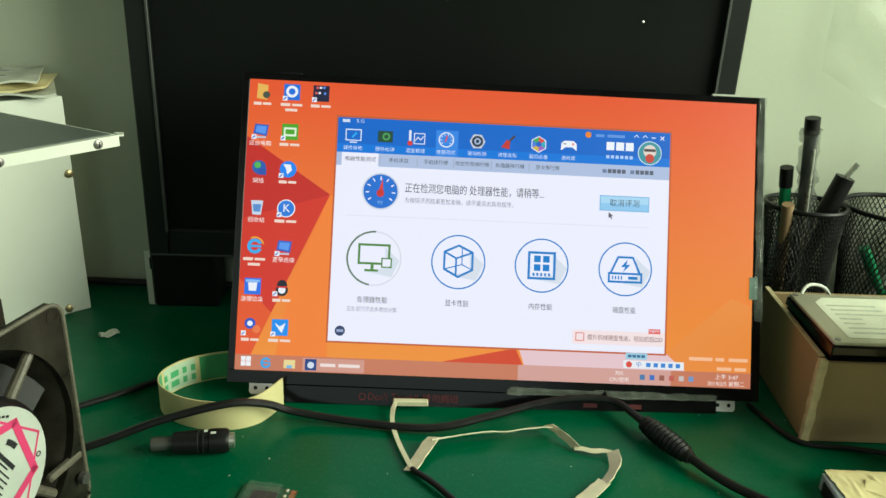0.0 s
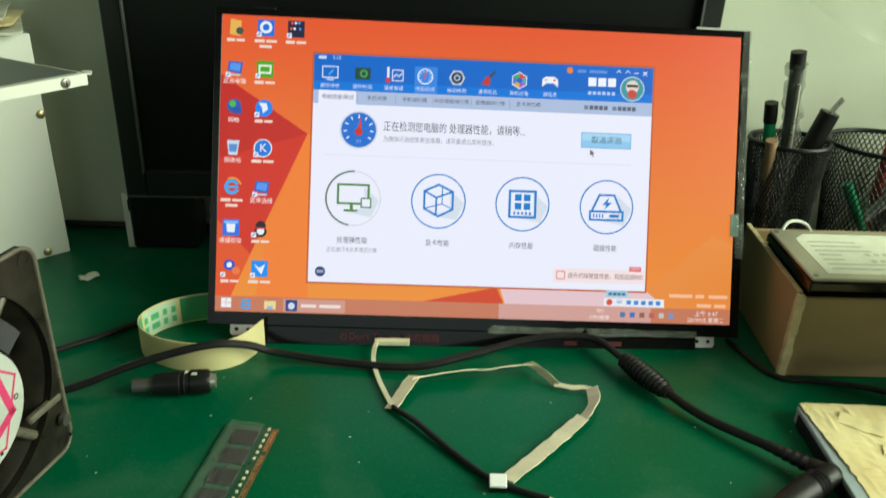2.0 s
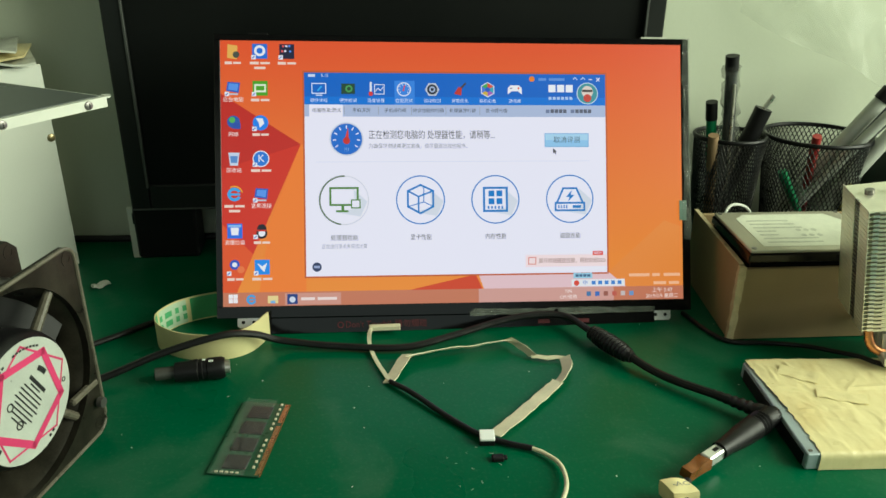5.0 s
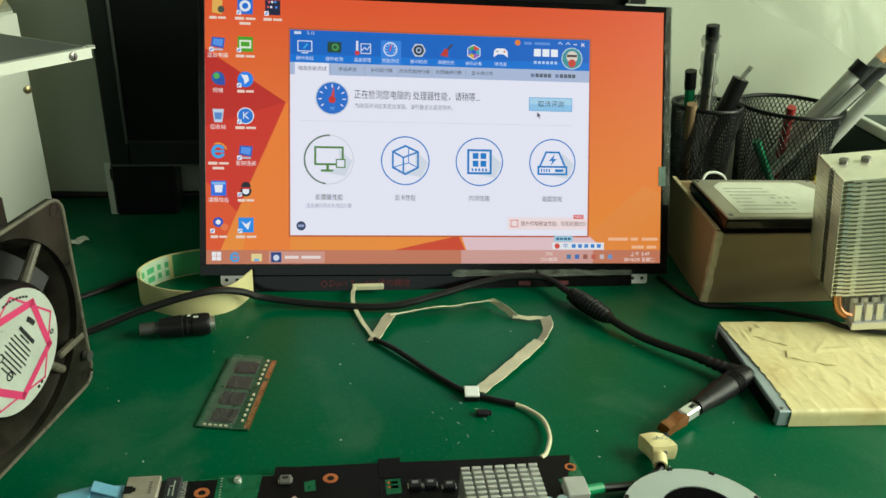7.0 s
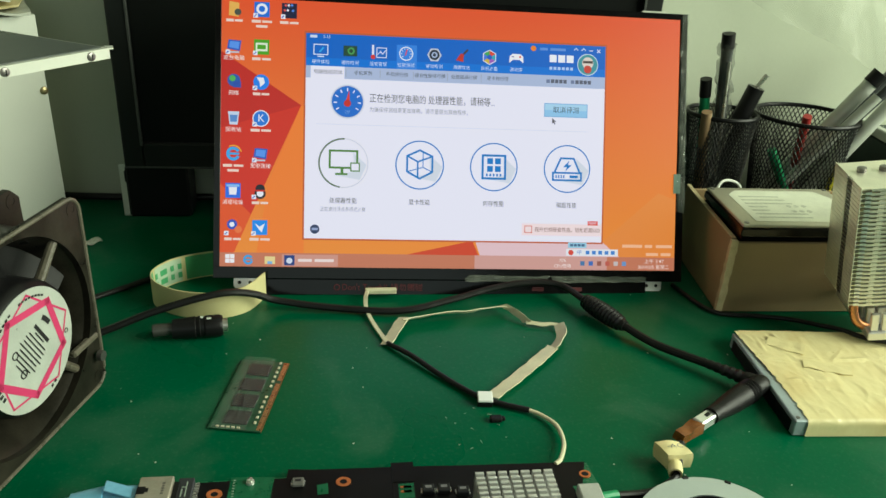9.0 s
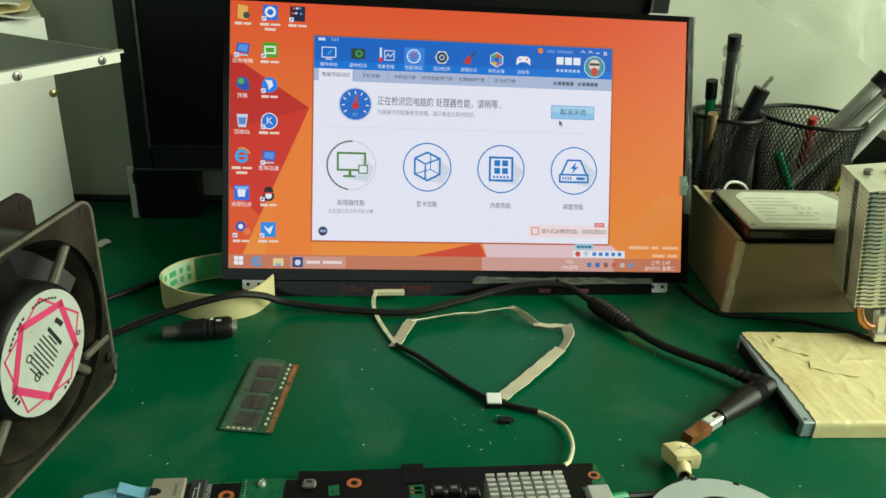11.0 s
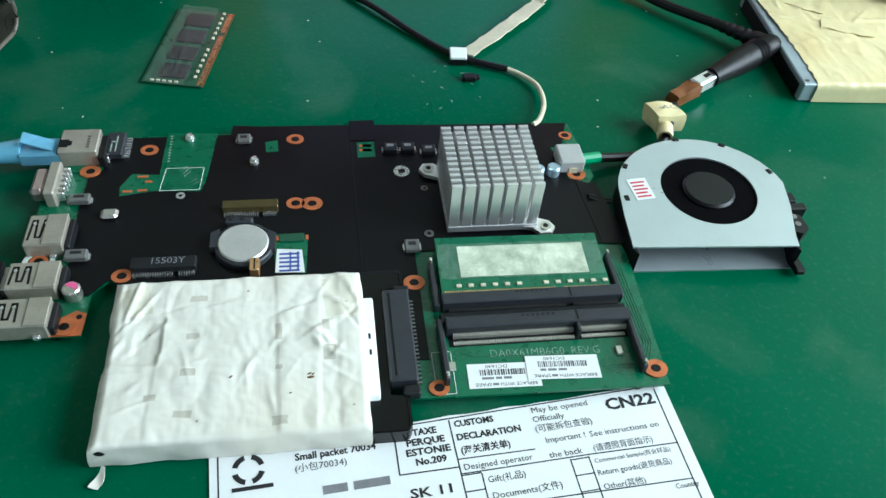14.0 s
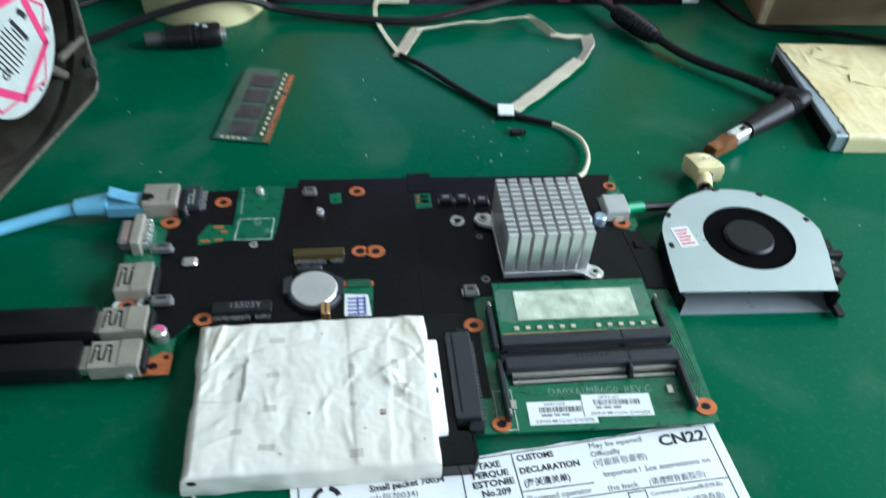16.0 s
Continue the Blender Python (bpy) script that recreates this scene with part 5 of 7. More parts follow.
def small_bits():
    rng = random.Random(5)
    bm = grid_box(B(), -0.006, 0.006, -0.003, 0.003, 0, 0.002, 6, 4)
    solid("paper_scrap", crumple(bm, 0.004, 0.006, 9), PAPER_OLD, "crumpled pale scrap lying on the mat", "scrap", pose(-0.281, 0.075, 0.002, 0, 0, 30))
    bm = B()
    for _ in range(34):
        x, y, s = rng.uniform(-0.22, 0.2), rng.uniform(-0.25, -0.01), rng.uniform(0.0002, 0.0005)
        box(bm, -s, s, -s * 0.7, s * 0.7, 0, s * 0.5, 0, pose(x, y, 0.0001, rng.uniform(-20, 20), 0, rng.uniform(0, 180)))
    for _ in range(9):
        x, y = rng.uniform(-0.03, 0.03), rng.uniform(-0.185, -0.14)
        box(bm, -rng.uniform(0.0005, 0.002), 0.0006, -0.00012, 0.00012, 0, 0.0001, 0, pose(x - 0.02, y, 0.0001, 0, 0, rng.uniform(0, 180)))
    tagged(finish("dust_specks", bm, PAPER_OLD), "pale crumbs scattered over the mat", "dust", kind="stuff")


small_bits()


# ---- right of the panel ----
def carton():
    t = thing("carton", "open brown cardboard box holding hard drives", "box", pose(0.195, -0.0435, 0, 0, 0, -1.5))
    w, d, h, k = 0.15, 0.105, 0.0585, 0.003
    part("front_wall", box(B(), 0, w, 0, k, 0.0006, h, 0.0006), CARD, t)
    m = Matrix.Identity(4)
    m[0][1] = 0.05
    part("side_wall", box(B(), 0, k, k + 0.0003, d, 0.0006, h + 0.002, 0.0006, m), CARD, t)
    part("side_wall", box(B(), w - k, w, k + 0.0003, d, 0.0006, h, 0.0006), CARD, t)
    part("cut_edge", box(B(), -0.0002, k + 0.0003, k, d, h + 0.002, h + 0.0027, 0.0002, m), CARD_EDGE, t, "pale cut cardboard edge")
    part("back_wall", box(B(), k + 0.006, w - k - 0.0003, d - k, d, 0.0006, h - 0.001, 0.0006), CARD, t)
    part("base", box(B(), k + 0.006, w - k - 0.0003, k + 0.0003, d - k - 0.0003, 0.0006, 0.003), CARD, t)
    bm = grid_box(B(), -0.0016, 0.0036, -0.0022, 0.0016, 0.001, h + 0.0022, 2, 2, 20)
    part("torn_corner", crumple(bm, 0.0012, 0.006, 6), CARD_EDGE, t, "frayed torn corner edge")
    return t


carton()


def drive(loc, rz, tilt=0.0, label="2.5-inch hard drive with a white label"):
    t = thing("hard_drive", label, "hard drive", Matrix.Translation(loc) @ pose(0, 0, 0, tilt, 0, rz), "hard drives in the carton")
    part("chassis", box(B(), 0, 0.1, 0, 0.0695, 0, 0.0062, 0.0008), BLACK_GLOSS, t)
    part("cover", box(B(), 0.0006, 0.0994, 0.0006, 0.0689, 0.0063, 0.0092, 0.0016, seg=2), mat("tarnished_cover", (0.46, 0.44, 0.34), 0.4, 0.4), t, "tarnished silver cover")
    lab = part("label_sheet", prism(B(), [(0.012, 0.006), (0.092, 0.006), (0.092, 0.05), (0.084, 0.062), (0.02, 0.062), (0.012, 0.054)], 0.0093, 0.0095), mat("drive_label_paper", (0.66, 0.68, 0.55), 0.55, vary=0.15, scale=60), t, "worn white label")
    rng = random.Random(2)
    for i in range(7):
        part("print_bar", box(B(), 0.018, 0.03 + rng.random() * 0.03, 0.012 + 0.0062 * i, 0.0138 + 0.0062 * i, 0.0095, 0.0096), FADED, lab)
    for i in range(6):
        part("print_mark", cyl(B(), 0.05 + 0.006 * (i % 3), 0.024 + 0.009 * (i // 3), 0.0095, 0.0096, 0.002, seg=10), FADED, lab)
    for x in (0.004, 0.096):
        for y in (0.004, 0.0655):
            part("screw", cyl(B(), x, y, 0.0091, 0.0097, 0.0018, seg=10), DARK_STEEL, t)
    return t


drive((0.1985, -0.046, 0.0645), -1.5, 0.6, "2.5-inch hard drive lying across the top of the carton")
drive((0.203, -0.040, 0.0545), -1.5, 0.3, "2.5-inch hard drive stacked under another one in the carton")
drive((0.204, -0.038, 0.0445), -1.5, 0, "2.5-inch hard drive stacked low in the carton")
solid("white_wire", tube(B(), [(0.206, 0.006, 0.045), (0.2085, 0.02, 0.066), (0.219, 0.034, 0.0745), (0.236, 0.04, 0.07), (0.25, 0.045, 0.05)], 0.0012), PALE_PLASTIC, "thin white wire looping out of the carton", "wire")


def mesh_cup(x, y, r, h, label):
    t = thing("pencil_cup", label, "pencil cup", pose(x, y, 0.001, -3), "wire mesh cups")
    r0 = r * 0.78
    part("rim", lathe(B(), [(r - 0.0016, h - 0.002), (r - 0.0008, h - 0.0036), (r + 0.0012, h - 0.0034), (r + 0.0018, h - 0.0015), (r + 0.001, h), (r - 0.001, h)], 48, closed=True), BLACK, t, "rolled black rim")
    part("base", cyl(B(), 0, 0, 0.0, 0.004, r0, seg=40), BLACK, t)
    bm = B()
    n, k, wv = 66, 24, 0.00055
    for sgn in (1, -1):
        for i in range(n):
            prev = None
            for j in range(k + 1):
                f = j / k
                a = 2 * math.pi * (i / n + sgn * f * k * 0.55 / n)
                rr = r0 + (r - r0) * f
                z = 0.003 + (h - 0.005) * f
                q = Vector((rr * math.cos(a), rr * math.sin(a), z))
                ta = Vector((-math.sin(a), math.cos(a), 0)) * wv
                no = Vector((math.cos(a), math.sin(a), 0)) * wv
                row = [bm.verts.new(q + v) for v in (ta, no, -ta, -no)]
                if prev:
                    for m in range(4):
                        bm.faces.new((prev[m], prev[(m + 1) % 4], row[(m + 1) % 4], row[m]))
                prev = row
    part("mesh_wall", bm, WIRE_BLACK, t, "black expanded wire mesh")
    return t


mesh_cup(0.2585, 0.128, 0.0305, 0.102, "round black wire mesh pencil cup with tools")
mesh_cup(0.3335, 0.1175, 0.0445, 0.104, "wide black wire mesh pencil cup with markers")


def stick(name, a, b, r, mt, label, cat, tip=None, tipmt=None, group="things in the cups", wrap=None):
    a, b = Vector(a), Vector(b)
    t = thing(name, label, cat, pose(0, 0, 0), group)
    d = b - a
    part("barrel", tube(B(), [a, a + d * 0.3, a + d * 0.7, b], r, 14, 2, smooth=False), mt, t)
    if tip:
        part("cap", tube(B(), [b - d * tip, b - d * tip * 0.5, b + d.normalized() * 0.001], r * 1.15, 14, smooth=False), tipmt, t)
    if wrap:
        bm = B()
        tube(bm, [a + d * (0.35 + 0.6 * i / 24) for i in range(25)], r * 1.5, 12, smooth=False)
        part("plastic_wrap", crumple(bm, 0.0045, 0.008, 8), WRAP, t, "crinkled clear plastic wrap")
    return t


stick("screwdriver", (0.268, 0.135, 0.006), (0.2445, 0.125, 0.172), 0.005, CHARCOAL, "screwdriver wrapped in crinkled clear plastic, black cap", "screwdriver", 0.07, BLACK, wrap=True)
stick("hex_key", (0.262, 0.121, 0.006), (0.2475, 0.119, 0.15), 0.0014, STEEL, "thin steel rod standing in the cup", "rod")
stick("tweezers", (0.245, 0.12, 0.006), (0.2565, 0.108, 0.1), 0.0012, STEEL, "thin steel tweezers leaning in the cup", "tweezers")
stick("green_driver", (0.259, 0.145, 0.006), (0.236, 0.132, 0.131), 0.0045, GREEN_PLASTIC, "green-handled screwdriver in the cup", "screwdriver", 0.12, BLACK)
stick("wooden_stick", (0.25, 0.13, 0.006), (0.233, 0.112, 0.108), 0.0045, mat("brown_wood", (0.26, 0.17, 0.09), 0.6), "brown wooden stick in the cup", "stick")
t = stick("craft_knife", (0.252, 0.132, 0.02), (0.281, 0.126, 0.127), 0.0075, BLACK, "black ribbed craft knife leaning in the cup", "knife")
part("blade_tip", tube(B(), [(0.2805, 0.126, 0.126), (0.2875, 0.1245, 0.1385)], 0.002, smooth=False), STEEL, t, "steel tip")
stick("marker", (0.305, 0.125, 0.02), (0.376, 0.1, 0.148), 0.0062, PALE_PLASTIC, "grey-white marker with a black cap", "marker", 0.07, BLACK)
stick("pencil", (0.315, 0.135, 0.02), (0.408, 0.115, 0.158), 0.0045, CHARCOAL, "dark pencil with an orange end", "pencil", 0.07, ORANGE_PLASTIC)
stick("marker", (0.31, 0.11, 0.03), (0.373, 0.09, 0.131), 0.0042, PALE_PLASTIC, "thin white plastic marker", "marker")
stick("marker", (0.325, 0.1, 0.02), (0.391, 0.088, 0.134), 0.006, PALE_PLASTIC, "grey plastic marker in the wide cup", "marker")
stick("pencil", (0.33, 0.14, 0.02), (0.425, 0.12, 0.156), 0.005, CHARCOAL, "dark pencil with an orange tip in the wide cup", "pencil", 0.07, ORANGE_PLASTIC)
stick("red_clip", (0.335, 0.125, 0.02), (0.3185, 0.098, 0.110), 0.0038, RED_PLASTIC, "red plastic handle in the wide cup", "handle")
stick("green_pen", (0.30, 0.11, 0.075), (0.325, 0.105, 0.03), 0.004, GREEN_PLASTIC, "green plastic pen inside the wide cup", "pen")
stick("yellow_pen", (0.352, 0.085, 0.07), (0.345, 0.09, 0.01), 0.003, YELLOW_PLASTIC, "yellow plastic pen inside the wide cup", "pen")


def wall_film():
    """Clear film hanging off the wall, lifted at its lower edge, with soft folds and fine crinkles."""
    bm, rows = B(), []
    nx, nz = 110, 70
    for i in range(nx + 1):
        x = 0.40 * i / nx
        low = 0.012 + 0.055 * max(0, 1 - x / 0.11) + 0.006 * noise.noise(Vector((x * 18, 0, 4)))
        rows.append([])
        for j in range(nz + 1):
            z = low + (0.27 - low) * j / nz
            lift = max(0, 1 - (z - low) / 0.07)
            y = 0.006 + 0.02 * abs(noise.noise(Vector((x * 11, 0, z * 8)))) + 0.006 * noise.noise(Vector((x * 30, 3, z * 34))) + 0.0022 * abs(noise.noise(Vector((x * 90, 5, z * 80))))
            rows[-1].append(bm.verts.new((x, -y - 0.075 * lift * min(1, x / 0.16), z)))
    for p, q in zip(rows, rows[1:]):
        for k in range(nz):
            bm.faces.new((p[k], q[k], q[k + 1], p[k + 1]))
    solid("plastic_sheet", bm, HANGING_FILM, "crinkled clear plastic sheet hanging on the wall", "plastic sheet", pose(0.262, 0.172, 0.136))


wall_film()


def taped_drive():
    """Optical drive under overlapping lengths of masking tape."""
    t = thing("optical_drive", "flat grey optical drive wrapped in layers of masking tape", "optical drive", pose(0.1795, -0.1835, 0, 0, 0, -3))
    part("chassis", box(B(), 0, 0.13, 0, 0.095, 0.0003, 0.0112, 0.0006), mat("blue_grey_steel", (0.36, 0.43, 0.45), 0.4, 0.3), t, "blue-grey metal chassis")
    part("side_groove", box(B(), -0.0006, 0.0002, 0.004, 0.09, 0.0006, 0.0085), BLACK, t, "black side rail")
    part("corner_screw", cyl(B(), 0.0028, 0.0032, 0.0112, 0.0115, 0.0012, seg=12), DARK_STEEL, t)
    rng = random.Random(23)
    folds = []
    for cx, cy, sx, sy, ang, n, amp in ((14, 78, 9, 10, 120, 12, 0.9), (30, 62, 12, 8, 150, 12, 0.8), (60, 66, 18, 10, 20, 12, 0.6), (90, 50, 20, 20, 80, 10, 0.4), (26, 44, 9, 6, 160, 7, 0.7), (40, 18, 22, 9, 95, 8, 0.25)):
        for _ in range(n):
            a = radians(ang + rng.uniform(-35, 35))
            folds.append((cx + rng.gauss(0, sx), cy + rng.gauss(0, sy), math.cos(a), math.sin(a), rng.uniform(3, 9), rng.uniform(0.5, 1.6), amp * rng.uniform(0.3, 1.0)))
    seams = [(16, -0.12, 0.2), (27, -0.04, -0.2), (38, -0.16, 0.22), (52, -0.08, -0.24), (62, -0.14, 0.18), (77, -0.06, -0.2), (88, -0.12, 0.22), (104, -0.08, -0.18), (116, -0.12, 0.2)]

    def height(x, y):
        z = 11.75 + 0.3 * abs(noise.noise(Vector((x * 0.1, y * 0.06, 3)))) + 0.12 * noise.noise(Vector((x * 0.3, y * 0.12, 8)))
        for sx, sl, st in seams:
            d = x - sx - sl * y - 0.5 * noise.noise(Vector((sx, y * 0.14, 2)))
            z += st / (1 + math.exp(max(-40, min(40, -d * 4))))
        d = y - 40 + 0.3 * x - 3 * noise.noise(Vector((x * 0.12, 1, 4)))
        z += 0.45 / (1 + math.exp(max(-40, min(40, -d * 3)))) * (1 if x < 46 else math.exp(-(x - 46) / 6))
        for cx, cy, ca, sa, ln, w, amp in folds:
            dx, dy = x - cx, y - cy
            al, ac = dx * ca + dy * sa, -dx * sa + dy * ca
            if abs(al) < 2.4 * ln and abs(ac) < 3.5 * w:
                z += amp * math.exp(-(al / ln) ** 2 - (ac / w) ** 2 * (1.6 if ac > 0 else 0.5))
        return z

    bm, rows = B(), []
    nx, ny, skirt = 120, 96, 6
    for i in range(nx + 1):
        rows.append([])
        for j in range(-skirt, ny + 1):
            f, g = i / nx, max(0, j) / ny
            left = 7.5 - 9 * max(0, g - 0.3) + 1.4 * noise.noise(Vector((g * 26, 2, 5))) * min(1, g * 6)
            far = 97.5 + 2.4 * noise.noise(Vector((f * 34, 9, 1))) + (3 if f < 0.2 else 0) * noise.noise(Vector((f * 90, 4, 1)))
            x, y = left + (129.5 - left) * f, -0.6 + (far + 0.6) * g
            z = height(x, y) - 0.7 * max(0, 1 - y / 1.2) ** 2
            z = 0.5 + (z - 0.5) * (1 + j / skirt) if j < 0 else z
            if y > 96:
                z -= (y - 96) * 0.5
            rows[-1].append(bm.verts.new(mm(x, y - (0.3 if j < 0 else 0), z)))
    for p, q in zip(rows, rows[1:]):
        for k in range(len(p) - 1):
            bm.faces.new((p[k], q[k], q[k + 1], p[k + 1]))
    part("tape_cover", bm, MASKING, t, "creased yellowed masking tape in overlapping lengths", sharp=60)
    for u, v, r, w, h in ((0.016, 0.078, -30, 0.024, 0.012), (0.03, 0.052, -18, 0.03, 0.009)):
        bm = grid_box(B(), 0, w, 0, h, 0, 0.00025, 16, 8)
        for q in bm.verts:
            q.co.z += 0.0009 * abs(noise.noise(Vector((q.co.x * 90, q.co.y * 130, u * 99)))) + 0.0014 * max(0, q.co.y / h - 0.4)
            q.co.y += 0.0016 * noise.noise(Vector((q.co.x * 120, u, q.co.y * 60)))
        o = part("loose_tape", bm, MASKING, t, "lifted tape flap")
        o.matrix_local = pose(u, v, 0.0127, 0, 0, r)
    return t


taped_drive()
solid("thin_cable", tube(B(), [(0.176, -0.004, 0.002), (0.186, -0.036, 0.002), (0.197, -0.0485, 0.002), (0.222, -0.052, 0.002), (0.245, -0.0595, 0.003), (0.258, -0.074, 0.007), (0.266, -0.09, 0.0125), (0.28, -0.108, 0.0152), (0.33, -0.118, 0.0152)], 0.0017), RUBBER, "thin black cable lying across the taped drive", "cable")


COOLER_ALU = mat("yellowed_aluminium", (0.82, 0.8, 0.66), 0.4, 0.55, vary=0.12, scale=60, bump=0.05)


def tower_cooler():
    m = pose(0.266, -0.088, 0.0145, 0, -10, -13)
    t = thing("cpu_cooler", "tower processor cooler with stacked aluminium fins and copper pipes", "cooler", m)
    part("base_plate", box(B(), 0.01, 0.075, -0.02, 0.045, 0.0, 0.006, 0.0006), ALU, t)
    for i in range(9):
        for j in range(7):
            part("pin", box(B(), 0.012 + 0.007 * i, 0.0165 + 0.007 * i, -0.018 + 0.009 * j, -0.0145 + 0.009 * j, 0.0061, 0.019, 0.0003), ALU, t)
    for x in (0.008, 0.022):
        part("heat_pipe", tube(B(), [(x, 0.018, 0.1085), (x, 0.018, 0.03), (x + 0.003, 0.017, 0.012), (x + 0.014, 0.015, 0.004), (x + 0.03, 0.015, 0.0035)], 0.003, 12), COPPER, t, "copper heat pipe")
        part("pipe_end", lathe(B(), [(0.0031, 0), (0.003, 0.003), (0, 0.004)], 12, pose(x, 0.018, 0.1088)), DARK_STEEL, t)
    part("heat_pipe", tube(B(), [(0.006, -0.004, 0.03), (0.004, -0.006, 0.018), (0.006, -0.008, 0.009), (0.014, -0.008, 0.004), (0.03, -0.006, 0.0035)], 0.003, 12), COPPER, t, "copper heat pipe")
    for i in range(29):
        z = 0.024 + 0.003 * i
        bm = box(B(), -0.002, 0.08, -0.012, 0.036, z, z + 0.0008)
        part("fin", bm, COOLER_ALU, t)
        part("fin_edge", box(B(), 0.004, 0.08, -0.0127, -0.0119, z - 0.0007, z + 0.0009), COOLER_ALU, t)
    for i in range(29):
        z = 0.024 + 0.003 * i
        for y0, y1, d in ((-0.0125, 0.0035, 0.0), (0.0125, 0.0365, 0.0)):
            part("fin_lip", box(B(), -0.0026 + d, -0.0019 + d, y0, y1, z - 0.0011, z + 0.0017, 0.0002), COOLER_ALU, t)
        # darker teeth put the recessed black gaps between fin ends into the colour
        part("fin_gap_tooth", box(B(), -0.0023, -0.001, 0.004, 0.012, z, z + 0.0008), DARK_STEEL, t)
        if i < 28:
            part("fin_tab", box(B(), 0.0005, 0.004, -0.0128, -0.0118, z, z + 0.0018), ALU, t)
            part("fin_tab", box(B(), 0.009, 0.0125, -0.0124, -0.0116, z, z + 0.0018), COOLER_ALU, t)
    return t


tower_cooler()
t = thing("dark_crate", "dark green plastic crate with a pale rim standing by the wall", "crate", pose(0.405, 0.09, 0))
part("body", box(B(), 0, 0.16, -0.06, 0.07, 0, 0.085, 0.003), mat("dark_green_plastic", (0.012, 0.03, 0.022), 0.5), t)
for a in ((0, 0.16, -0.064, -0.058), (0, 0.006, -0.058, 0.07)):
    part("rim", box(B(), a[0] - 0.002, a[1], a[2], a[3], 0.0852, 0.094, 0.001), PALE_PLASTIC, t)

solid("thin_lead", tube(B(), [(-0.345, -0.075, 0.0025), (-0.30, -0.045, 0.0025), (-0.255, -0.013, 0.0025), (-0.223, 0.013, 0.0025), (-0.19, 0.036, 0.0025), (-0.12, 0.07, 0.0025), (0.0, 0.09, 0.0025)], 0.0021), RUBBER,
      "thin black lead running behind the display panel", "cable")


# ---- the bare mainboard and what is plugged into it ----
def bx(bm, x0, x1, y0, y1, z0, z1, bev=0.0, m=None):
    return box(bm, *mm(x0, x1, y0, y1, z0, z1, bev), m=m)


def poly(pts, z0, z1):
    return prism(B(), [(x / 1000, y / 1000) for x, y in pts], z0 / 1000, z1 / 1000)


TOP = 4.5   # upper face of the board, mm
FILM = 4.9  # upper face of the insulating sheet


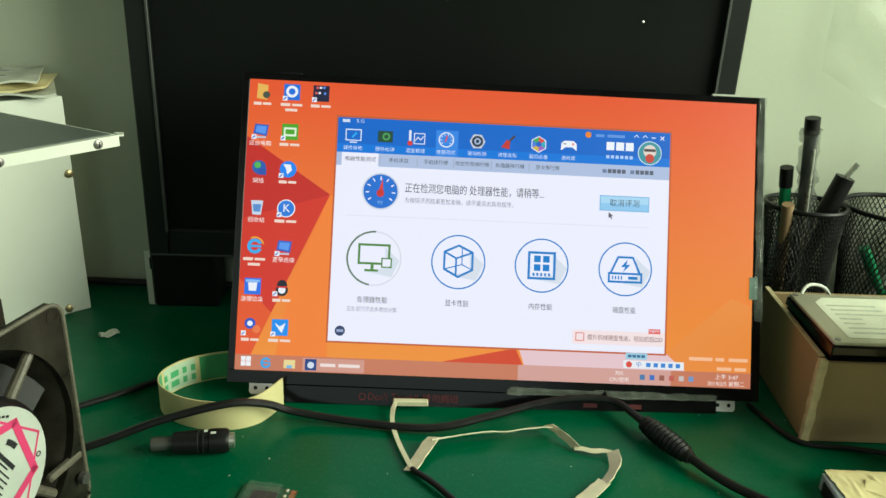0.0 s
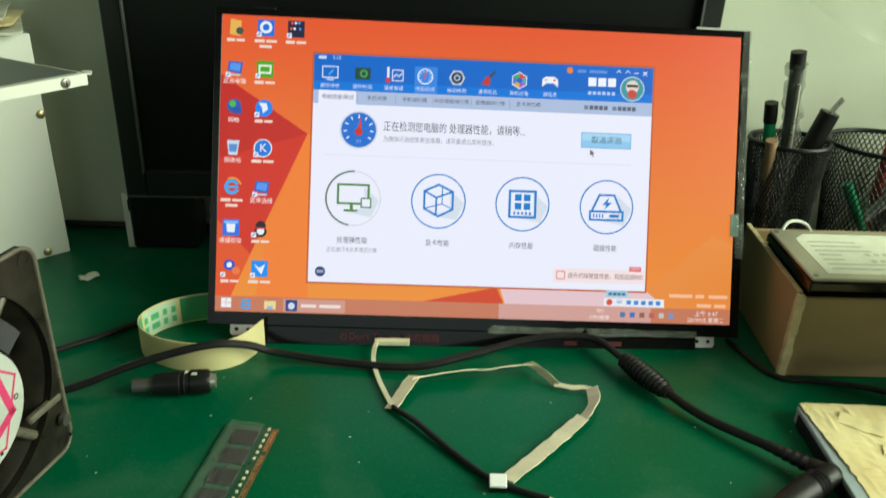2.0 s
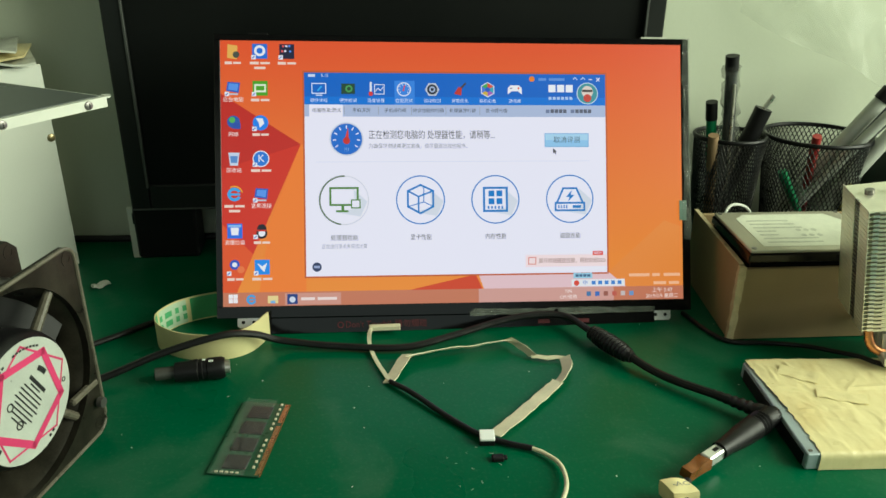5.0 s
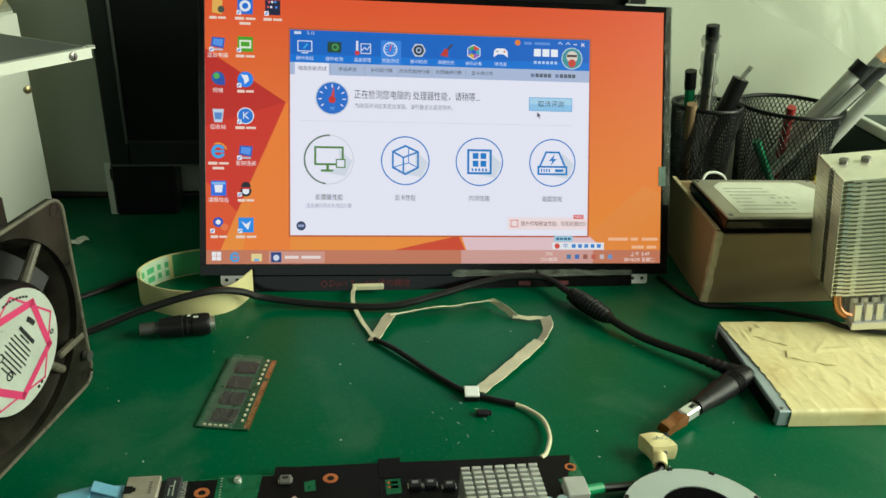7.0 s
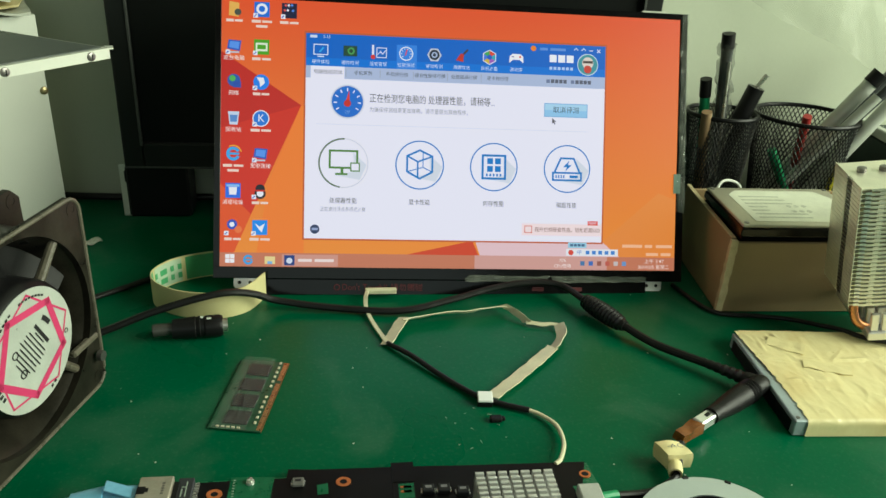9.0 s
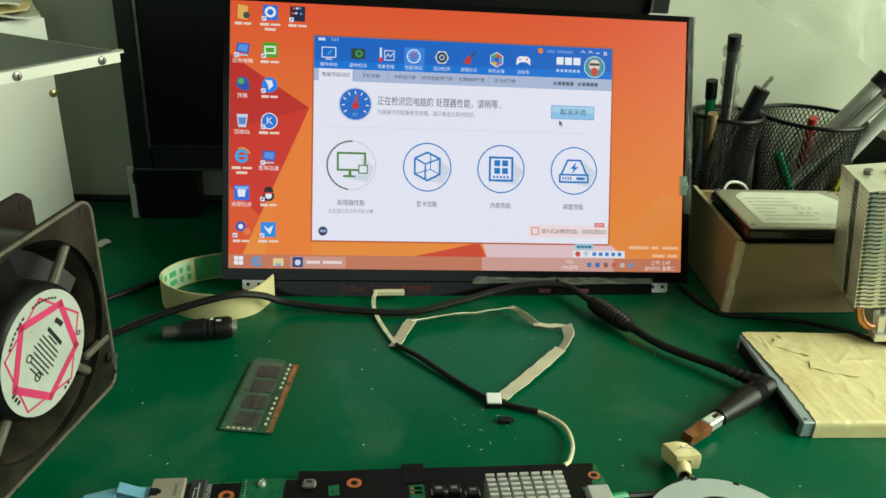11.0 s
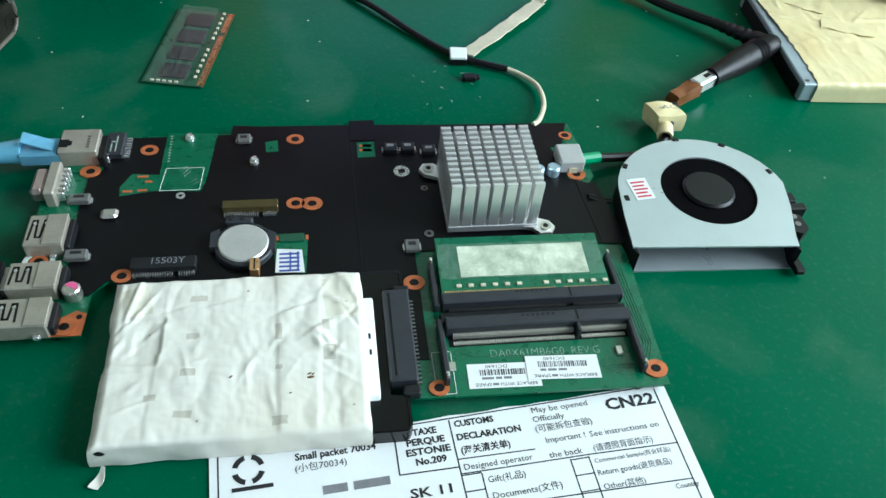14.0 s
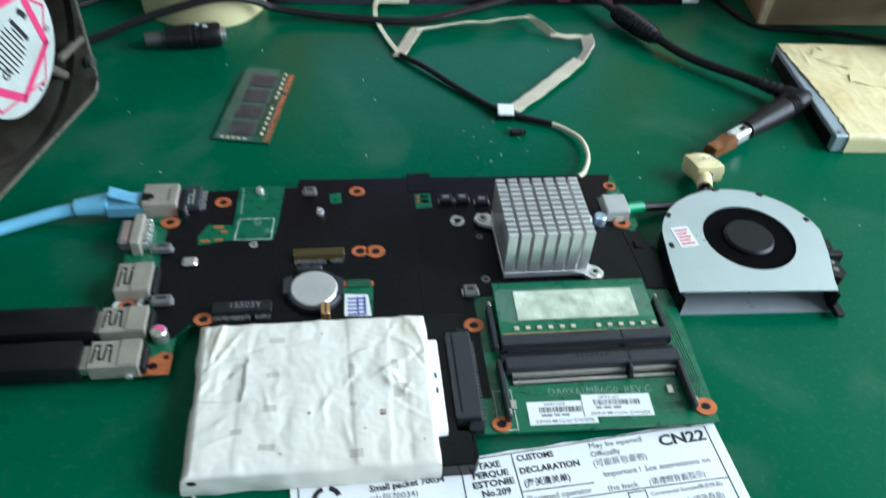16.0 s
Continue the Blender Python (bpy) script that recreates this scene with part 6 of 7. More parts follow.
def mainboard():
    t = thing("mainboard", "bare laptop mainboard under black insulating film, lying on the bench mat", "circuit board", pose(0, 0, 0))
    part("board", poly([(-188, -206), (-188, -315), (-161, -316), (-160, -296), (-155, -291), (-152, -291), (-151, -299), (-66, -299), (-66, -294.8), (-44, -294.8), (-44, -352), (51, -353.5), (53, -291), (48, -245), (51, -241), (50, -226), (47.5, -203.5), (-119, -205)], 3.3, TOP), PCB, t, "green circuit board")
    for x, y in ((-180, -210), (-170, -312), (-60, -215), (40, -350), (44, -212), (-36, -345)):
        part("standoff", cyl(B(), x / 1000, y / 1000, 0, 0.0033, 0.0025, seg=10), BLACK, t)
    part("insulating_sheet", poly([(-170, -207), (-141, -206.5), (-113, -206), (-112.5, -199.5), (-100, -200.5), (-59, -201), (-58.5, -198.6), (-47, -198.4), (-47, -201.2), (-20, -202), (46.5, -203), (41, -219), (41, -243), (47, -246), (52.5, -283), (-36, -283), (-36, -336), (-43, -336), (-43, -294.8), (-66, -294.8), (-66, -299), (-151, -299), (-152, -291), (-155, -291), (-161, -298), (-170, -297), (-172, -250)], TOP + 0.05, FILM), MYLAR, t, "black insulating film")
    part("film_overlap", poly([(-59, -198.2), (-47, -198), (-47, -212.5), (-58.6, -212.5)], FILM + 0.05, FILM + 0.3), MYLAR, t)
    part("film_seam", tube(B(), [Vector(mm(-58.6, -212, FILM)), Vector(mm(-58, -290, FILM))], 0.00022, 5, smooth=False), MYLAR, t)
    part("film_overlap", poly([(41.5, -246), (50, -246), (56, -284), (44, -283)], FILM + 0.1, FILM + 0.25), MYLAR, t)
    # windows in the film
    for pts in ([(-141, -204), (-119, -205), (-122, -236), (-124, -243), (-143, -242), (-157, -244.5), (-157.5, -239), (-153.5, -231), (-142, -232)], [(-97.5, -212), (-92, -211), (-91.5, -218.5), (-97, -219)],
                [(-56, -214), (-48, -213.5), (-48, -224), (-56, -224.5)], [(-93, -270), (-79, -272), (-80, -292), (-92, -290)], [(35, -221), (48, -221), (48, -243), (39, -243)], [(-181, -221), (-166, -220), (-166, -228), (-181, -229)]):
        part("bare_window", poly(pts, FILM + 0.02, FILM + 0.12), PCB, t, "bare green board window")
    z = FILM + 0.12
    for pts in ([(-139.5, -228), (-123.5, -228), (-124.5, -242), (-141, -242)],):
        bm = B()
        q = [Vector((a / 1000, b / 1000, z / 1000)) for a, b in pts]
        for a, b in zip(q, q[1:] + q[:1]):
            tube(bm, [a, b], 0.00015, 4, smooth=False)
        part("print_line", bm, SILK, t)
    rng = random.Random(11)
    bm = B()
    for k in range(7):
        y = -230 - 1.6 * k
        tube(bm, [Vector(mm(-139 + k, y, z)), Vector(mm(-133 + k * 0.8, y, z)), Vector(mm(-131 + k, y + 3, z)), Vector(mm(-126, y + 3, z))], 0.00015, 4, smooth=False)
    part("track_bundle", bm, PCB_DARK, t)
    bm = B()
    for k in range(10):
        bx(bm, -139.6, -138.6, -206.5 - 1.9 * k, -206 - 1.9 * k, z, z + 0.1)
    part("pad_row", bm, SILK_DIM, t)
    # mounting holes with copper rings
    for x, y, s in ((-171, -228.5, 1.1), (-148, -215.5, 1), (-84, -210.5, 1), (-84, -252.5, 1), (-77, -253, 1.15), (-182, -279.5, 0.9), (-150, -289, 1), (-167, -312, 1.15), (-38, -299.5, 1.1), (44, -212.5, 0.8), (43, -240, 1.1), (47.5, -346.5, 1.15), (-34, -348.5, 0.95)):
        h = part("mounting_ring", washer(B(), x / 1000, y / 1000, TOP / 1000, (FILM + 0.3) / 1000, 0.0034 * s, 0.0017, sx=1.15), COPPER_RING, t, "bare copper mounting ring")
        part("hole", cyl(B(), x / 1000, y / 1000, TOP / 1000, (FILM + 0.18) / 1000, 0.00172, seg=14), BLACK, h)
    part("print_ring", washer(B(), -0.182, -0.2795, (TOP + 0.05) / 1000, (FILM + 0.25) / 1000, 0.0052, 0.0036, sx=1.15), SILK, t, "white printed ring")
    part("copper_patch", poly([(-173, -316), (-160.5, -316), (-160, -306), (-164, -304.5), (-168, -307), (-173.5, -308)], TOP + 0.02, TOP + 0.1), COPPER_RING, t, "bare copper corner patch")
    part("hole", cyl(B(), -0.1625, -0.3075, TOP / 1000, (TOP + 0.2) / 1000, 0.0011, seg=12), BLACK, t)
    for x, y, r in ((-37, -234.5, 3.6), (-132, -245.5, 1.9), (-28, -246, 1.6), (-29, -273.5, 2.0)):
        h = part("screw_eyelet", washer(B(), x / 1000, y / 1000, TOP / 1000, (FILM + 0.4) / 1000, r / 1000, r * 0.45 / 1000), SOLDER if r > 3 or r < 1.95 and x < -100 else DARK_STEEL, t)
        part("hole", cyl(B(), x / 1000, y / 1000, TOP / 1000, (FILM + 0.2) / 1000, r * 0.46 / 1000, seg=12), BLACK, h)
    for x, y in ((-131, -208.5), (-102, -225.5)):
        part("standoff_post", lathe(B(), mm2([(0, 0), (2.2, 0), (2.0, 1.2), (1.4, 1.4), (1.4, 2.6), (0.7, 2.7), (0, 2.2)]), 14, pose(x / 1000, y / 1000, FILM / 1000)), SOLDER, t, "shiny screw post")
    # choke coils and ferrites
    for x, y, w, h, zz, mt in ((-107, -210.5, 6, 5.5, 2.2, GREY_CHIP), (-172, -247, 8.5, 4.6, 3, GREY_CHIP), (-168, -278.5, 8.5, 4.8, 3, GREY_CHIP), (-41, -220, 6.4, 5.6, 3, CHIP), (-33, -220, 6.4, 5.6, 3, CHIP), (-23.5, -222, 6.4, 5.4, 3, CHIP), (-37, -281, 6.2, 6, 2.6, GREY_CHIP)):
        c = part("choke_coil", bx(B(), x - w / 2, x + w / 2, y - h / 2, y + h / 2, FILM, FILM + zz, 0.5), mt, t)
        part("print_bar", bx(B(), x - w * 0.25, x + w * 0.25, y - h * 0.1, y + h * 0.22, FILM + zz, FILM + zz + 0.05), INK_GREY if mt is CHIP else INK, c)
        for sx in (-1, 1):
            part("terminal", bx(B(), x + sx * w / 2 - 0.6, x + sx * w / 2 + 0.6, y - h * 0.3, y + h * 0.3, FILM, FILM + 0.8), SOLDER, c)
    part("crystal", bx(B(), -162.5, -155.5, -258.5, -253, FILM, FILM + 2.2, 1.2), STEEL, t, "small silver can")
    for k in range(4):
        part("inductor_pad", bx(B(), -55 + 1.5 * (k % 2), -49.5, -217 - 3.2 * (k // 2), -215.5 - 3.2 * (k // 2), FILM + 0.13, FILM + 0.3), COPPER_RING, t)
    for a in ((-151, -146.5, -233.6, -232.4), (-147.5, -144.5, -236.8, -235.6), (-156, -152, -242.6, -241.4), (-150, -146, -242.2, -241)):
        part("solder_pad", bx(B(), *a, FILM + 0.13, FILM + 0.4), COPPER_RING, t)
    part("memory_chip", bx(B(), -90.5, -80.5, -275, -270.8, FILM + 0.13, FILM + 1.0, 0.2), PCB_DARK, t)
    for x in (-91.8, -80):
        part("solder_pad", bx(B(), x, x + 1.2, -274, -271.6, FILM + 0.13, FILM + 0.5), COPPER_RING, t)
    lab = part("stamp_label", poly([(-91.5, -278.5), (-81.5, -279.5), (-80.5, -291.5), (-92, -291)], FILM + 0.15, FILM + 0.3), PAPER, t, "small white label with blue stamp print")
    for k in range(5):
        part("print_bar", bx(B(), -90.5, -82.5, -282 - 2.2 * k, -281 - 2.2 * k, FILM + 0.31, FILM + 0.36), INK_BLUE, lab)
    for x in (-86.5, -83.5):
        part("print_bar", bx(B(), x, x + 0.7, -290.5, -280.5, FILM + 0.37, FILM + 0.4), INK_BLUE, lab)
    # network socket, transformer, video and usb sockets
    rj = part("network_socket", bx(B(), -183.5, -167.5, -224.5, -209.5, 3.6, 13, 0.5), PORT, t, "tin-plated network socket")
    part("latch_slot", bx(B(), -183.6, -179.6, -221.5, -216.5, 12.95, 13.1), BLACK, rj)
    part("latch_slot", bx(B(), -179.6, -178.2, -220.4, -217.6, 12.95, 13.1), BLACK, rj)
    part("rear_housing", bx(B(), -167.4, -164.6, -226, -211, 4.6, 10.5, 0.3), BLACK, rj, "black rear housing")
    part("mouth", bx(B(), -183.9, -183.4, -224, -213, 5, 12), BLACK, rj)
    for k in range(5):
        part("print_bar", bx(B(), -172.2, -170.8, -222 + 1.7 * k, -221 + 1.7 * k, 13.0, 13.05), DARK_STEEL, rj)
        part("pin", bx(B(), -166.6, -163.8, -214.4 - 2.2 * k, -213.4 - 2.2 * k, 4.6, 8, 0.2), SOLDER, rj)
    tr = part("transformer", bx(B(), -166, -158.5, -221, -206, FILM, FILM + 3.2, 0.4), SOCKET, t, "dark network transformer")
    for k in range(8):
        part("pin", bx(B(), -158.4, -156, -220.4 + 1.7 * k, -219.6 + 1.7 * k, TOP, TOP + 1.4), SOLDER, tr)
    part("print_bar", bx(B(), -163.8, -163.2, -219.4, -214, FILM + 3.2, FILM + 3.26), SILK_DIM, tr)
    part("print_bar", bx(B(), -163.8, -161.2, -213, -212.4, FILM + 3.2, FILM + 3.26), SILK_DIM, tr)
    part("print_bar", bx(B(), -161.8, -161.2, -219.4, -209, FILM + 3.2, FILM + 3.26), SILK_DIM, tr)
    vg = part("video_socket", bx(B(), -185, -180.5, -249, -229.5, 3.6, 12.4, 0.6), PORT, t, "video socket with a tinned flange")
    part("shell", bx(B(), -191, -185, -247, -231.5, 4.6, 11.4, 1.6), mat("pinkish_tin", (0.55, 0.45, 0.4), 0.3, 0.8), vg)
    for k in range(6):
        part("pin", bx(B(), -180.5, -177.8, -246.6 + 3 * k, -245.4 + 3 * k, TOP, 9.5, 0.3), SOLDER, vg)
    for x0, x1, y0, y1 in ((-187, -172.5, -277, -260.5), (-189, -171, -298.5, -285.5), (-190, -171, -316, -303)):
        u = part("usb_socket", bx(B(), x0, x1, y0, y1, 3.6, 11.6, 0.5), PORT, t, "tarnished tin usb socket")
        part("rear_shell", bx(B(), x1 - 7.6, x1 + 0.2, y0 + 0.2, y1 - 0.2, 11.0, 12.1, 0.3), PORT, u)
        part("rear_housing", bx(B(), x1 + 0.25, x1 + 2.2, y0 + 0.6, y1 - 0.6, TOP, 9.4, 0.4), CHIP, u, "black rear housing")
        part("solder_leg", bx(B(), x1 - 5.5, x1 - 3, y0 - 1.4, y0 + 0.1, TOP, 6.4, 0.3), SOLDER, u)
        # the two spring tongues and the slit between them
        yl, yh = y0 + (y1 - y0) * 0.18, y0 + (y1 - y0) * 0.8
        slit = [(x0 + 1.6, yl), (x0 + 2.1, yh), (x0 + 3.6, yh), (x0 + 4.1, yl + 1.2), (x0 + 5.9, yl + 1.2), (x0 + 6.4, yh), (x0 + 7.9, yh), (x0 + 8.4, yl)]
        for a, b in zip(slit, slit[1:]):
            d = Vector((b[0] - a[0], b[1] - a[1]))
            m = Matrix.Translation(mm((a[0] + b[0]) / 2, (a[1] + b[1]) / 2, 11.6)) @ Matrix.Rotation(math.atan2(d.y, d.x), 4, "Z")
            part("spring_slit", bx(B(), -d.length / 2 - 0.3, d.length / 2 + 0.3, -0.45, 0.45, -0.1, 0.06, 0, m), BLACK, u)
        for x in (x0 + 2.9, x0 + 7.1):
            part("spring_dimple", cyl(B(), x / 1000, (yh - 1.6) / 1000, 0.0116, 0.01185, 0.0007, seg=10), SOLDER, u)
        part("mouth", bx(B(), x0 - 0.3, x0 + 0.05, y0 + 1.2, y1 - 1.2, 5, 10.6), BLACK, u)
    cp = part("capacitor", cyl(B(), -0.166, -0.2975, TOP / 1000, 0.0098, 0.0034, bev=0.0006), STEEL, t, "small silver can capacitor with a pink mark")
    part("polarity_mark", poly([(-166 + 2.6 * math.cos(radians(a)), -297.5 + 2.6 * math.sin(radians(a))) for a in range(-30, 151, 15)], 9.8, 9.9), PINK, cp)
    for x, y in ((32, -239), (24.6, -239.5)):
        part("capacitor", cyl(B(), x / 1000, y / 1000, TOP / 1000, 0.0095, 0.003, bev=0.0006), mat("blue_silver_can", (0.45, 0.58, 0.66), 0.3, 0.6), t, "small silver-blue can capacitor")
    dc = part("power_socket", bx(B(), 35, 46.5, -239, -226, 4.9, 11.6, 0.6), mat("grey_socket", (0.42, 0.43, 0.4), 0.45), t, "grey power socket")
    part("contact", bx(B(), 39.5, 43.5, -239.4, -238.4, 5, 8), TAN, dc)
    # card slots and coin cell
    for x0, x1, y0, y1, txt in ((-146.5, -122, -290, -283, "15503Y"), (-114, -91, -259, -253, "")):
        s = part("card_slot", bx(B(), x0, x1, y0 + 1.4, y1, FILM, FILM + 4, 0.4), CHIP if txt else mat("dark_amber_slot", (0.06, 0.045, 0.012), 0.22), t, "dark card slot with fine contacts")
        bm = B()
        n = 26
        for k in range(n):
            if k in (17, 18):
                continue
            xx = x0 + 1 + (x1 - x0 - 2) * k / (n - 1)
            bx(bm, xx - 0.22, xx + 0.22, y0 - 0.4, y0 + 1.3, FILM, FILM + 1.2)
        tagged(part("contact_row", bm, SOLDER, s), kind="stuff")
        if txt:
            words(txt, 0.0045, INK_GREY, s, pose(-0.1395, -0.2855, (FILM + 4.06) / 1000), width=0.0125)
    hold = part("cell_holder", lathe(B(), mm2([(10.5, 0), (11.9, 0), (11.8, 2.4), (11.3, 3.0), (10.7, 3.0), (10.5, 2.6)]), 36, pose(-0.1043, -0.277, FILM / 1000), closed=True), SOCKET, t, "dark grey coin cell holder")
    part("clip", bx(B(), -112, -101, -266.4, -263.4, FILM, FILM + 4.4, 0.6), SOCKET, hold)
    for x in (-110, -105.5):
        part("clip_hole", cyl(B(), x / 1000, -0.2649, (FILM + 4.4) / 1000, (FILM + 4.45) / 1000, 0.0008, seg=10), BLACK, hold)
    part("holder_ear", poly([(-117.5, -271), (-114, -269), (-114.5, -279), (-117.5, -279)], FILM, FILM + 3.4), SOCKET, hold)
    part("holder_ear", poly([(-95, -270), (-91.8, -272), (-92, -281), (-95, -281)], FILM, FILM + 3.2), SOCKET, hold)
    part("coin_cell", cyl(B(), -0.1045, -0.277, (FILM + 0.6) / 1000, (FILM + 3.8) / 1000, 0.0101, seg=40, bev=0.0006), mat("dull_nickel", (0.62, 0.62, 0.58), 0.4, 0.5, vary=0.12, scale=80), t, "round dull silver coin cell")
    part("contact_tab", bx(B(), -101.5, -97.8, -293, -286.5, FILM, FILM + 5.0, 0.4), GOLD, hold, "brass contact tab")
    part("contact_slit", bx(B(), -99.9, -99.3, -292.6, -287, FILM + 5.0, FILM + 5.06), BLACK, hold)
    # memory sockets
    for y0, y1, ya, arm in ((-314.8, -309.5, -292, True), (-326.5, -321, -348, False)):
        s = part("memory_socket", bx(B(), -29, 43, y0, y1, TOP, 10.4, 0.5), SOCKET, t, "dark grey memory socket")
        for x0 in (-32, 41.2):
            lo, hi = (y0, ya) if arm else (ya, y1)
            part("side_arm", bx(B(), x0, x0 + 2.2, lo, hi, TOP, 9.2, 0.5), SOCKET, s)
            part("latch", bx(B(), x0 + 0.5, x0 + 1.6, ya - 1.4 if arm else ya + 0.6, ya + 0.4 if arm else ya + 2.6, TOP, 11, 0.3), STEEL, s)
        part("key_line", bx(B(), 21.4, 22, y0 + 0.4, y1 - 0.4, 10.4, 10.5), BLACK, s)
        bm = B()
        for k in range(100):
            xx = -26 + 67 * k / 99
            if 20.2 < xx < 22.8:
                continue
            bx(bm, xx - 0.15, xx + 0.15, y0 - 1.3, y0, TOP + 0.1, TOP + (2.0 if arm else 2.2))
        tagged(part("contact_row", bm, DARK_STEEL if arm else PIN, s), kind="stuff")
        for k in range(7):
            part("moulded_mark", bx(B(), 2 * k, 1.1 + 2 * k, y0 + 3.4, y0 + 4.6, 10.4, 10.43), CHIP, s)
    bm = B()
    for k in range(100):
        xx = -26 + 66 * k / 99
        if 20.2 < xx < 22.8:
            continue
        bx(bm, xx - 0.15, xx + 0.15, -330.6, -329.2, TOP, TOP + 0.7)
    tagged(part("contact_row", bm, PIN, t), kind="stuff")
    part("key_post", bx(B(), 20.9, 22.2, -330.6, -326.4, TOP, TOP + 5.2, 0.3), SOCKET, t)
    # black strip under the pins, added to darken the gaps between them
    part("contact_gap_dark", bx(B(), -28, 42, -331.2, -326.6, TOP - 0.2, TOP + 0.08), BLACK, t)
    # black strip added to make the gap between the sockets dark
    part("socket_gap_fill", bx(B(), -30, 43.5, -321, -316.3, TOP, 6.6, 0.3), CHIP, t, "black strip filling the dark gap between the sockets")
    for x, y in ((-29.5, -340), (34.5, -337.5)):
        part("board_lock", bx(B(), x, x + 2.6, y - 2, y + 2, TOP, TOP + 1.0, 0.3), STEEL, t)
    words("DA0X61MB6G0  REV:G", 0.0049, SILK_DIM, t, pose(-0.0135, -0.3352, (TOP + 0.06) / 1000, 0, 0, -1.5), width=0.0415, bold=-0.00012)
    bm = B()
    for k in range(4):
        tube(bm, [Vector(mm(44.5 + 1.2 * k, -296, TOP)), Vector(mm(46.5 + 1.0 * k, -335, TOP)), Vector(mm(42 + 1.4 * k, -343, TOP)), Vector(mm(28 + k, -344 - k, TOP))], 0.00018, 4, smooth=False)
    for k in range(5):
        tube(bm, [Vector(mm(-24 + 9 * k, -334 - k, TOP)), Vector(mm(-20 + 9 * k, -336 - k * 0.4, TOP)), Vector(mm(-12 + 9 * k, -336.4, TOP))], 0.00015, 4, smooth=False)
    part("track_bundle", bm, PCB_DARK, t)
    bm = B()
    for pts in ([(-35, -333), (-28, -333), (-28, -351), (-35, -351)],):
        q = [Vector(mm(a, b, TOP)) for a, b in pts]
        for a, b in zip(q, q[1:] + q[:1]):
            tube(bm, [a, b], 0.00018, 4, smooth=False)
    part("print_line", bm, SILK, t)
    part("print_line", tube(B(), [Vector(mm(44.5, -327, TOP)), Vector(mm(45.5, -350, TOP))], 0.00018, 4, smooth=False), SILK, t)
    for k, (x0, x1, y0, y1, r) in enumerate(((-23, 3.6, -350, -339.6, -1.5), (-1, 26.4, -348.2, -338, -2.5))):
        zz = TOP + 0.06 + 0.25 * k
        m = Matrix.Translation(mm((x0 + x1) / 2, (y0 + y1) / 2, zz)) @ Matrix.Rotation(radians(r), 4, "Z")
        w, h = (x1 - x0) / 2, (y1 - y0) / 2
        lb = part("barcode_label", bx(B(), -w, w, -h, h, 0, 0.15, 0, m), PAPER, t, "white barcode label")
        x = -w + 4.5
        while x < w - 5:
            d = rng.choice((0.2, 0.35, 0.55))
            part("barcode_bar", bx(B(), x, x + d, 0.1, 2.6, 0.15, 0.19, 0, m), INK, lb)
            x += d + rng.choice((0.25, 0.4, 0.5))
        span = 2 * w - 3.5
        for s, x, y, wd in (("REPLACE WITH", w - 1.5, -h + 1.5, 0.58 * span), ("SPARE", w - 1.5 - 0.73 * span, -h + 1.5, 0.25 * span), ("DC1640", -w + 15, h - 1.3, 8)):
            words(s, 0.0019, INK, lb, m @ Matrix.Translation(mm(x, y, 0.2)) @ Matrix.Rotation(math.pi, 4, "Z"), width=wd / 1000)
        for a, b, c in ((w - 1.5 - 0.71 * span, w - 1.5 - 0.61 * span, -h + 1.0), (-w + 5, -w + 16, -1.6)):
            x = a
            while x < b - 1:
                d = rng.choice((2.2, 3.2, 4.4))
                part("print_bar", bx(B(), x, min(x + d, b), c, c + 1.0, 0.15, 0.19, 0, m), INK_GREY, lb)
                x += d + 0.7
    sa = part("drive_connector", bx(B(), -51.5, -41.5, -348, -307, TOP - 2, 11, 0.6), SOCKET, t, "dark grey drive connector")
    part("latch_step", bx(B(), -47, -41, -306.6, -303.5, TOP, 9, 0.6), CHIP, sa)
    part("latch_step", bx(B(), -47, -41, -352.5, -348.4, TOP, 9, 0.6), CHIP, sa)
    part("groove", bx(B(), -49.6, -48.8, -346, -309, 11, 11.06), BLACK, sa)
    bm = B()
    for k in range(22):
        bx(bm, -41.4, -39.6, -346 + 1.75 * k, -345.3 + 1.75 * k, TOP, TOP + 0.7)
    tagged(part("contact_row", bm, GREY_CHIP, sa), kind="stuff")
    return t


mainboard()


def heatsink():
    t = thing("heatsink", "finned aluminium heatsink screwed to the mainboard", "heatsink", pose(-0.0025, -0.257, FILM / 1000))
    part("base", box(B(), *mm(-19, 19.4, -17.3, 20.5, 1.0, 4.4, 0.3)), ALU, t)
    part("contact_block", box(B(), *mm(-9, 9, -9, 9, 0, 1.0)), ALU, t)
    for sx, sy in ((-1, 1), (1, -1)):
        d = 2.5 if sy > 0 else 0
        bm = prism(B(), mm2([(sx * 13, sy * 17.4 + d), (sx * 13, sy * 11 + d), (sx * 19.1, sy * 12 + d), (sx * 25, sy * 14.5 + d), (sx * 27, sy * 18 + d), (sx * 25, sy * 21.4 + d), (sx * 20, sy * 21.4 + d), (sx * 17, sy * 18 + d)]), 0.0012, 0.0031)
        f = part("foot", bm, ALU, t, "cast screw foot")
        part("screw", cyl(B(), sx * 0.0228, sy * 0.0178 + d / 1000, 0.0031, 0.0038, 0.0024, seg=14), STEEL, f)
        part("screw_hole", cyl(B(), sx * 0.0228, sy * 0.0178 + d / 1000, 0.0038, 0.0039, 0.0012, seg=12), BLACK, f)
    fin = finish("fin", box(B(), *mm(-2.15, 2.15, -0.8, 0.8, 4.4, 27.2, 0.2)), ALU, t)
    fin.location = mm(-16.9, -16.3, 0)
    for i in range(7):
        for j in range(12):
            if i or j:
                o = new("fin", fin.data)
                o.parent = t
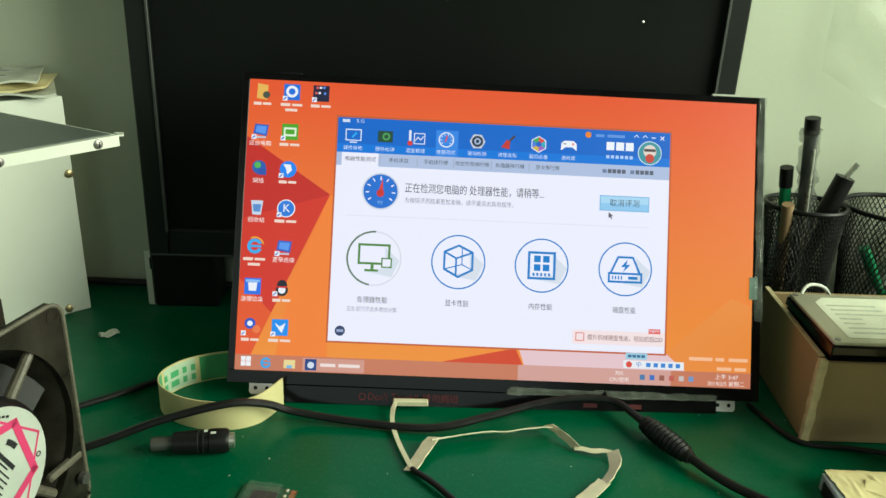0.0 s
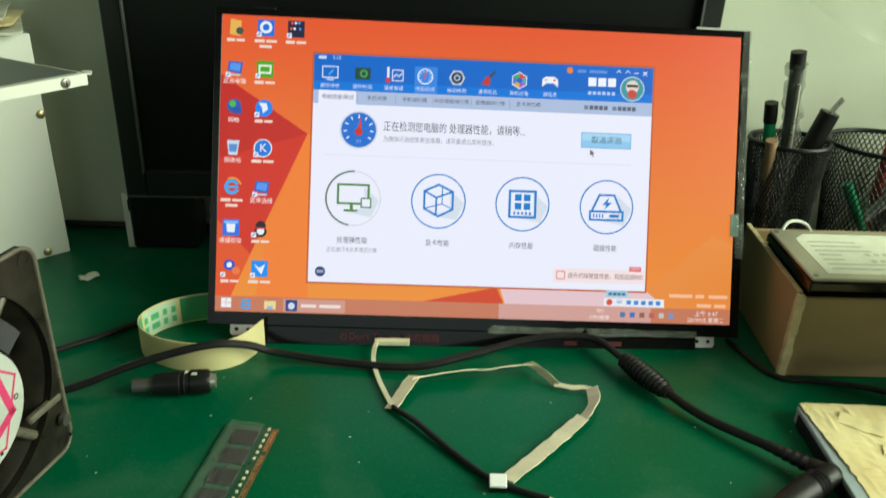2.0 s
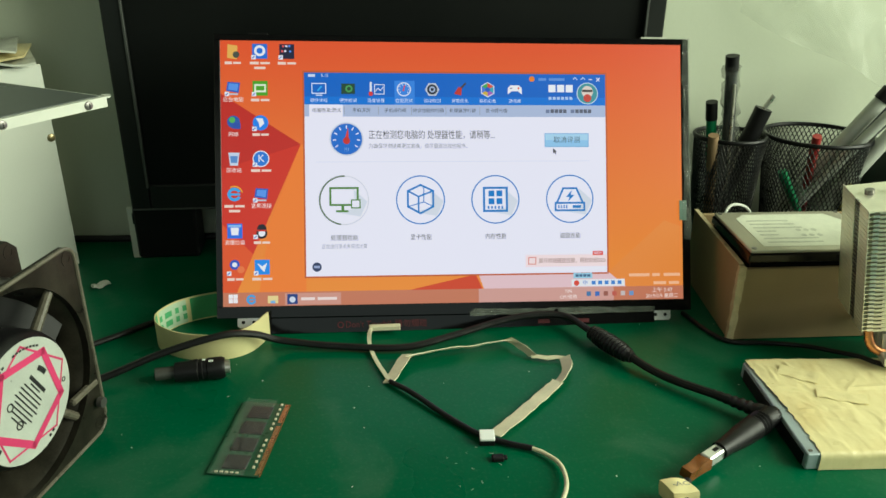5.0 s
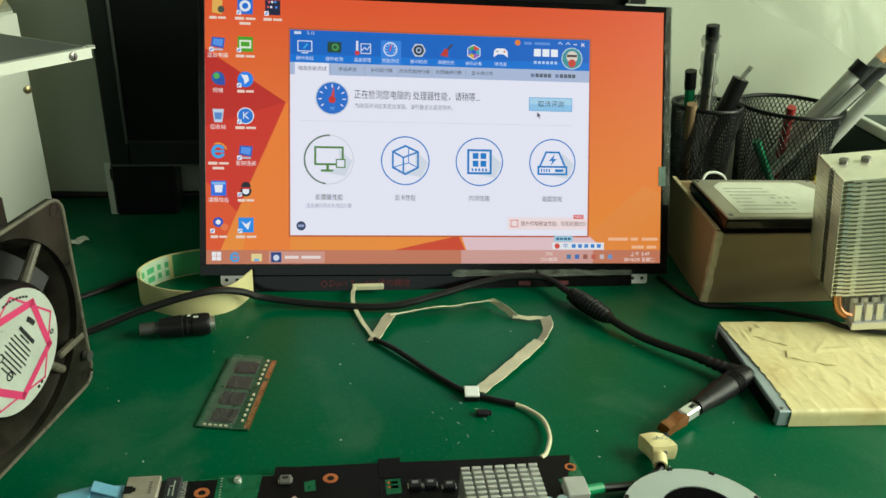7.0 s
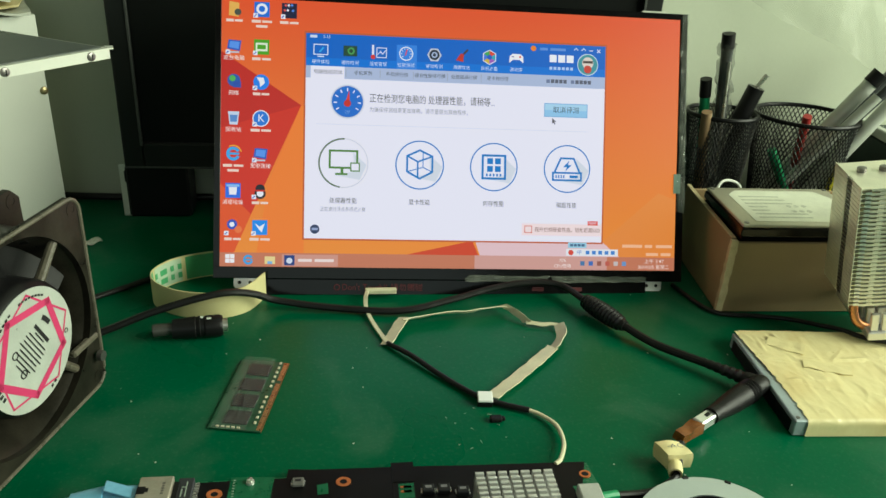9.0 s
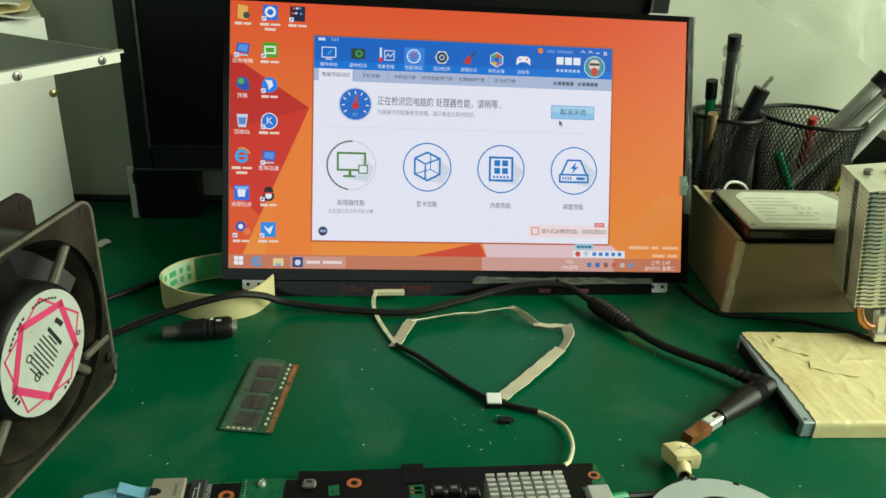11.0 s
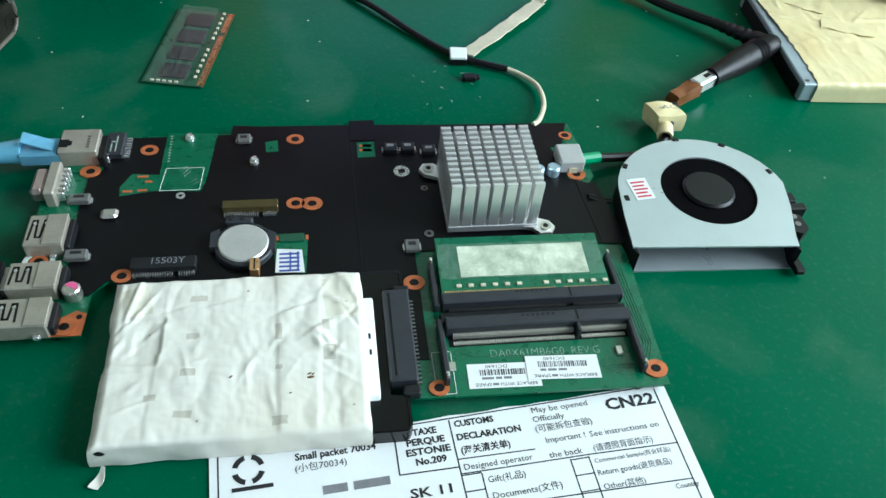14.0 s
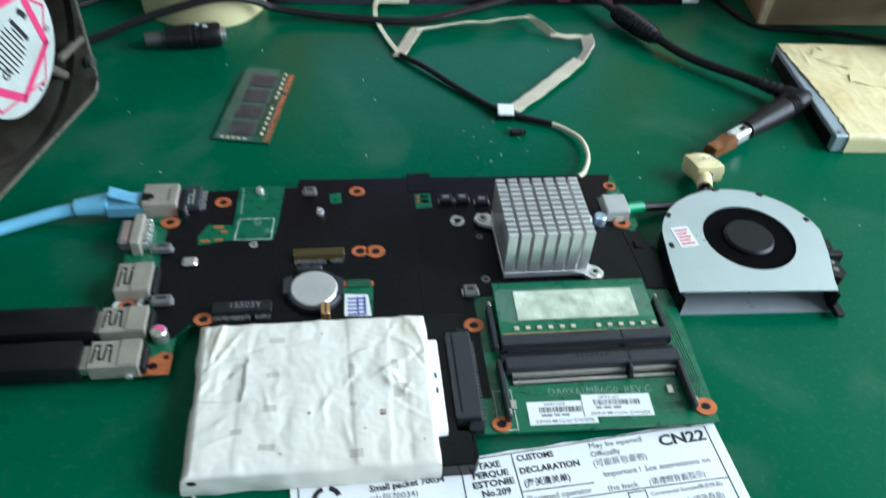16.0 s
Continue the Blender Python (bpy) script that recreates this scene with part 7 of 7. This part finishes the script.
                o.location = mm(-16.9 + 5.63 * i, -16.3 + 3.25 * j, 0)
    return t


heatsink()


def memory_module(m, label, colour, sheet):
    t = thing("memory_module", label, "memory module", m)
    part("board", box(B(), 0, 0.0676, 0, 0.030, 0, 0.001, 0.0001), colour, t)
    for k in range(0 if sheet == "label" else 4):
        x = 0.0045 + 0.0155 * k
        part("memory_chip", box(B(), x, x + 0.0114, 0.009, 0.0226, 0.001, 0.0021, 0.0002), CHIP, t)
    bm = B()
    for k in range(64):
        x = 0.0015 + 0.0648 * k / 63
        if 0.0455 < x < 0.0485:
            continue
        box(bm, x - 0.00032, x + 0.00032, 0.0002, 0.0028, 0.001, 0.00105)
    tagged(part("gold_contacts", bm, GOLD, t), kind="stuff")
    if sheet != "label":
        part("contact_edge", box(B(), 0.0004, 0.0672, -0.0004, 0.0034, 0.0001, 0.00098), mat("brown_contact_edge", (0.2, 0.085, 0.025), 0.4, 0.3), t, "brown copper contact edge")
    for k in range(12):
        x = 0.006 + 0.0048 * k + (0.006 if k > 5 else 0)
        if x < 0.066:
            part("capacitor", box(B(), x, x + 0.002, 0.0042, 0.0056, 0.001, 0.0017, 0.0001), TAN, t)
    if sheet == "label":
        part("paper_label", box(B(), 0.0085, 0.0605, 0.0092, 0.0248, 0.0011, 0.0013), BLOTCHED, t, "worn blotchy white label")
    else:
        for k in range(5):
            part("capacitor", box(B(), 0.001, 0.0022, 0.012 + 0.003 * k, 0.0138 + 0.003 * k, 0.001, 0.0017, 0.0001), TAN, t)
    bm = grid_box(B(), 0.0005 if sheet == "label" else -0.002, 0.067 if sheet == "label" else 0.0685, 0.008, 0.0255 if sheet == "label" else 0.0275, 0.0016 if sheet == "label" else 0.0026, 0.0019 if sheet == "label" else 0.0029, 36, 10)
    part("clear_tape", crumple(bm, 0.0007, 0.006, 12), CLEAR_TAPE if sheet == "label" else THIN_TAPE, t, "crinkled clear tape")
    return t


# in the socket: contacts towards the camera's end of the board
memory_module(pose(-0.0285, -0.3112, 0.0085, 2, 0, -0.6), "green memory module with a worn label, seated in its socket", PCB, "label")
memory_module(pose(-0.1298, -0.1645, 0.0004, 0, 0, 79.2), "loose green memory module covered in clear tape, lying on the mat", PCB_DARK, "tape")


STAIN = film("glue_stain", 0.5, 0.24, 0.2, 200, (0.36, 0.32, 0.24))
YELLOWED = film("yellowed_tape_layer", 0.3, 0.12, 0.4, 120, (0.72, 0.66, 0.36))


def taped_ssd():
    """A 2.5-inch drive wrapped in overlapping white tape, half pushed into its black caddy."""
    t = thing("wrapped_drive", "2.5-inch drive wrapped in crinkled white tape in a black caddy", "hard drive", pose(-0.1035, -0.3325, 0))
    part("caddy", prism(B(), mm2([(-38, 30), (44, 31), (44, 37.6), (56, 38), (59.5, 37.6), (60.5, 36), (60.5, 29), (52, 28), (52, -19), (58.5, -20), (58.5, -31), (57.6, -32.6), (56, -33.6), (43.5, -33.6), (42, -30), (-38, -29)]), 0.0005, 0.0075), BLACK_GLOSS, t, "black plastic caddy")
    part("caddy_rim", tube(B(), [mm2v(44.5, 37, 7.5), mm2v(55.6, 37.2, 7.5), mm2v(59.4, 36, 7.5), mm2v(59.6, 30, 7.5)], 0.0005, 6), BLACK_GLOSS, t)
    part("caddy_rim", tube(B(), [mm2v(57.6, -21, 7.5), mm2v(57.7, -30.6, 7.5), mm2v(55.6, -32.8, 7.5), mm2v(45, -32.8, 7.5)], 0.0005, 6), BLACK_GLOSS, t)
    part("drive", box(B(), *mm(-42, 48.3, -21, 22, 4.2, 11.0, 0.8), seg=2), PAPER, t, "white drive edge")
    for y in (4, -3):
        part("edge_slot", bx(B(), 45.6, 46.4, y - 1.2, y + 1.2, 11.0, 11.05), INK, t)
    rng = random.Random(17)
    hx, hy, top = 44.3, 34.0, 12.3
    folds = []
    for cx, cy, sx, sy, ang, n, amp in ((-37, 24, 5, 6, 70, 7, 0.75), (-36, 6, 5, 4, 60, 5, 0.55), (-4, 22, 16, 6, 18, 6, 0.4), (20, 6, 8, 9, 35, 9, 0.6), (26, -6, 6, 8, 125, 6, 0.5), (-24, -18, 9, 7, 20, 5, 0.3), (33, 14, 5, 10, 130, 5, 0.5), (0, -8, 16, 14, 80, 6, 0.22)):
        for _ in range(n):
            a = radians(ang + rng.uniform(-28, 28))
            folds.append((cx + rng.gauss(0, sx), cy + rng.gauss(0, sy), math.cos(a), math.sin(a), rng.uniform(3, 9), rng.uniform(0.5, 1.5), 1.35 * amp * rng.uniform(0.4, 1.0) * rng.choice((1, 1, -0.7))))
    seams = ((-27.5, 0.05, 0.24), (-9.5, -0.01, 0.1), (4.0, 0.015, -0.1), (13.5, -0.03, 0.32), (28.5, 0.03, -0.28), (35, 0.0, 0.12))

    def height(x, y):
        z = top + 0.35 * noise.noise(Vector((x * 0.05, y * 0.05, 1))) + 0.05 * noise.noise(Vector((x * 0.4, y * 0.04, 4)))
        z += 0.55 * abs(noise.noise(Vector((x * 0.09, y * 0.07, 6)))) + 0.22 * abs(noise.noise(Vector((x * 0.24 + y * 0.1, y * 0.2 - x * 0.08, 9))))
        for sx, sl, st in seams:
            d = x - sx - sl * y - 0.5 * noise.noise(Vector((sx, y * 0.12, 2)))
            z += st * (1 / (1 + math.exp(max(-40, min(40, -d * 5)))))
        if x < -27 + 0.05 * y:
            for sy, st in ((14.5, 0.8), (-5.5, -0.7)):
                z += st / (1 + math.exp(max(-40, min(40, -(y - sy + 0.06 * x) * 5))))
        for cx, cy, ca, sa, ln, w, amp in folds:
            dx, dy = x - cx, y - cy
            al, ac = dx * ca + dy * sa, -dx * sa + dy * ca
            if abs(al) < 2.4 * ln and abs(ac) < 3.5 * w:
                z += amp * math.exp(-(al / ln) ** 2 - (ac / w) ** 2 * (1.6 if ac > 0 else 0.6))
        return z

    nx, ny, skirt = 128, 96, 10
    bm, rows = B(), []
    step_x, step_y = 2 * hx / nx, 2 * hy / ny
    for i in range(-skirt, nx + skirt + 1):
        row = []
        for j in range(-skirt, ny + skirt + 1):
            x, y = -hx + step_x * max(0, min(nx, i)), -hy + step_y * max(0, min(ny, j))
            out = max(-i, i - nx, -j, j - ny, 0) / skirt
            edge = min(hx - abs(x), hy - abs(y))
            z = height(x, y) - 1.3 * max(0, 1 - edge / 1.8) ** 2
            z -= (z - 0.8) * out
            w = 0.5 * noise.noise(Vector((x * 0.13, y * 0.13, z * 0.12))) + (0.35 * math.sin(out * math.pi))
            kx, ky = (x / hx if abs(x) > hx - 0.1 else 0), (y / hy if abs(y) > hy - 0.1 else 0)
            strip = (1.2 if y > 14.5 else 0.5 if y > -5.5 else 1.0) if x < -hx + 0.1 else 0
            row.append(bm.verts.new(mm(x + w * kx - strip - (1.4 * out if x < -hx + 0.1 else 0), y + w * ky, z)))
        rows.append(row)
    for p, q in zip(rows, rows[1:]):
        for k in range(len(p) - 1):
            bm.faces.new((p[k], q[k], q[k + 1], p[k + 1]))
    bmesh.ops.remove_doubles(bm, verts=bm.verts, dist=0.00004)
    part("tape_wrap", bm, WHITE_TAPE, t, "crinkled off-white tape wrap", sharp=70)

    def patch(name, x, y, w, h, lift, material, label, r=0.0):
        """A thin scrap that follows the wrap."""
        bm, rows = B(), []
        for i in range(9):
            rows.append([])
            for j in range(7):
                a, b = (i / 8 - 0.5) * w, (j / 6 - 0.5) * h
                a, b = a * math.cos(r) - b * math.sin(r), a * math.sin(r) + b * math.cos(r)
                a, b = a + 0.4 * noise.noise(Vector((x + a, y + b, 3))), b + 0.5 * noise.noise(Vector((x + a * 2, y, 8)))
                rows[-1].append(bm.verts.new(mm(x + a, y + b, height(x + a, y + b) + lift)))
        for p, q in zip(rows, rows[1:]):
            for k in range(6):
                bm.faces.new((p[k], q[k], q[k + 1], p[k + 1]))
        return part(name, bm, material, t, label)

    for x, y, w, h in ((-15, 24, 6, 2.6), (-16, 7.5, 4.5, 2.6), (-16.5, -8, 5, 3), (-28, -17, 4, 2.6), (-17, -24, 6, 2.6), (13.8, 7, 2.4, 7), (30.5, 9, 2.6, 5), (31.5, -3, 4.4, 6), (14.5, -29, 5, 3.4), (14, -8, 2.4, 1.8)):
        patch("stain", x, y, w, h, 0.05, STAIN, "pale grey-brown glue stain", rng.uniform(-0.1, 0.1))
    for x, y, w, h, r in ((-37, 24, 10, 13, 0.2), (36, 22, 12, 18, 0.1)):
        patch("yellowed_tape", x, y, w, h, 0.09, YELLOWED, "yellowed tape layer", r)
    patch("clear_tape", -37, -5.2, 13, 3.2, 0.2, CLEAR_TAPE, "crinkled clear tape end", 0.03)
    fleck = mat("brown_fleck", (0.14, 0.09, 0.04), 0.6)
    for x, y, s in ((24.8, -13, 1.0), (24.4, -11.6, 0.6), (25.6, -11.8, 0.5), (-2, -11, 0.6), (18, -19, 0.4), (-12, -27, 0.4), (2.5, 26.5, 0.35), (39, -25, 0.3), (38.4, 19, 0.25), (-31, 9.4, 0.35)):
        part("brown_fleck", lathe(B(), mm2([(0, 0), (s, 0), (s * 0.6, 0.2), (0, 0.25)]), 7, pose(*mm(x, y, height(x, y) + 0.06), 0, 0, rng.uniform(0, 90)) @ Matrix.Diagonal((1.4, 0.6, 1, 1))), fleck, t)
    part("worn_hole", lathe(B(), mm2([(0, 0.2), (1.7, 0), (1.3, 0.5), (0, 0.6)]), 9, pose(*mm(-42.3, -34.0, 9.0), 90, 0, -10) @ Matrix.Diagonal((1.2, 0.7, 1, 1))), BLACK, t, "dark worn hole at the corner")
    bm = grid_box(B(), *mm(-1.6, 1.6, -4.2, 3.4, 0, 0.3), 4, 7)
    for v in bm.verts:
        v.co.x *= 1 - 0.6 * max(0, v.co.y / 0.0034)
    o = part("torn_scrap", crumple(bm, 0.0012, 0.004, 31), WHITE_TAPE, t, "torn scrap of tape")
    o.matrix_local = pose(*mm(-43.0, -38.4, 1.6), 14, 0, -22)
    return t


taped_ssd()


def blower():
    t = thing("blower_fan", "flat laptop blower fan with a pale steel cover", "fan", pose(0.0965, -0.2625, 0))
    R = 36.6

    def outline(k):
        pts = [(-43.5 + k * 0.6, -30 + k * 0.2), (-42.0 + k, -12)]
        pts += [((R + 2.5 - k) * math.cos(radians(a)) * (1.03 if a > 90 else 0.98), (R - k) * math.sin(radians(a))) for a in range(176, 3, -8)]
        pts += [(35 - k, -10), (29.5 - k, -28), (28.6 - k, -33.4 + k * 0.2)]
        return pts

    pts = outline(0.4)
    pts = [(-42, -20)] + pts[1:-2] + [(32, -21)]
    bm = prism(B(), mm2(pts), 0.0004, 0.0112)
    part("housing", bm, BLACK, t, "black plastic housing")
    # cover plate with its round inlet cut through
    bm = B()
    o = mm2(outline(0))
    per = [Vector((x, y, 0)) for x, y in o]
    dense = []
    for a, b in zip(per, per[1:] + per[:1]):
        n = 4 if (b - a).length < 0.012 else 24
        for k in range(n):
            dense.append(a.lerp(b, k / n))
    cx, cy, ri = 0.0012, 0.0022, 0.0215
    lo, hi, li, hi2 = [], [], [], []
    for q in dense:
        a = math.atan2(q.y - cy, q.x - cx)
        lo.append(bm.verts.new((q.x, q.y, 0.0113)))
        hi.append(bm.verts.new((q.x, q.y, 0.0121)))
        li.append(bm.verts.new((cx + ri * math.cos(a), cy + ri * math.sin(a), 0.0113)))
        hi2.append(bm.verts.new((cx + ri * math.cos(a), cy + ri * math.sin(a), 0.0121)))
    k = len(dense)
    for i in range(k):
        j = (i + 1) % k
        bm.faces.new((hi[i], hi[j], hi2[j], hi2[i]))
        bm.faces.new((lo[i], lo[j], li[j], li[i]))
        bm.faces.new((lo[i], lo[j], hi[j], hi[i]))
        bm.faces.new((li[i], li[j], hi2[j], hi2[i]))
    part("cover_plate", bm, FAN_SILVER, t, "pale steel cover plate")
    # flat disc and blades coloured near-black for the inlet's shaded depth
    part("inlet_shade", cyl(B(), cx, cy, 0.0112, 0.01125, ri - 0.0002, seg=40), VOID, t)
    part("hub", lathe(B(), mm2([(0, 11.3), (11.7, 11.3), (11.7, 12.0), (10.6, 13.0), (0, 13.1)]), 36, pose(cx, cy, 0)), BLACK, t, "dark rotor hub")
    blade = finish("blade", box(B(), *mm(12.0, 21.0, -0.1, 0.1, 11.24, 11.27)), VOID, t)
    for i in range(30):
        q = blade if i == 0 else new("blade", blade.data)
        q.parent = t
        q.matrix_local = pose(cx, cy, 0, 0, 0, 12 * i)
    part("outlet_floor", prism(B(), mm2([(-42, -20.2), (32, -21.2), (28.8, -36.0), (-41.5, -33.6)]), 0.0002, 0.001), FAN_SILVER, t, "steel floor of the air outlet")
    part("outlet_side", prism(B(), mm2([(-43.2, -20.2), (-42.2, -20.2), (-41.6, -33.4), (-43.2, -30.2)]), 0.0004, 0.0112), BLACK, t)
    part("outlet_side", prism(B(), mm2([(30.8, -21.2), (31.8, -21.2), (29, -35.6), (27.8, -33.4)]), 0.0004, 0.0112), BLACK, t)
    for a in (95, 60, 20, 150, 182):
        m = pose(0, 0, 0, 0, 0, a)
        part("clip", box(B(), *mm(R - 1.2 + (1.5 if a > 140 else 0), R + 0.9 + (1.5 if a > 140 else 0), -1.6, 1.6, 9, 12.6, 0.3), m=m), BLACK, t)
    part("lug", box(B(), *mm(35, 44, -2, 4, 1, 7, 0.5)), BLACK, t)
    part("lug", box(B(), *mm(35, 46, -8, -4, 1, 8, 0.5)), BLACK, t)
    lug = part("lug", prism(B(), mm2([(33, -9), (40.5, -12), (41, -20), (37, -23), (31, -20)]), 0.002, 0.008), BLACK, t)
    for y in (-12.5, -17):
        part("lug_hole", cyl(B(), 0.0372, y / 1000, 0.008, 0.0081, 0.0014, seg=10), DARK_STEEL, lug)
    part("corner_tab", box(B(), *mm(27.5, 31.8, -41, -33, 1.5, 4.5, 0.5)), BLACK, t)
    lb = part("paper_label", box(B(), *mm(-4.4, 4.4, -6.5, 6.5, 0, 0.15), m=pose(*mm(-30, 4, 12.15), 0, 0, 6)), PAPER, t, "white label with red stamp print")
    for k in range(5):
        part("print_bar", box(B(), *mm(-3.4, 3.2 - k % 2, 3.6 - 2.2 * k, 4.6 - 2.2 * k, 0.15, 0.2), m=pose(*mm(-30, 4, 12.15), 0, 0, 6)), INK_RED, lb)
    part("lead", tube(B(), [mm2v(-41, 6, 4), mm2v(-46, 7, 4), mm2v(-52, 8, 6)], 0.0008, 6), RUBBER, t)
    part("lead", tube(B(), [mm2v(-41, 4.5, 4), mm2v(-46, 5, 4), mm2v(-52, 6, 6)], 0.0008, 6), RUBBER, t)
    return t


blower()


def network_cable():
    t = thing("network_cable", "light blue network cable plugged into the mainboard", "cable", pose(0, 0, 0))
    part("plug", box(B(), *mm(-200, -182, -224.5, -213, 5.0, 11.6, 0.8)), BLUE_CLEAR, t, "clear blue plug")
    part("boot", tube(B(), [mm2v(-199, -218.7, 9), mm2v(-206, -219, 8.6), mm2v(-214, -219.6, 8)], lambda f: 0.0056 - 0.0016 * f, 12), BLUE_PVC, t)
    part("latch_tab", box(B(), *mm(-12, 1, -3.4, 3.4, -0.4, 0.6, 0.3), m=pose(-0.187, -0.2187, 0.0118, 0, 24, 0)), BLUE_CLEAR, t, "clear blue latch tab")
    part("cord", tube(B(), [mm2v(-212, -219.5, 8), mm2v(-225, -221, 6), mm2v(-247, -227, 3.2), mm2v(-275, -240, 3.2), mm2v(-310, -265, 3.2), mm2v(-345, -300, 3.2)], 0.003), BLUE_PVC, t)


network_cable()


def usb_plug(y, x, label):
    t = thing("usb_plug", label, "plug", pose(x / 1000, y / 1000, 0.0076), "usb plugs in the board")
    part("shell", box(B(), *mm(-6, 8, -5.6, 5.6, -2.2, 2.2, 0.3)), STEEL, t)
    part("body", box(B(), *mm(-40, -1, -7, 7, -4.6, 4.8, 1.2), seg=2), BLACK, t)
    for k in range(4):
        part("relief_ring", lathe(B(), mm2([(2.6, 0), (4.4, 0), (4.4, 1.4), (2.6, 1.4)]), 16, pose(*mm(-42.5 - 2.6 * k, 0, 0), 0, 90, 0), closed=True), RUBBER, t)
    part("cord", tube(B(), [mm2v(-39, 0, 0), mm2v(-55, 0, -0.5), mm2v(-75, -3, -4.6), mm2v(-120, -20, -4.8), mm2v(-180, -60, -4.8)], 0.0026), RUBBER, t)
    return t


usb_plug(-291.5, -190, "black usb plug pushed into the mainboard")
usb_plug(-309.5, -192, "bulky black usb plug pushed into the mainboard")


def customs_form():
    m = pose(0.0502, -0.3515, 0.0003, 0, 0, 4.4)
    t = thing("customs_label", "white printed customs declaration label lying under the mainboard", "label", m)
    w, h = 0.1638, 0.105
    bm = grid_box(B(), -w, 0, -h, 0.0012, 0, 0.0003, 24, 4)
    for v in bm.verts:
        if v.co.y > 0.001:
            v.co.y += 0.0006 * noise.noise(Vector((v.co.x * 300, 0, 0))) + 0.013 * v.co.x
    part("sheet", bm, PAPER, t)
    z = 0.00035

    def line(x0, y0, x1, y1, wd=0.45):
        s = Vector((x1 - x0, y1 - y0, 0)).normalized() * wd / 2000
        k = Vector((-s.y, s.x, 0))
        bm = B()
        a, b = Vector((x0 / 1000, y0 / 1000, z)), Vector((x1 / 1000, y1 / 1000, z))
        bm.faces.new([bm.verts.new(q) for q in (a - k, b - k, b + k, a + k)])
        part("ruled_line", bm, INK, t)

    def txt(s, x, y, size, width=None, mt=INK, bold=0.0):
        words(s, size / 1000, mt, t, pose(x / 1000, y / 1000, z + 0.00004), "LEFT", None if width is None else width / 1000, bold)

    line(-161, -2.2, -4.3, 0.6, 0.5)
    line(-161, -2.2, -161, -100, 0.5)
    line(-4.3, -0.6, -4.3, -100, 0.5)
    line(-102, -1.6, -102.6, -19, 0.5)
    line(-82.3, -1.4, -82.3, -60, 0.5)
    line(-102.6, -19, -82.3, -19.4, 0.5)
    line(-82.3, -16.6, -55, -17.2)
    line(-82.3, -22.0, -38, -22.2)
    line(-38, -22.2, -4.3, -23.0)
    for k in range(4):
        y = -22.6 - 5.9 * k
        line(-82.3, y, -75.4, y)
        line(-44, y - 0.6, -37.4, y - 0.6)
    for x in (-75.4, -44, -37.4):
        line(x, -22.8, x, -60)
    line(-82.3, -34.6, -4.3, -36.6)
    txt("CN22", -24.8, -4.6, 6.4, 19, bold=0.0002)
    txt("CUSTOMS", -80.8, -3.4, 3.4, 14.2, bold=0.00012)
    txt("DECLARATION", -81, -8.6, 3.4, 23, bold=0.00012)
    txt("(海关清关单)", -80.6, -13.8, 3.4, 17.4, bold=0.00008)
    txt("May be opened", -52.4, -2.5, 3.2, 21)
    txt("Officially", -52.8, -6.1, 3.2, 11.6)
    txt("(可能拆包查验)", -53, -9.9, 3.3, 21)
    txt("Designed operator", -81, -19.9, 3.2, 24)
    txt("Important !", -50.6, -14.7, 3.1, 14.4)
    txt("the back", -50.9, -20.4, 3.1, 12)
    txt("See instructions on", -34.4, -14.9, 3.1, 26)
    txt("(请遵照背面指示)", -34.9, -20.4, 3.2, 22)
    for k, s in enumerate(("TAXE", "PERQUE", "ESTONIE", "No.209")):
        txt(s, (-95.8, -98.6, -99.3, -96.6)[k], -4.4 - 3.7 * k, 3.5, (8.6, 13.4, 15.4, 10.6)[k], bold=0.00012)
    txt("Small packet 70034", -136.1, -7.1, 3.6, 27.2, bold=0.0001)
    txt("(小包70034)", -136.5, -11.2, 3.4, 17)
    txt("SK 11", -100.4, -26.4, 4.6, 14, bold=0.0001)
    txt("Gift(礼品)", -74, -25.6, 3.2, 13)
    txt("Documents(文件)", -73.8, -31.4, 3.2, 24)
    txt("Commercial Sample(商业样品)", -36, -25.0, 2.2, 28)
    txt("Return goods(退货商品)", -36.4, -29.4, 2.8, 27)
    txt("Other(其他)", -36, -34.6, 3.0, 15)
    txt("Country", -11.5, -38.6, 2.6, 8.4)
    # round mark made of four arcs, with a bar for its name
    for k in range(4):
        a0 = 45 + 90 * k
        pts = [(r * math.cos(radians(a)), r * math.sin(radians(a))) for r, rng2 in ((5.4, range(a0 - 30, a0 + 31, 10)), (3.6, range(a0 + 30, a0 - 31, -10))) for a in rng2]
        part("mark", prism(B(), [((x - 151.3) / 1000, (y - 8.8) / 1000) for x, y in pts], z, z + 0.00005), INK, t)
    part("print_bar", bx(B(), -156.8, -143.6, -16.1, -14.7, z * 1000, z * 1000 + 0.05), INK, t)
    for x0, x1 in ((-128, -120), (-118, -106)):
        part("print_bar", bx(B(), x0, x1, -21.6, -18.6, z * 1000, z * 1000 + 0.05), INK_GREY, t)
    return t


customs_form()
